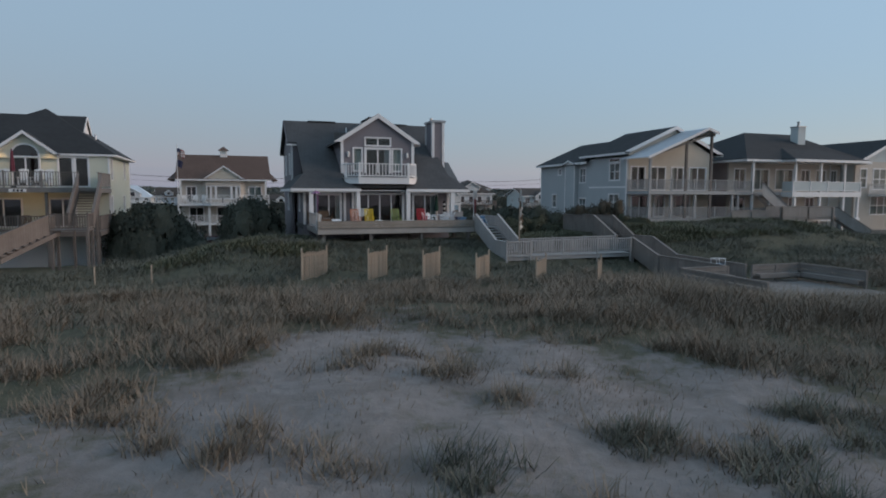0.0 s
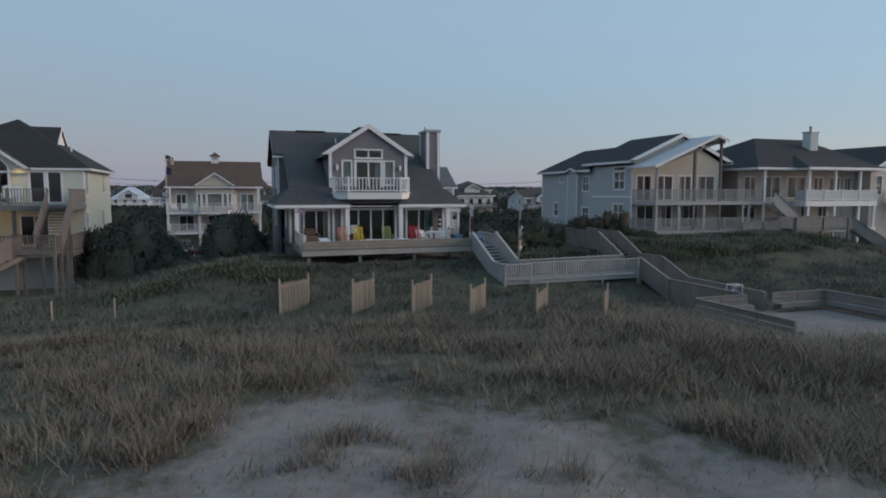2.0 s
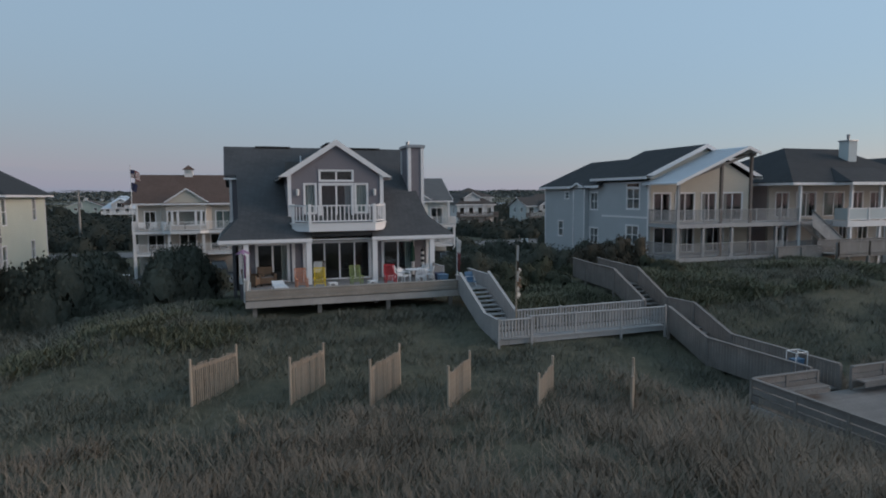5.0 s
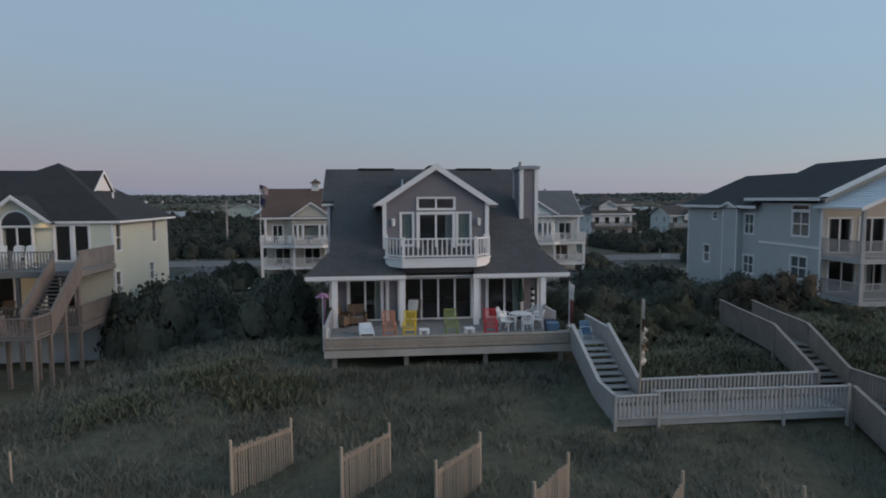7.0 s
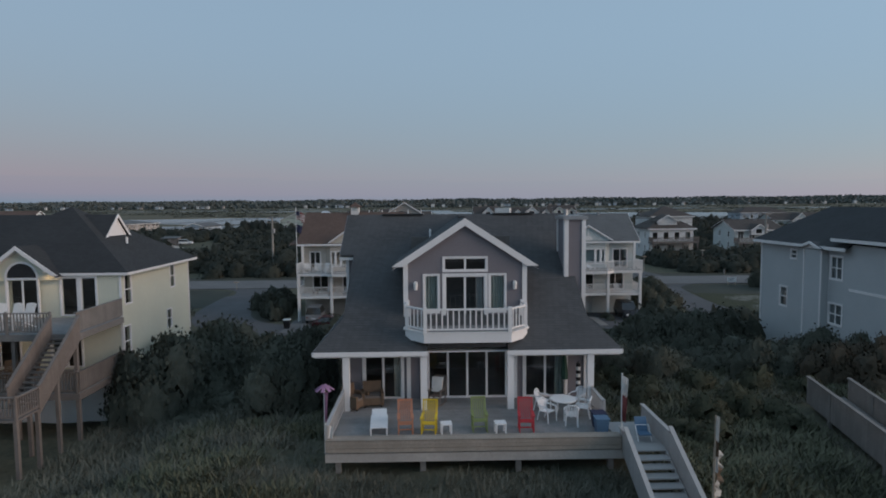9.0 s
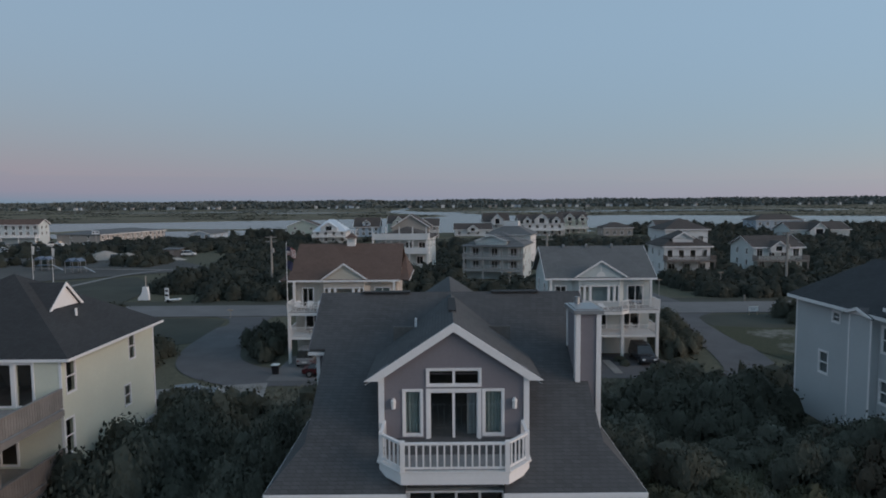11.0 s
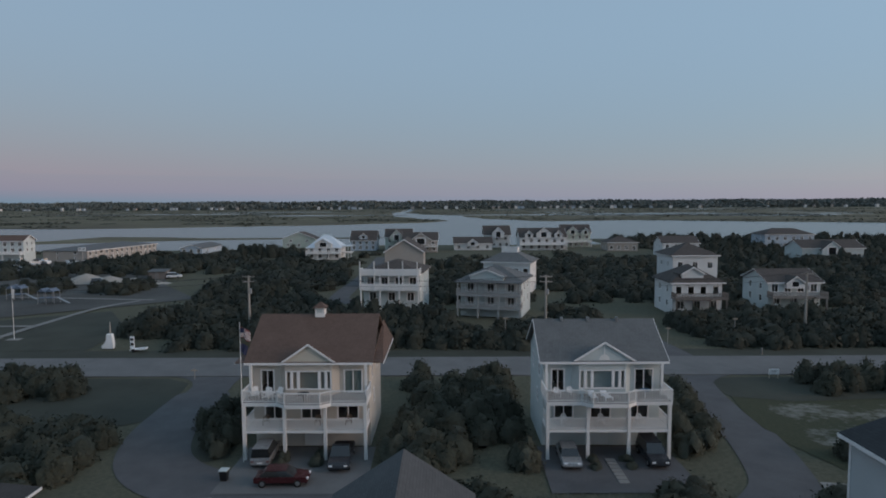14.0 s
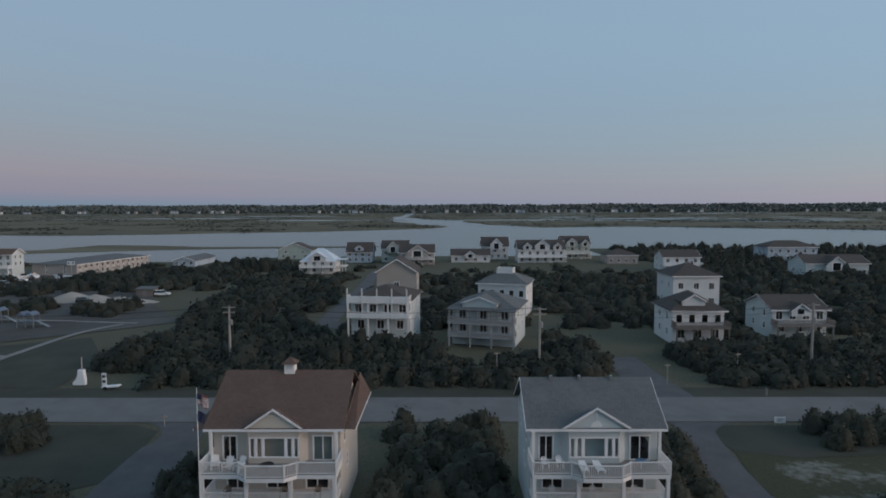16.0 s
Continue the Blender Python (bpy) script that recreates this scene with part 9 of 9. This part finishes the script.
# ---- vehicles ----
def car(x, y, turn, mat, label, tall=False, pickup=False):
    V = root("car", label, "car", (0, 0, 0), "parked cars")
    L, W = (2.6, 0.98) if pickup else (2.3, 0.9)
    hb, hc = (1.05, 1.85) if (tall or pickup) else (0.9, 1.42)
    prof = [(-L, 0.35), (L, 0.35), (L + 0.03, 0.62), (L - 0.1, hb - 0.12), (L - 1.15, hb), (-L + 0.25, hb), (-L, hb - 0.1)]
    bm = B()
    prism(bm, [(u, -W, z) for u, z in prof], (0, 2 * W, 0))
    bmesh.ops.bevel(bm, geom=bm.edges[:], offset=0.07, segments=2, affect="EDGES")
    part("body", bm, mat, V, smooth=False)
    c0, c1 = (-L + 0.12, L - 1.2) if tall else ((-0.2, L - 1.3) if pickup else (-L + 0.5, L - 1.15))
    cab = hexa(B(), [(c0, -W + 0.05, hb), (c1, -W + 0.05, hb), (c1, W - 0.05, hb), (c0, W - 0.05, hb)], [(c0 + (0.15 if tall else 0.5), -W + 0.2, hc - 0.05), (c1 - 0.75, -W + 0.2, hc - 0.05), (c1 - 0.75, W - 0.2, hc - 0.05), (c0 + (0.15 if tall else 0.5), W - 0.2, hc - 0.05)])
    part("glazing", cab, DARK_GLASS, V)
    part("cabin_roof", box(B(), c0 + (0.12 if tall else 0.45), c1 - 0.7, -W + 0.19, W - 0.19, hc - 0.05, hc), mat, V)
    for s in (-1, 1):
        for u in (-L + 0.75, L - 0.85):
            wh = part("wheel", rod(B(), (u, s * (W - 0.2), 0.33), (u, s * (W + 0.01), 0.33), 0.33, 0.33, 16), TYRE, V)
            part("rim", rod(B(), (u, s * (W + 0.012), 0.33), (u, s * (W + 0.02), 0.33), 0.2, 0.18, 12), ZINC, wh)
        part("headlight", box(B(), L - 0.12, L + 0.035, s * (W - 0.3) - 0.16, s * (W - 0.3) + 0.16, 0.62, 0.76), PLASTIC_W, V)
        part("tail_light", box(B(), -L - 0.012, -L + 0.05, s * (W - 0.2) - 0.12, s * (W - 0.2) + 0.12, 0.66, 0.8), FLAG_RED, V)
    part("number_plate", box(B(), -L - 0.02, -L - 0.004, -0.25, 0.25, 0.55, 0.67), PLASTIC_W, V)
    if pickup:
        part("bed", box(B(), -L + 0.2, -0.35, -W + 0.1, W - 0.1, hb, hb + 0.012), BLACK, V)
    z = max(ground_z(x, y) + 0.02, -1.7 + 0.02)
    return place(V, x, y, z + 0.08, turn)


CAR_RED = surf("maroon_car_paint", (0.06, 0.014, 0.017), 0.25, 0.1, 1, 10, 0, spec=0.6)
car(-15.2, 43.6, 92, CAR_SILVER, "silver sport utility car parked under the stilt house", tall=True)
car(-12.3, 38.6, 2, CAR_RED, "maroon saloon car parked across the apron")
car(-7.9, 43.0, -88, CAR_DARK, "dark pickup truck parked under the stilt house", pickup=True)
car(13.4, 43.0, -92, CAR_SILVER, "silver saloon car parked under the grey stilt house")
car(21.3, 43.2, -90, CAR_DARK, "dark car parked under the grey stilt house", tall=True)
car(-22.2, 29.5, 20, CAR_DARK, "dark car parked on the concrete pad")
b = root("dustbin", "dark wheeled dustbin with pale lid by the apron", "bin", (-17.6, 39.2, -1.65))
part("bin_body", hexa(B(), [(-17.85, 38.95, -1.7), (-17.35, 38.95, -1.7), (-17.35, 39.45, -1.7), (-17.85, 39.45, -1.7)], [(-17.95, 38.85, -0.7), (-17.25, 38.85, -0.7), (-17.25, 39.55, -0.7), (-17.95, 39.55, -0.7)]), BLACK, b)
part("bin_lid", box(B(), -17.98, -17.22, 38.82, 39.58, -0.698, -0.62), PALEGREY, b)
Pth = root("stepping_path", "short path of pale paving slabs", "path", (17.3, 40.5, -1.6), kind="structure")
for k in range(7):
    part("paving_slab", box(B(), 16.9, 17.8, 38.3 + k * 0.75, 38.95 + k * 0.75, -1.62, -1.56), CONCRETE, Pth)

# hedges beside the aprons, clipped shrubs by the stilt houses
rsx = np.random.default_rng(21)
for x, y, r, hh in ((-13.6, 41.8, 0.9, 1.3), (-10.2, 42.3, 0.9, 1.5), (-13.4, 43.2, 0.8, 1.3), (-10.0, 44.0, 0.8, 1.4), (15.6, 41.5, 0.8, 0.8), (18.9, 41.5, 0.8, 0.8), (15.7, 43.0, 0.8, 0.9), (18.8, 43.0, 0.8, 0.9), (-20.6, 47.5, 1.9, 3.6), (-20.5, 45.0, 1.6, 3.0), (-3.0, 43.0, 1.8, 3.4), (-2.0, 46.0, 2.0, 4.0), (-1.8, 50.0, 2.0, 4.4), (9.0, 42.0, 1.9, 3.4), (25.4, 44.5, 1.8, 3.2), (25.6, 48.0, 1.8, 3.4), (27.5, 46, 1.8, 2.8)):
    shrub(x, y, r, hh, DARK_SHRUBS, "clipped dark green shrub beside the stilt house", rsx)


# ---- roadside poles, wires and ornaments ----
def utility_pole(x, y, top, label, arms=2, lamp=True):
    U = root("utility_pole", label, "pole", (x, y, -1.7), "utility poles along the road")
    part("shaft", rod(B(), (x, y, -2.0), (x, y, top), 0.24, 0.17, 10), POLE_WOOD, U)
    for k in range(arms):
        z = top - 0.35 - 0.9 * k
        part("crossarm", box(B(), x - 1.1, x + 1.1, y - 0.18, y - 0.06, z, z + 0.13), POLE_WOOD, U)
        for u in (-1.0, -0.4, 0.4, 1.0):
            part("insulator", rod(B(), (x + u, y - 0.12, z + 0.13), (x + u, y - 0.12, z + 0.33), 0.05, 0.03), ZINC, U)
    if lamp:
        part("transformer", rod(B(), (x + 0.35, y, top - 3.4), (x + 0.35, y, top - 2.5), 0.22, 0.22, 12), ZINC, U)
    return U


POLES = [(-95.0, 95.0, 8.9), (-34.5, 99.0, 9.5), (19.6, 94.6, 9.8), (69.2, 100.7, 9.4), (88.0, 86.0, 5.0), (120.0, 96.0, 8.6)]
for i, (x, y, t) in enumerate(POLES):
    utility_pole(x, y, t, "brown wooden utility pole with crossarms", 2 if i != 3 else 1, i in (1, 2, 3))
for i, ((x0, y0, z0), (x1, y1, z1)) in enumerate(zip(POLES, POLES[1:])):
    for u, dz in ((-1.0, 0.0), (1.0, 0.0), (0.0, -1.0)):
        pts = []
        for k in range(13):
            t = k / 12
            pts.append((x0 + (x1 - x0) * t + u, y0 + (y1 - y0) * t - 0.12, z0 + (z1 - z0) * t + dz - 0.02 - 1.1 * 4 * t * (1 - t)))
        tagged(part("power_line", tube(B(), pts, 0.022, 4), BLACK), "thin dark overhead power line between poles", "cable", "power lines")
for x, y, hgt in ((12.2, 92.0, 4.6), (39.2, 88.8, 3.4), (52.2, 92.6, 4.2), (-33.0, 70.3, 1.6)):
    Q = root("sign_post", "thin pale post with small board beside the road", "post", (x, y, -1.7))
    part("shaft", rod(B(), (x, y, -1.9), (x, y, -1.7 + hgt), 0.06), POLE_WOOD, Q)
    part("board", box(B(), x - 0.45, x + 0.45, y - 0.09, y - 0.065, -1.7 + hgt - 0.35, -1.7 + hgt - 0.2), WOOD_PALE, Q)
Q = root("notice_sign", "small white notice board on two posts in the grass", "sign", (46.9, 69.8, -1.7))
part("panel", box(B(), 46.2, 47.6, 69.78, 69.82, -1.1, -0.35), PLASTIC_W, Q)
for x in (46.3, 47.5):
    part("post", box(B(), x - 0.04, x + 0.04, 69.83, 69.9, -1.75, -0.3), WOOD_PALE, Q)
for k in range(3):
    part("plain_bar", box(B(), 46.4, 47.4 - 0.2 * k, 69.765, 69.778, -0.6 - 0.16 * k, -0.53 - 0.16 * k), CAR_SILVER, Q)
Q = root("bollard", "short pale roadside bollard", "bollard", (52.0, 83.0, -1.6))
part("shaft", rod(B(), (52.0, 83.0, -1.8), (52.0, 83.0, -0.6), 0.14, 0.12, 10), CONCRETE, Q)

# white boot ornament with a tall stem, and a small arrow trailer
Q = root("boot_ornament", "large white boot-shaped roadside ornament", "ornament", (-55.0, 88.6, -1.7))
bm = B()
prof = [(-1.2, 0.0), (0.75, 0.0), (0.75, 0.9), (0.6, 2.5), (-0.35, 2.5), (-0.35, 1.4), (-0.75, 0.8), (-1.25, 0.5)]
prism(bm, [(-55.0 + u, 88.4, -1.65 + z) for u, z in prof], (0, 0.7, 0))
bmesh.ops.bevel(bm, geom=bm.edges[:], offset=0.07, segments=2, affect="EDGES")
part("boot", bm, PLASTIC_W, Q)
part("sole", box(B(), -56.25, -54.2, 88.35, 89.15, -1.75, -1.64), BLACK, Q)
part("stem", rod(B(), (-54.8, 88.75, 0.7), (-54.8, 88.75, 2.9), 0.12, 0.08), POLE_WOOD, Q)
Q = root("sign_trailer", "small white trailer with upright warning sign board", "trailer", (-49.4, 86.5, -1.7))
part("bed", hexa(B(), [(-50.2, 86.0, -1.35), (-47.6, 86.0, -1.2), (-47.6, 87.0, -1.2), (-50.2, 87.0, -1.35)], [(-50.2, 86.0, -1.2), (-47.6, 86.0, -1.0), (-47.6, 87.0, -1.0), (-50.2, 87.0, -1.2)]), PLASTIC_W, Q)
part("sign_board", box(B(), -50.3, -49.6, 86.4, 86.5, -1.1, 0.9), PLASTIC_W, Q)
for k in range(2):
    part("plain_bar", box(B(), -50.2, -49.7, 86.37, 86.395, -0.6 + 0.8 * k, -0.2 + 0.8 * k), BLACK, Q)
for yy in (85.95, 87.0):
    part("wheel", rod(B(), (-49.6, yy, -1.42), (-49.6, yy + 0.12, -1.42), 0.3, 0.3, 12), TYRE, Q)
for x, y, t, lab in ((-75.9, 95.4, 8.0, "tall white flagpole with limp flag"), (-79.9, 95.6, 8.4, "tall white flagpole with limp flag")):
    Q = root("flagpole", lab, "flagpole", (x, y, -1.7))
    part("pole", rod(B(), (x, y, -1.8), (x, y, t), 0.055, 0.035), WHITE, Q)
    drape(Q, "flag_cloth", x, y - 0.05, t - 0.3, 1.6, 0.8, FLAG_WHITE, 4, int(t * 10))
    part("base", box(B(), x - 1.2, x + 1.2, y - 0.8, y + 0.8, -1.75, -1.5), CONCRETE, Q)


# ---- boat yard ----
def boat(x, y, turn, L, label):
    V = root("boat", label, "boat", (0, 0, 0), "boats in the yard")
    bm = B()
    n = 8
    lo, hi = [], []
    for k in range(n + 1):
        t = k / n
        w = 1.1 * math.sqrt(max(0.0, 1 - t ** 3)) + 0.02
        hi.append((w, -L / 2 + L * t, 1.7 + 0.35 * t * t))
        lo.append((w * 0.45, -L / 2 + L * 0.92 * t, 0.75 + 0.3 * t * t))
    rows = [[bm.verts.new((s * w, yy, zz)) for w, yy, zz in pts] for s, pts in ((-1, hi), (-1, lo), (1, lo), (1, hi))]
    for a, b2 in zip(rows, rows[1:] + rows[:1]):
        for k in range(n):
            bm.faces.new((a[k], a[k + 1], b2[k + 1], b2[k]))
    bm.faces.new([r[0] for r in rows])
    bm.faces.new([r[n] for r in rows][::-1])
    part("hull", bm, PLASTIC_W, V)
    part("cabin", hexa(B(), [(-0.6, -0.6, 1.8), (0.6, -0.6, 1.8), (0.6, 1.2, 1.8), (-0.6, 1.2, 1.8)], [(-0.5, -0.5, 2.6), (0.5, -0.5, 2.6), (0.5, 0.8, 2.6), (-0.5, 0.8, 2.6)]), DARK_GLASS, V)
    for yy in (-1.2, 1.2):
        part("cradle", box(B(), -0.9, 0.9, yy - 0.1, yy + 0.1, 0, 0.95), WOOD_GREY, V)
    return place(V, x, y, ground_z(x, y) + 0.15, turn)


rs = random.Random(8)
for k in range(16):
    x, y = rs.uniform(-190, -105), rs.uniform(216, 234)
    boat(x, y, rs.uniform(0, 360), rs.uniform(6, 9), "white motor boat on a cradle in the yard")
for k in range(12):
    x, y = rs.uniform(-185, -120), rs.uniform(200, 232)
    car(x, y, rs.choice((0, 90, 180)) + rs.uniform(-6, 6), rs.choice((CAR_WHITE, CAR_SILVER, CAR_DARK)), "car parked in the gravel lot", tall=rs.random() < 0.5)


def sand_pile(x, y, r, h, seed):
    bm = B()
    n, m = 18, 6
    top = bm.verts.new((x, y, ground_z(x, y) + h))
    prev = None
    for j in range(1, m + 1):
        t = j / m
        ring = []
        for k in range(n):
            a = k * math.tau / n
            rr = r * t * (1 + 0.18 * noise.noise(Vector((math.cos(a) * 2 + seed, math.sin(a) * 2, t * 2))))
            px, py = x + rr * 1.5 * math.cos(a), y + rr * math.sin(a)
            ring.append(bm.verts.new((px, py, ground_z(px, py) - 0.1 + h * (1 - t ** 1.2) * (1 + 0.15 * noise.noise(Vector((px, py, seed)))))))
        for k in range(n):
            if prev:
                bm.faces.new((prev[k], ring[k], ring[(k + 1) % n], prev[(k + 1) % n]))
            else:
                bm.faces.new((top, ring[k], ring[(k + 1) % n]))
        prev = ring
    return tagged(part("sand_mound", bm, SAND_PILE, None, "", True), "heap of pale sand in the yard", "heap", "sand heaps")


SAND_PILE = surf("piled_sand", (0.33, 0.31, 0.28), 0.95, 0.15, 0.3, 6, 0.3)
for k, (x, y, r, hh) in enumerate(((-111, 177, 5.5, 2.9), (-103, 176, 5, 2.4), (-96, 177, 4.5, 1.6), (-89, 175, 4, 1.2))):
    sand_pile(x, y, r, hh, k)


def play_frame(x, y):
    P = root("play_frame", "faded blue climbing frame with slide in the park", "playground", (x, y, -1.6))
    for u in (-2, 0, 2):
        for v in (-1.2, 1.2):
            part("post", rod(B(), (x + u, y + v, -1.7), (x + u, y + v, 1.4), 0.07), ZINC, P)
    part("platform", box(B(), x - 2, x + 2, y - 1.2, y + 1.2, -0.2, -0.1), P_PLAY, P)
    for u in (-1, 1):
        part("canopy", prism(B(), [(x + u - 1.0, y - 1.4, 1.4), (x + u + 1.0, y - 1.4, 1.4), (x + u, y - 1.4, 2.2)], (0, 2.8, 0)), P_PLAY, P)
    part("slide", hexa(B(), [(x + 2, y - 0.4, -0.15), (x + 5, y - 0.4, -1.6), (x + 5, y + 0.4, -1.6), (x + 2, y + 0.4, -0.15)], [(x + 2, y - 0.4, 0.0), (x + 5, y - 0.4, -1.5), (x + 5, y + 0.4, -1.5), (x + 2, y + 0.4, 0.0)]), ZINC, P)


play_frame(-96, 136)
play_frame(-108, 142)


SH = root("shed", "small brown wooden shed in the boat yard", "shed", (-92.5, 187, -1.7))
part("wall", box(B(), -95.5, -90.0, 185.5, 189.0, -1.9, 0.7), WOOD_BROWN, SH)
part("roof", slab(B(), [(-95.9, 185.1, 0.7), (-89.6, 185.1, 0.7), (-89.6, 189.4, 1.2), (-95.9, 189.4, 1.2)], 0.12), ROOF_GREY, SH)
part("door", box(B(), -93.4, -92.3, 185.43, 185.49, -1.7, 0.3), WOOD_GREY, SH)
car(-87.5, 186.5, 8, CAR_WHITE, "white car parked beside the brown shed", tall=True)


# ---- marina: parked cars and a sign on a tall post ----
for x, y, tn, m, lab in ((-157.0, 212.0, 5, CAR_WHITE, "white sport utility car parked by the marina"), (-150.0, 206.0, 8, CAR_SILVER, "silver sport utility car parked by the marina"), (-159.0, 200.0, 3, CAR_WHITE, "white car parked by the marina"), (-104.0, 172.0, 20, CAR_DARK, "dark pickup truck beside the sand heaps")):
    car(x, y, tn, m, lab, tall=True)
Q = root("marina_sign", "white double sign board on a tall pole by the boat yard", "sign", (-146.0, 234.0, -1.7))
part("shaft", rod(B(), (-146.0, 234.0, -1.9), (-146.0, 234.0, 5.2), 0.16), POLE_WOOD, Q)
for k in range(2):
    part("sign_panel", box(B(), -147.5 + 1.6 * k, -146.05 + 1.6 * k, 233.7, 233.82, 3.9, 5.3), PLASTIC_W, Q)
    part("plain_bar", box(B(), -147.2 + 1.6 * k, -146.35 + 1.6 * k, 233.66, 233.69, 4.4, 4.9), BLACK, Q)
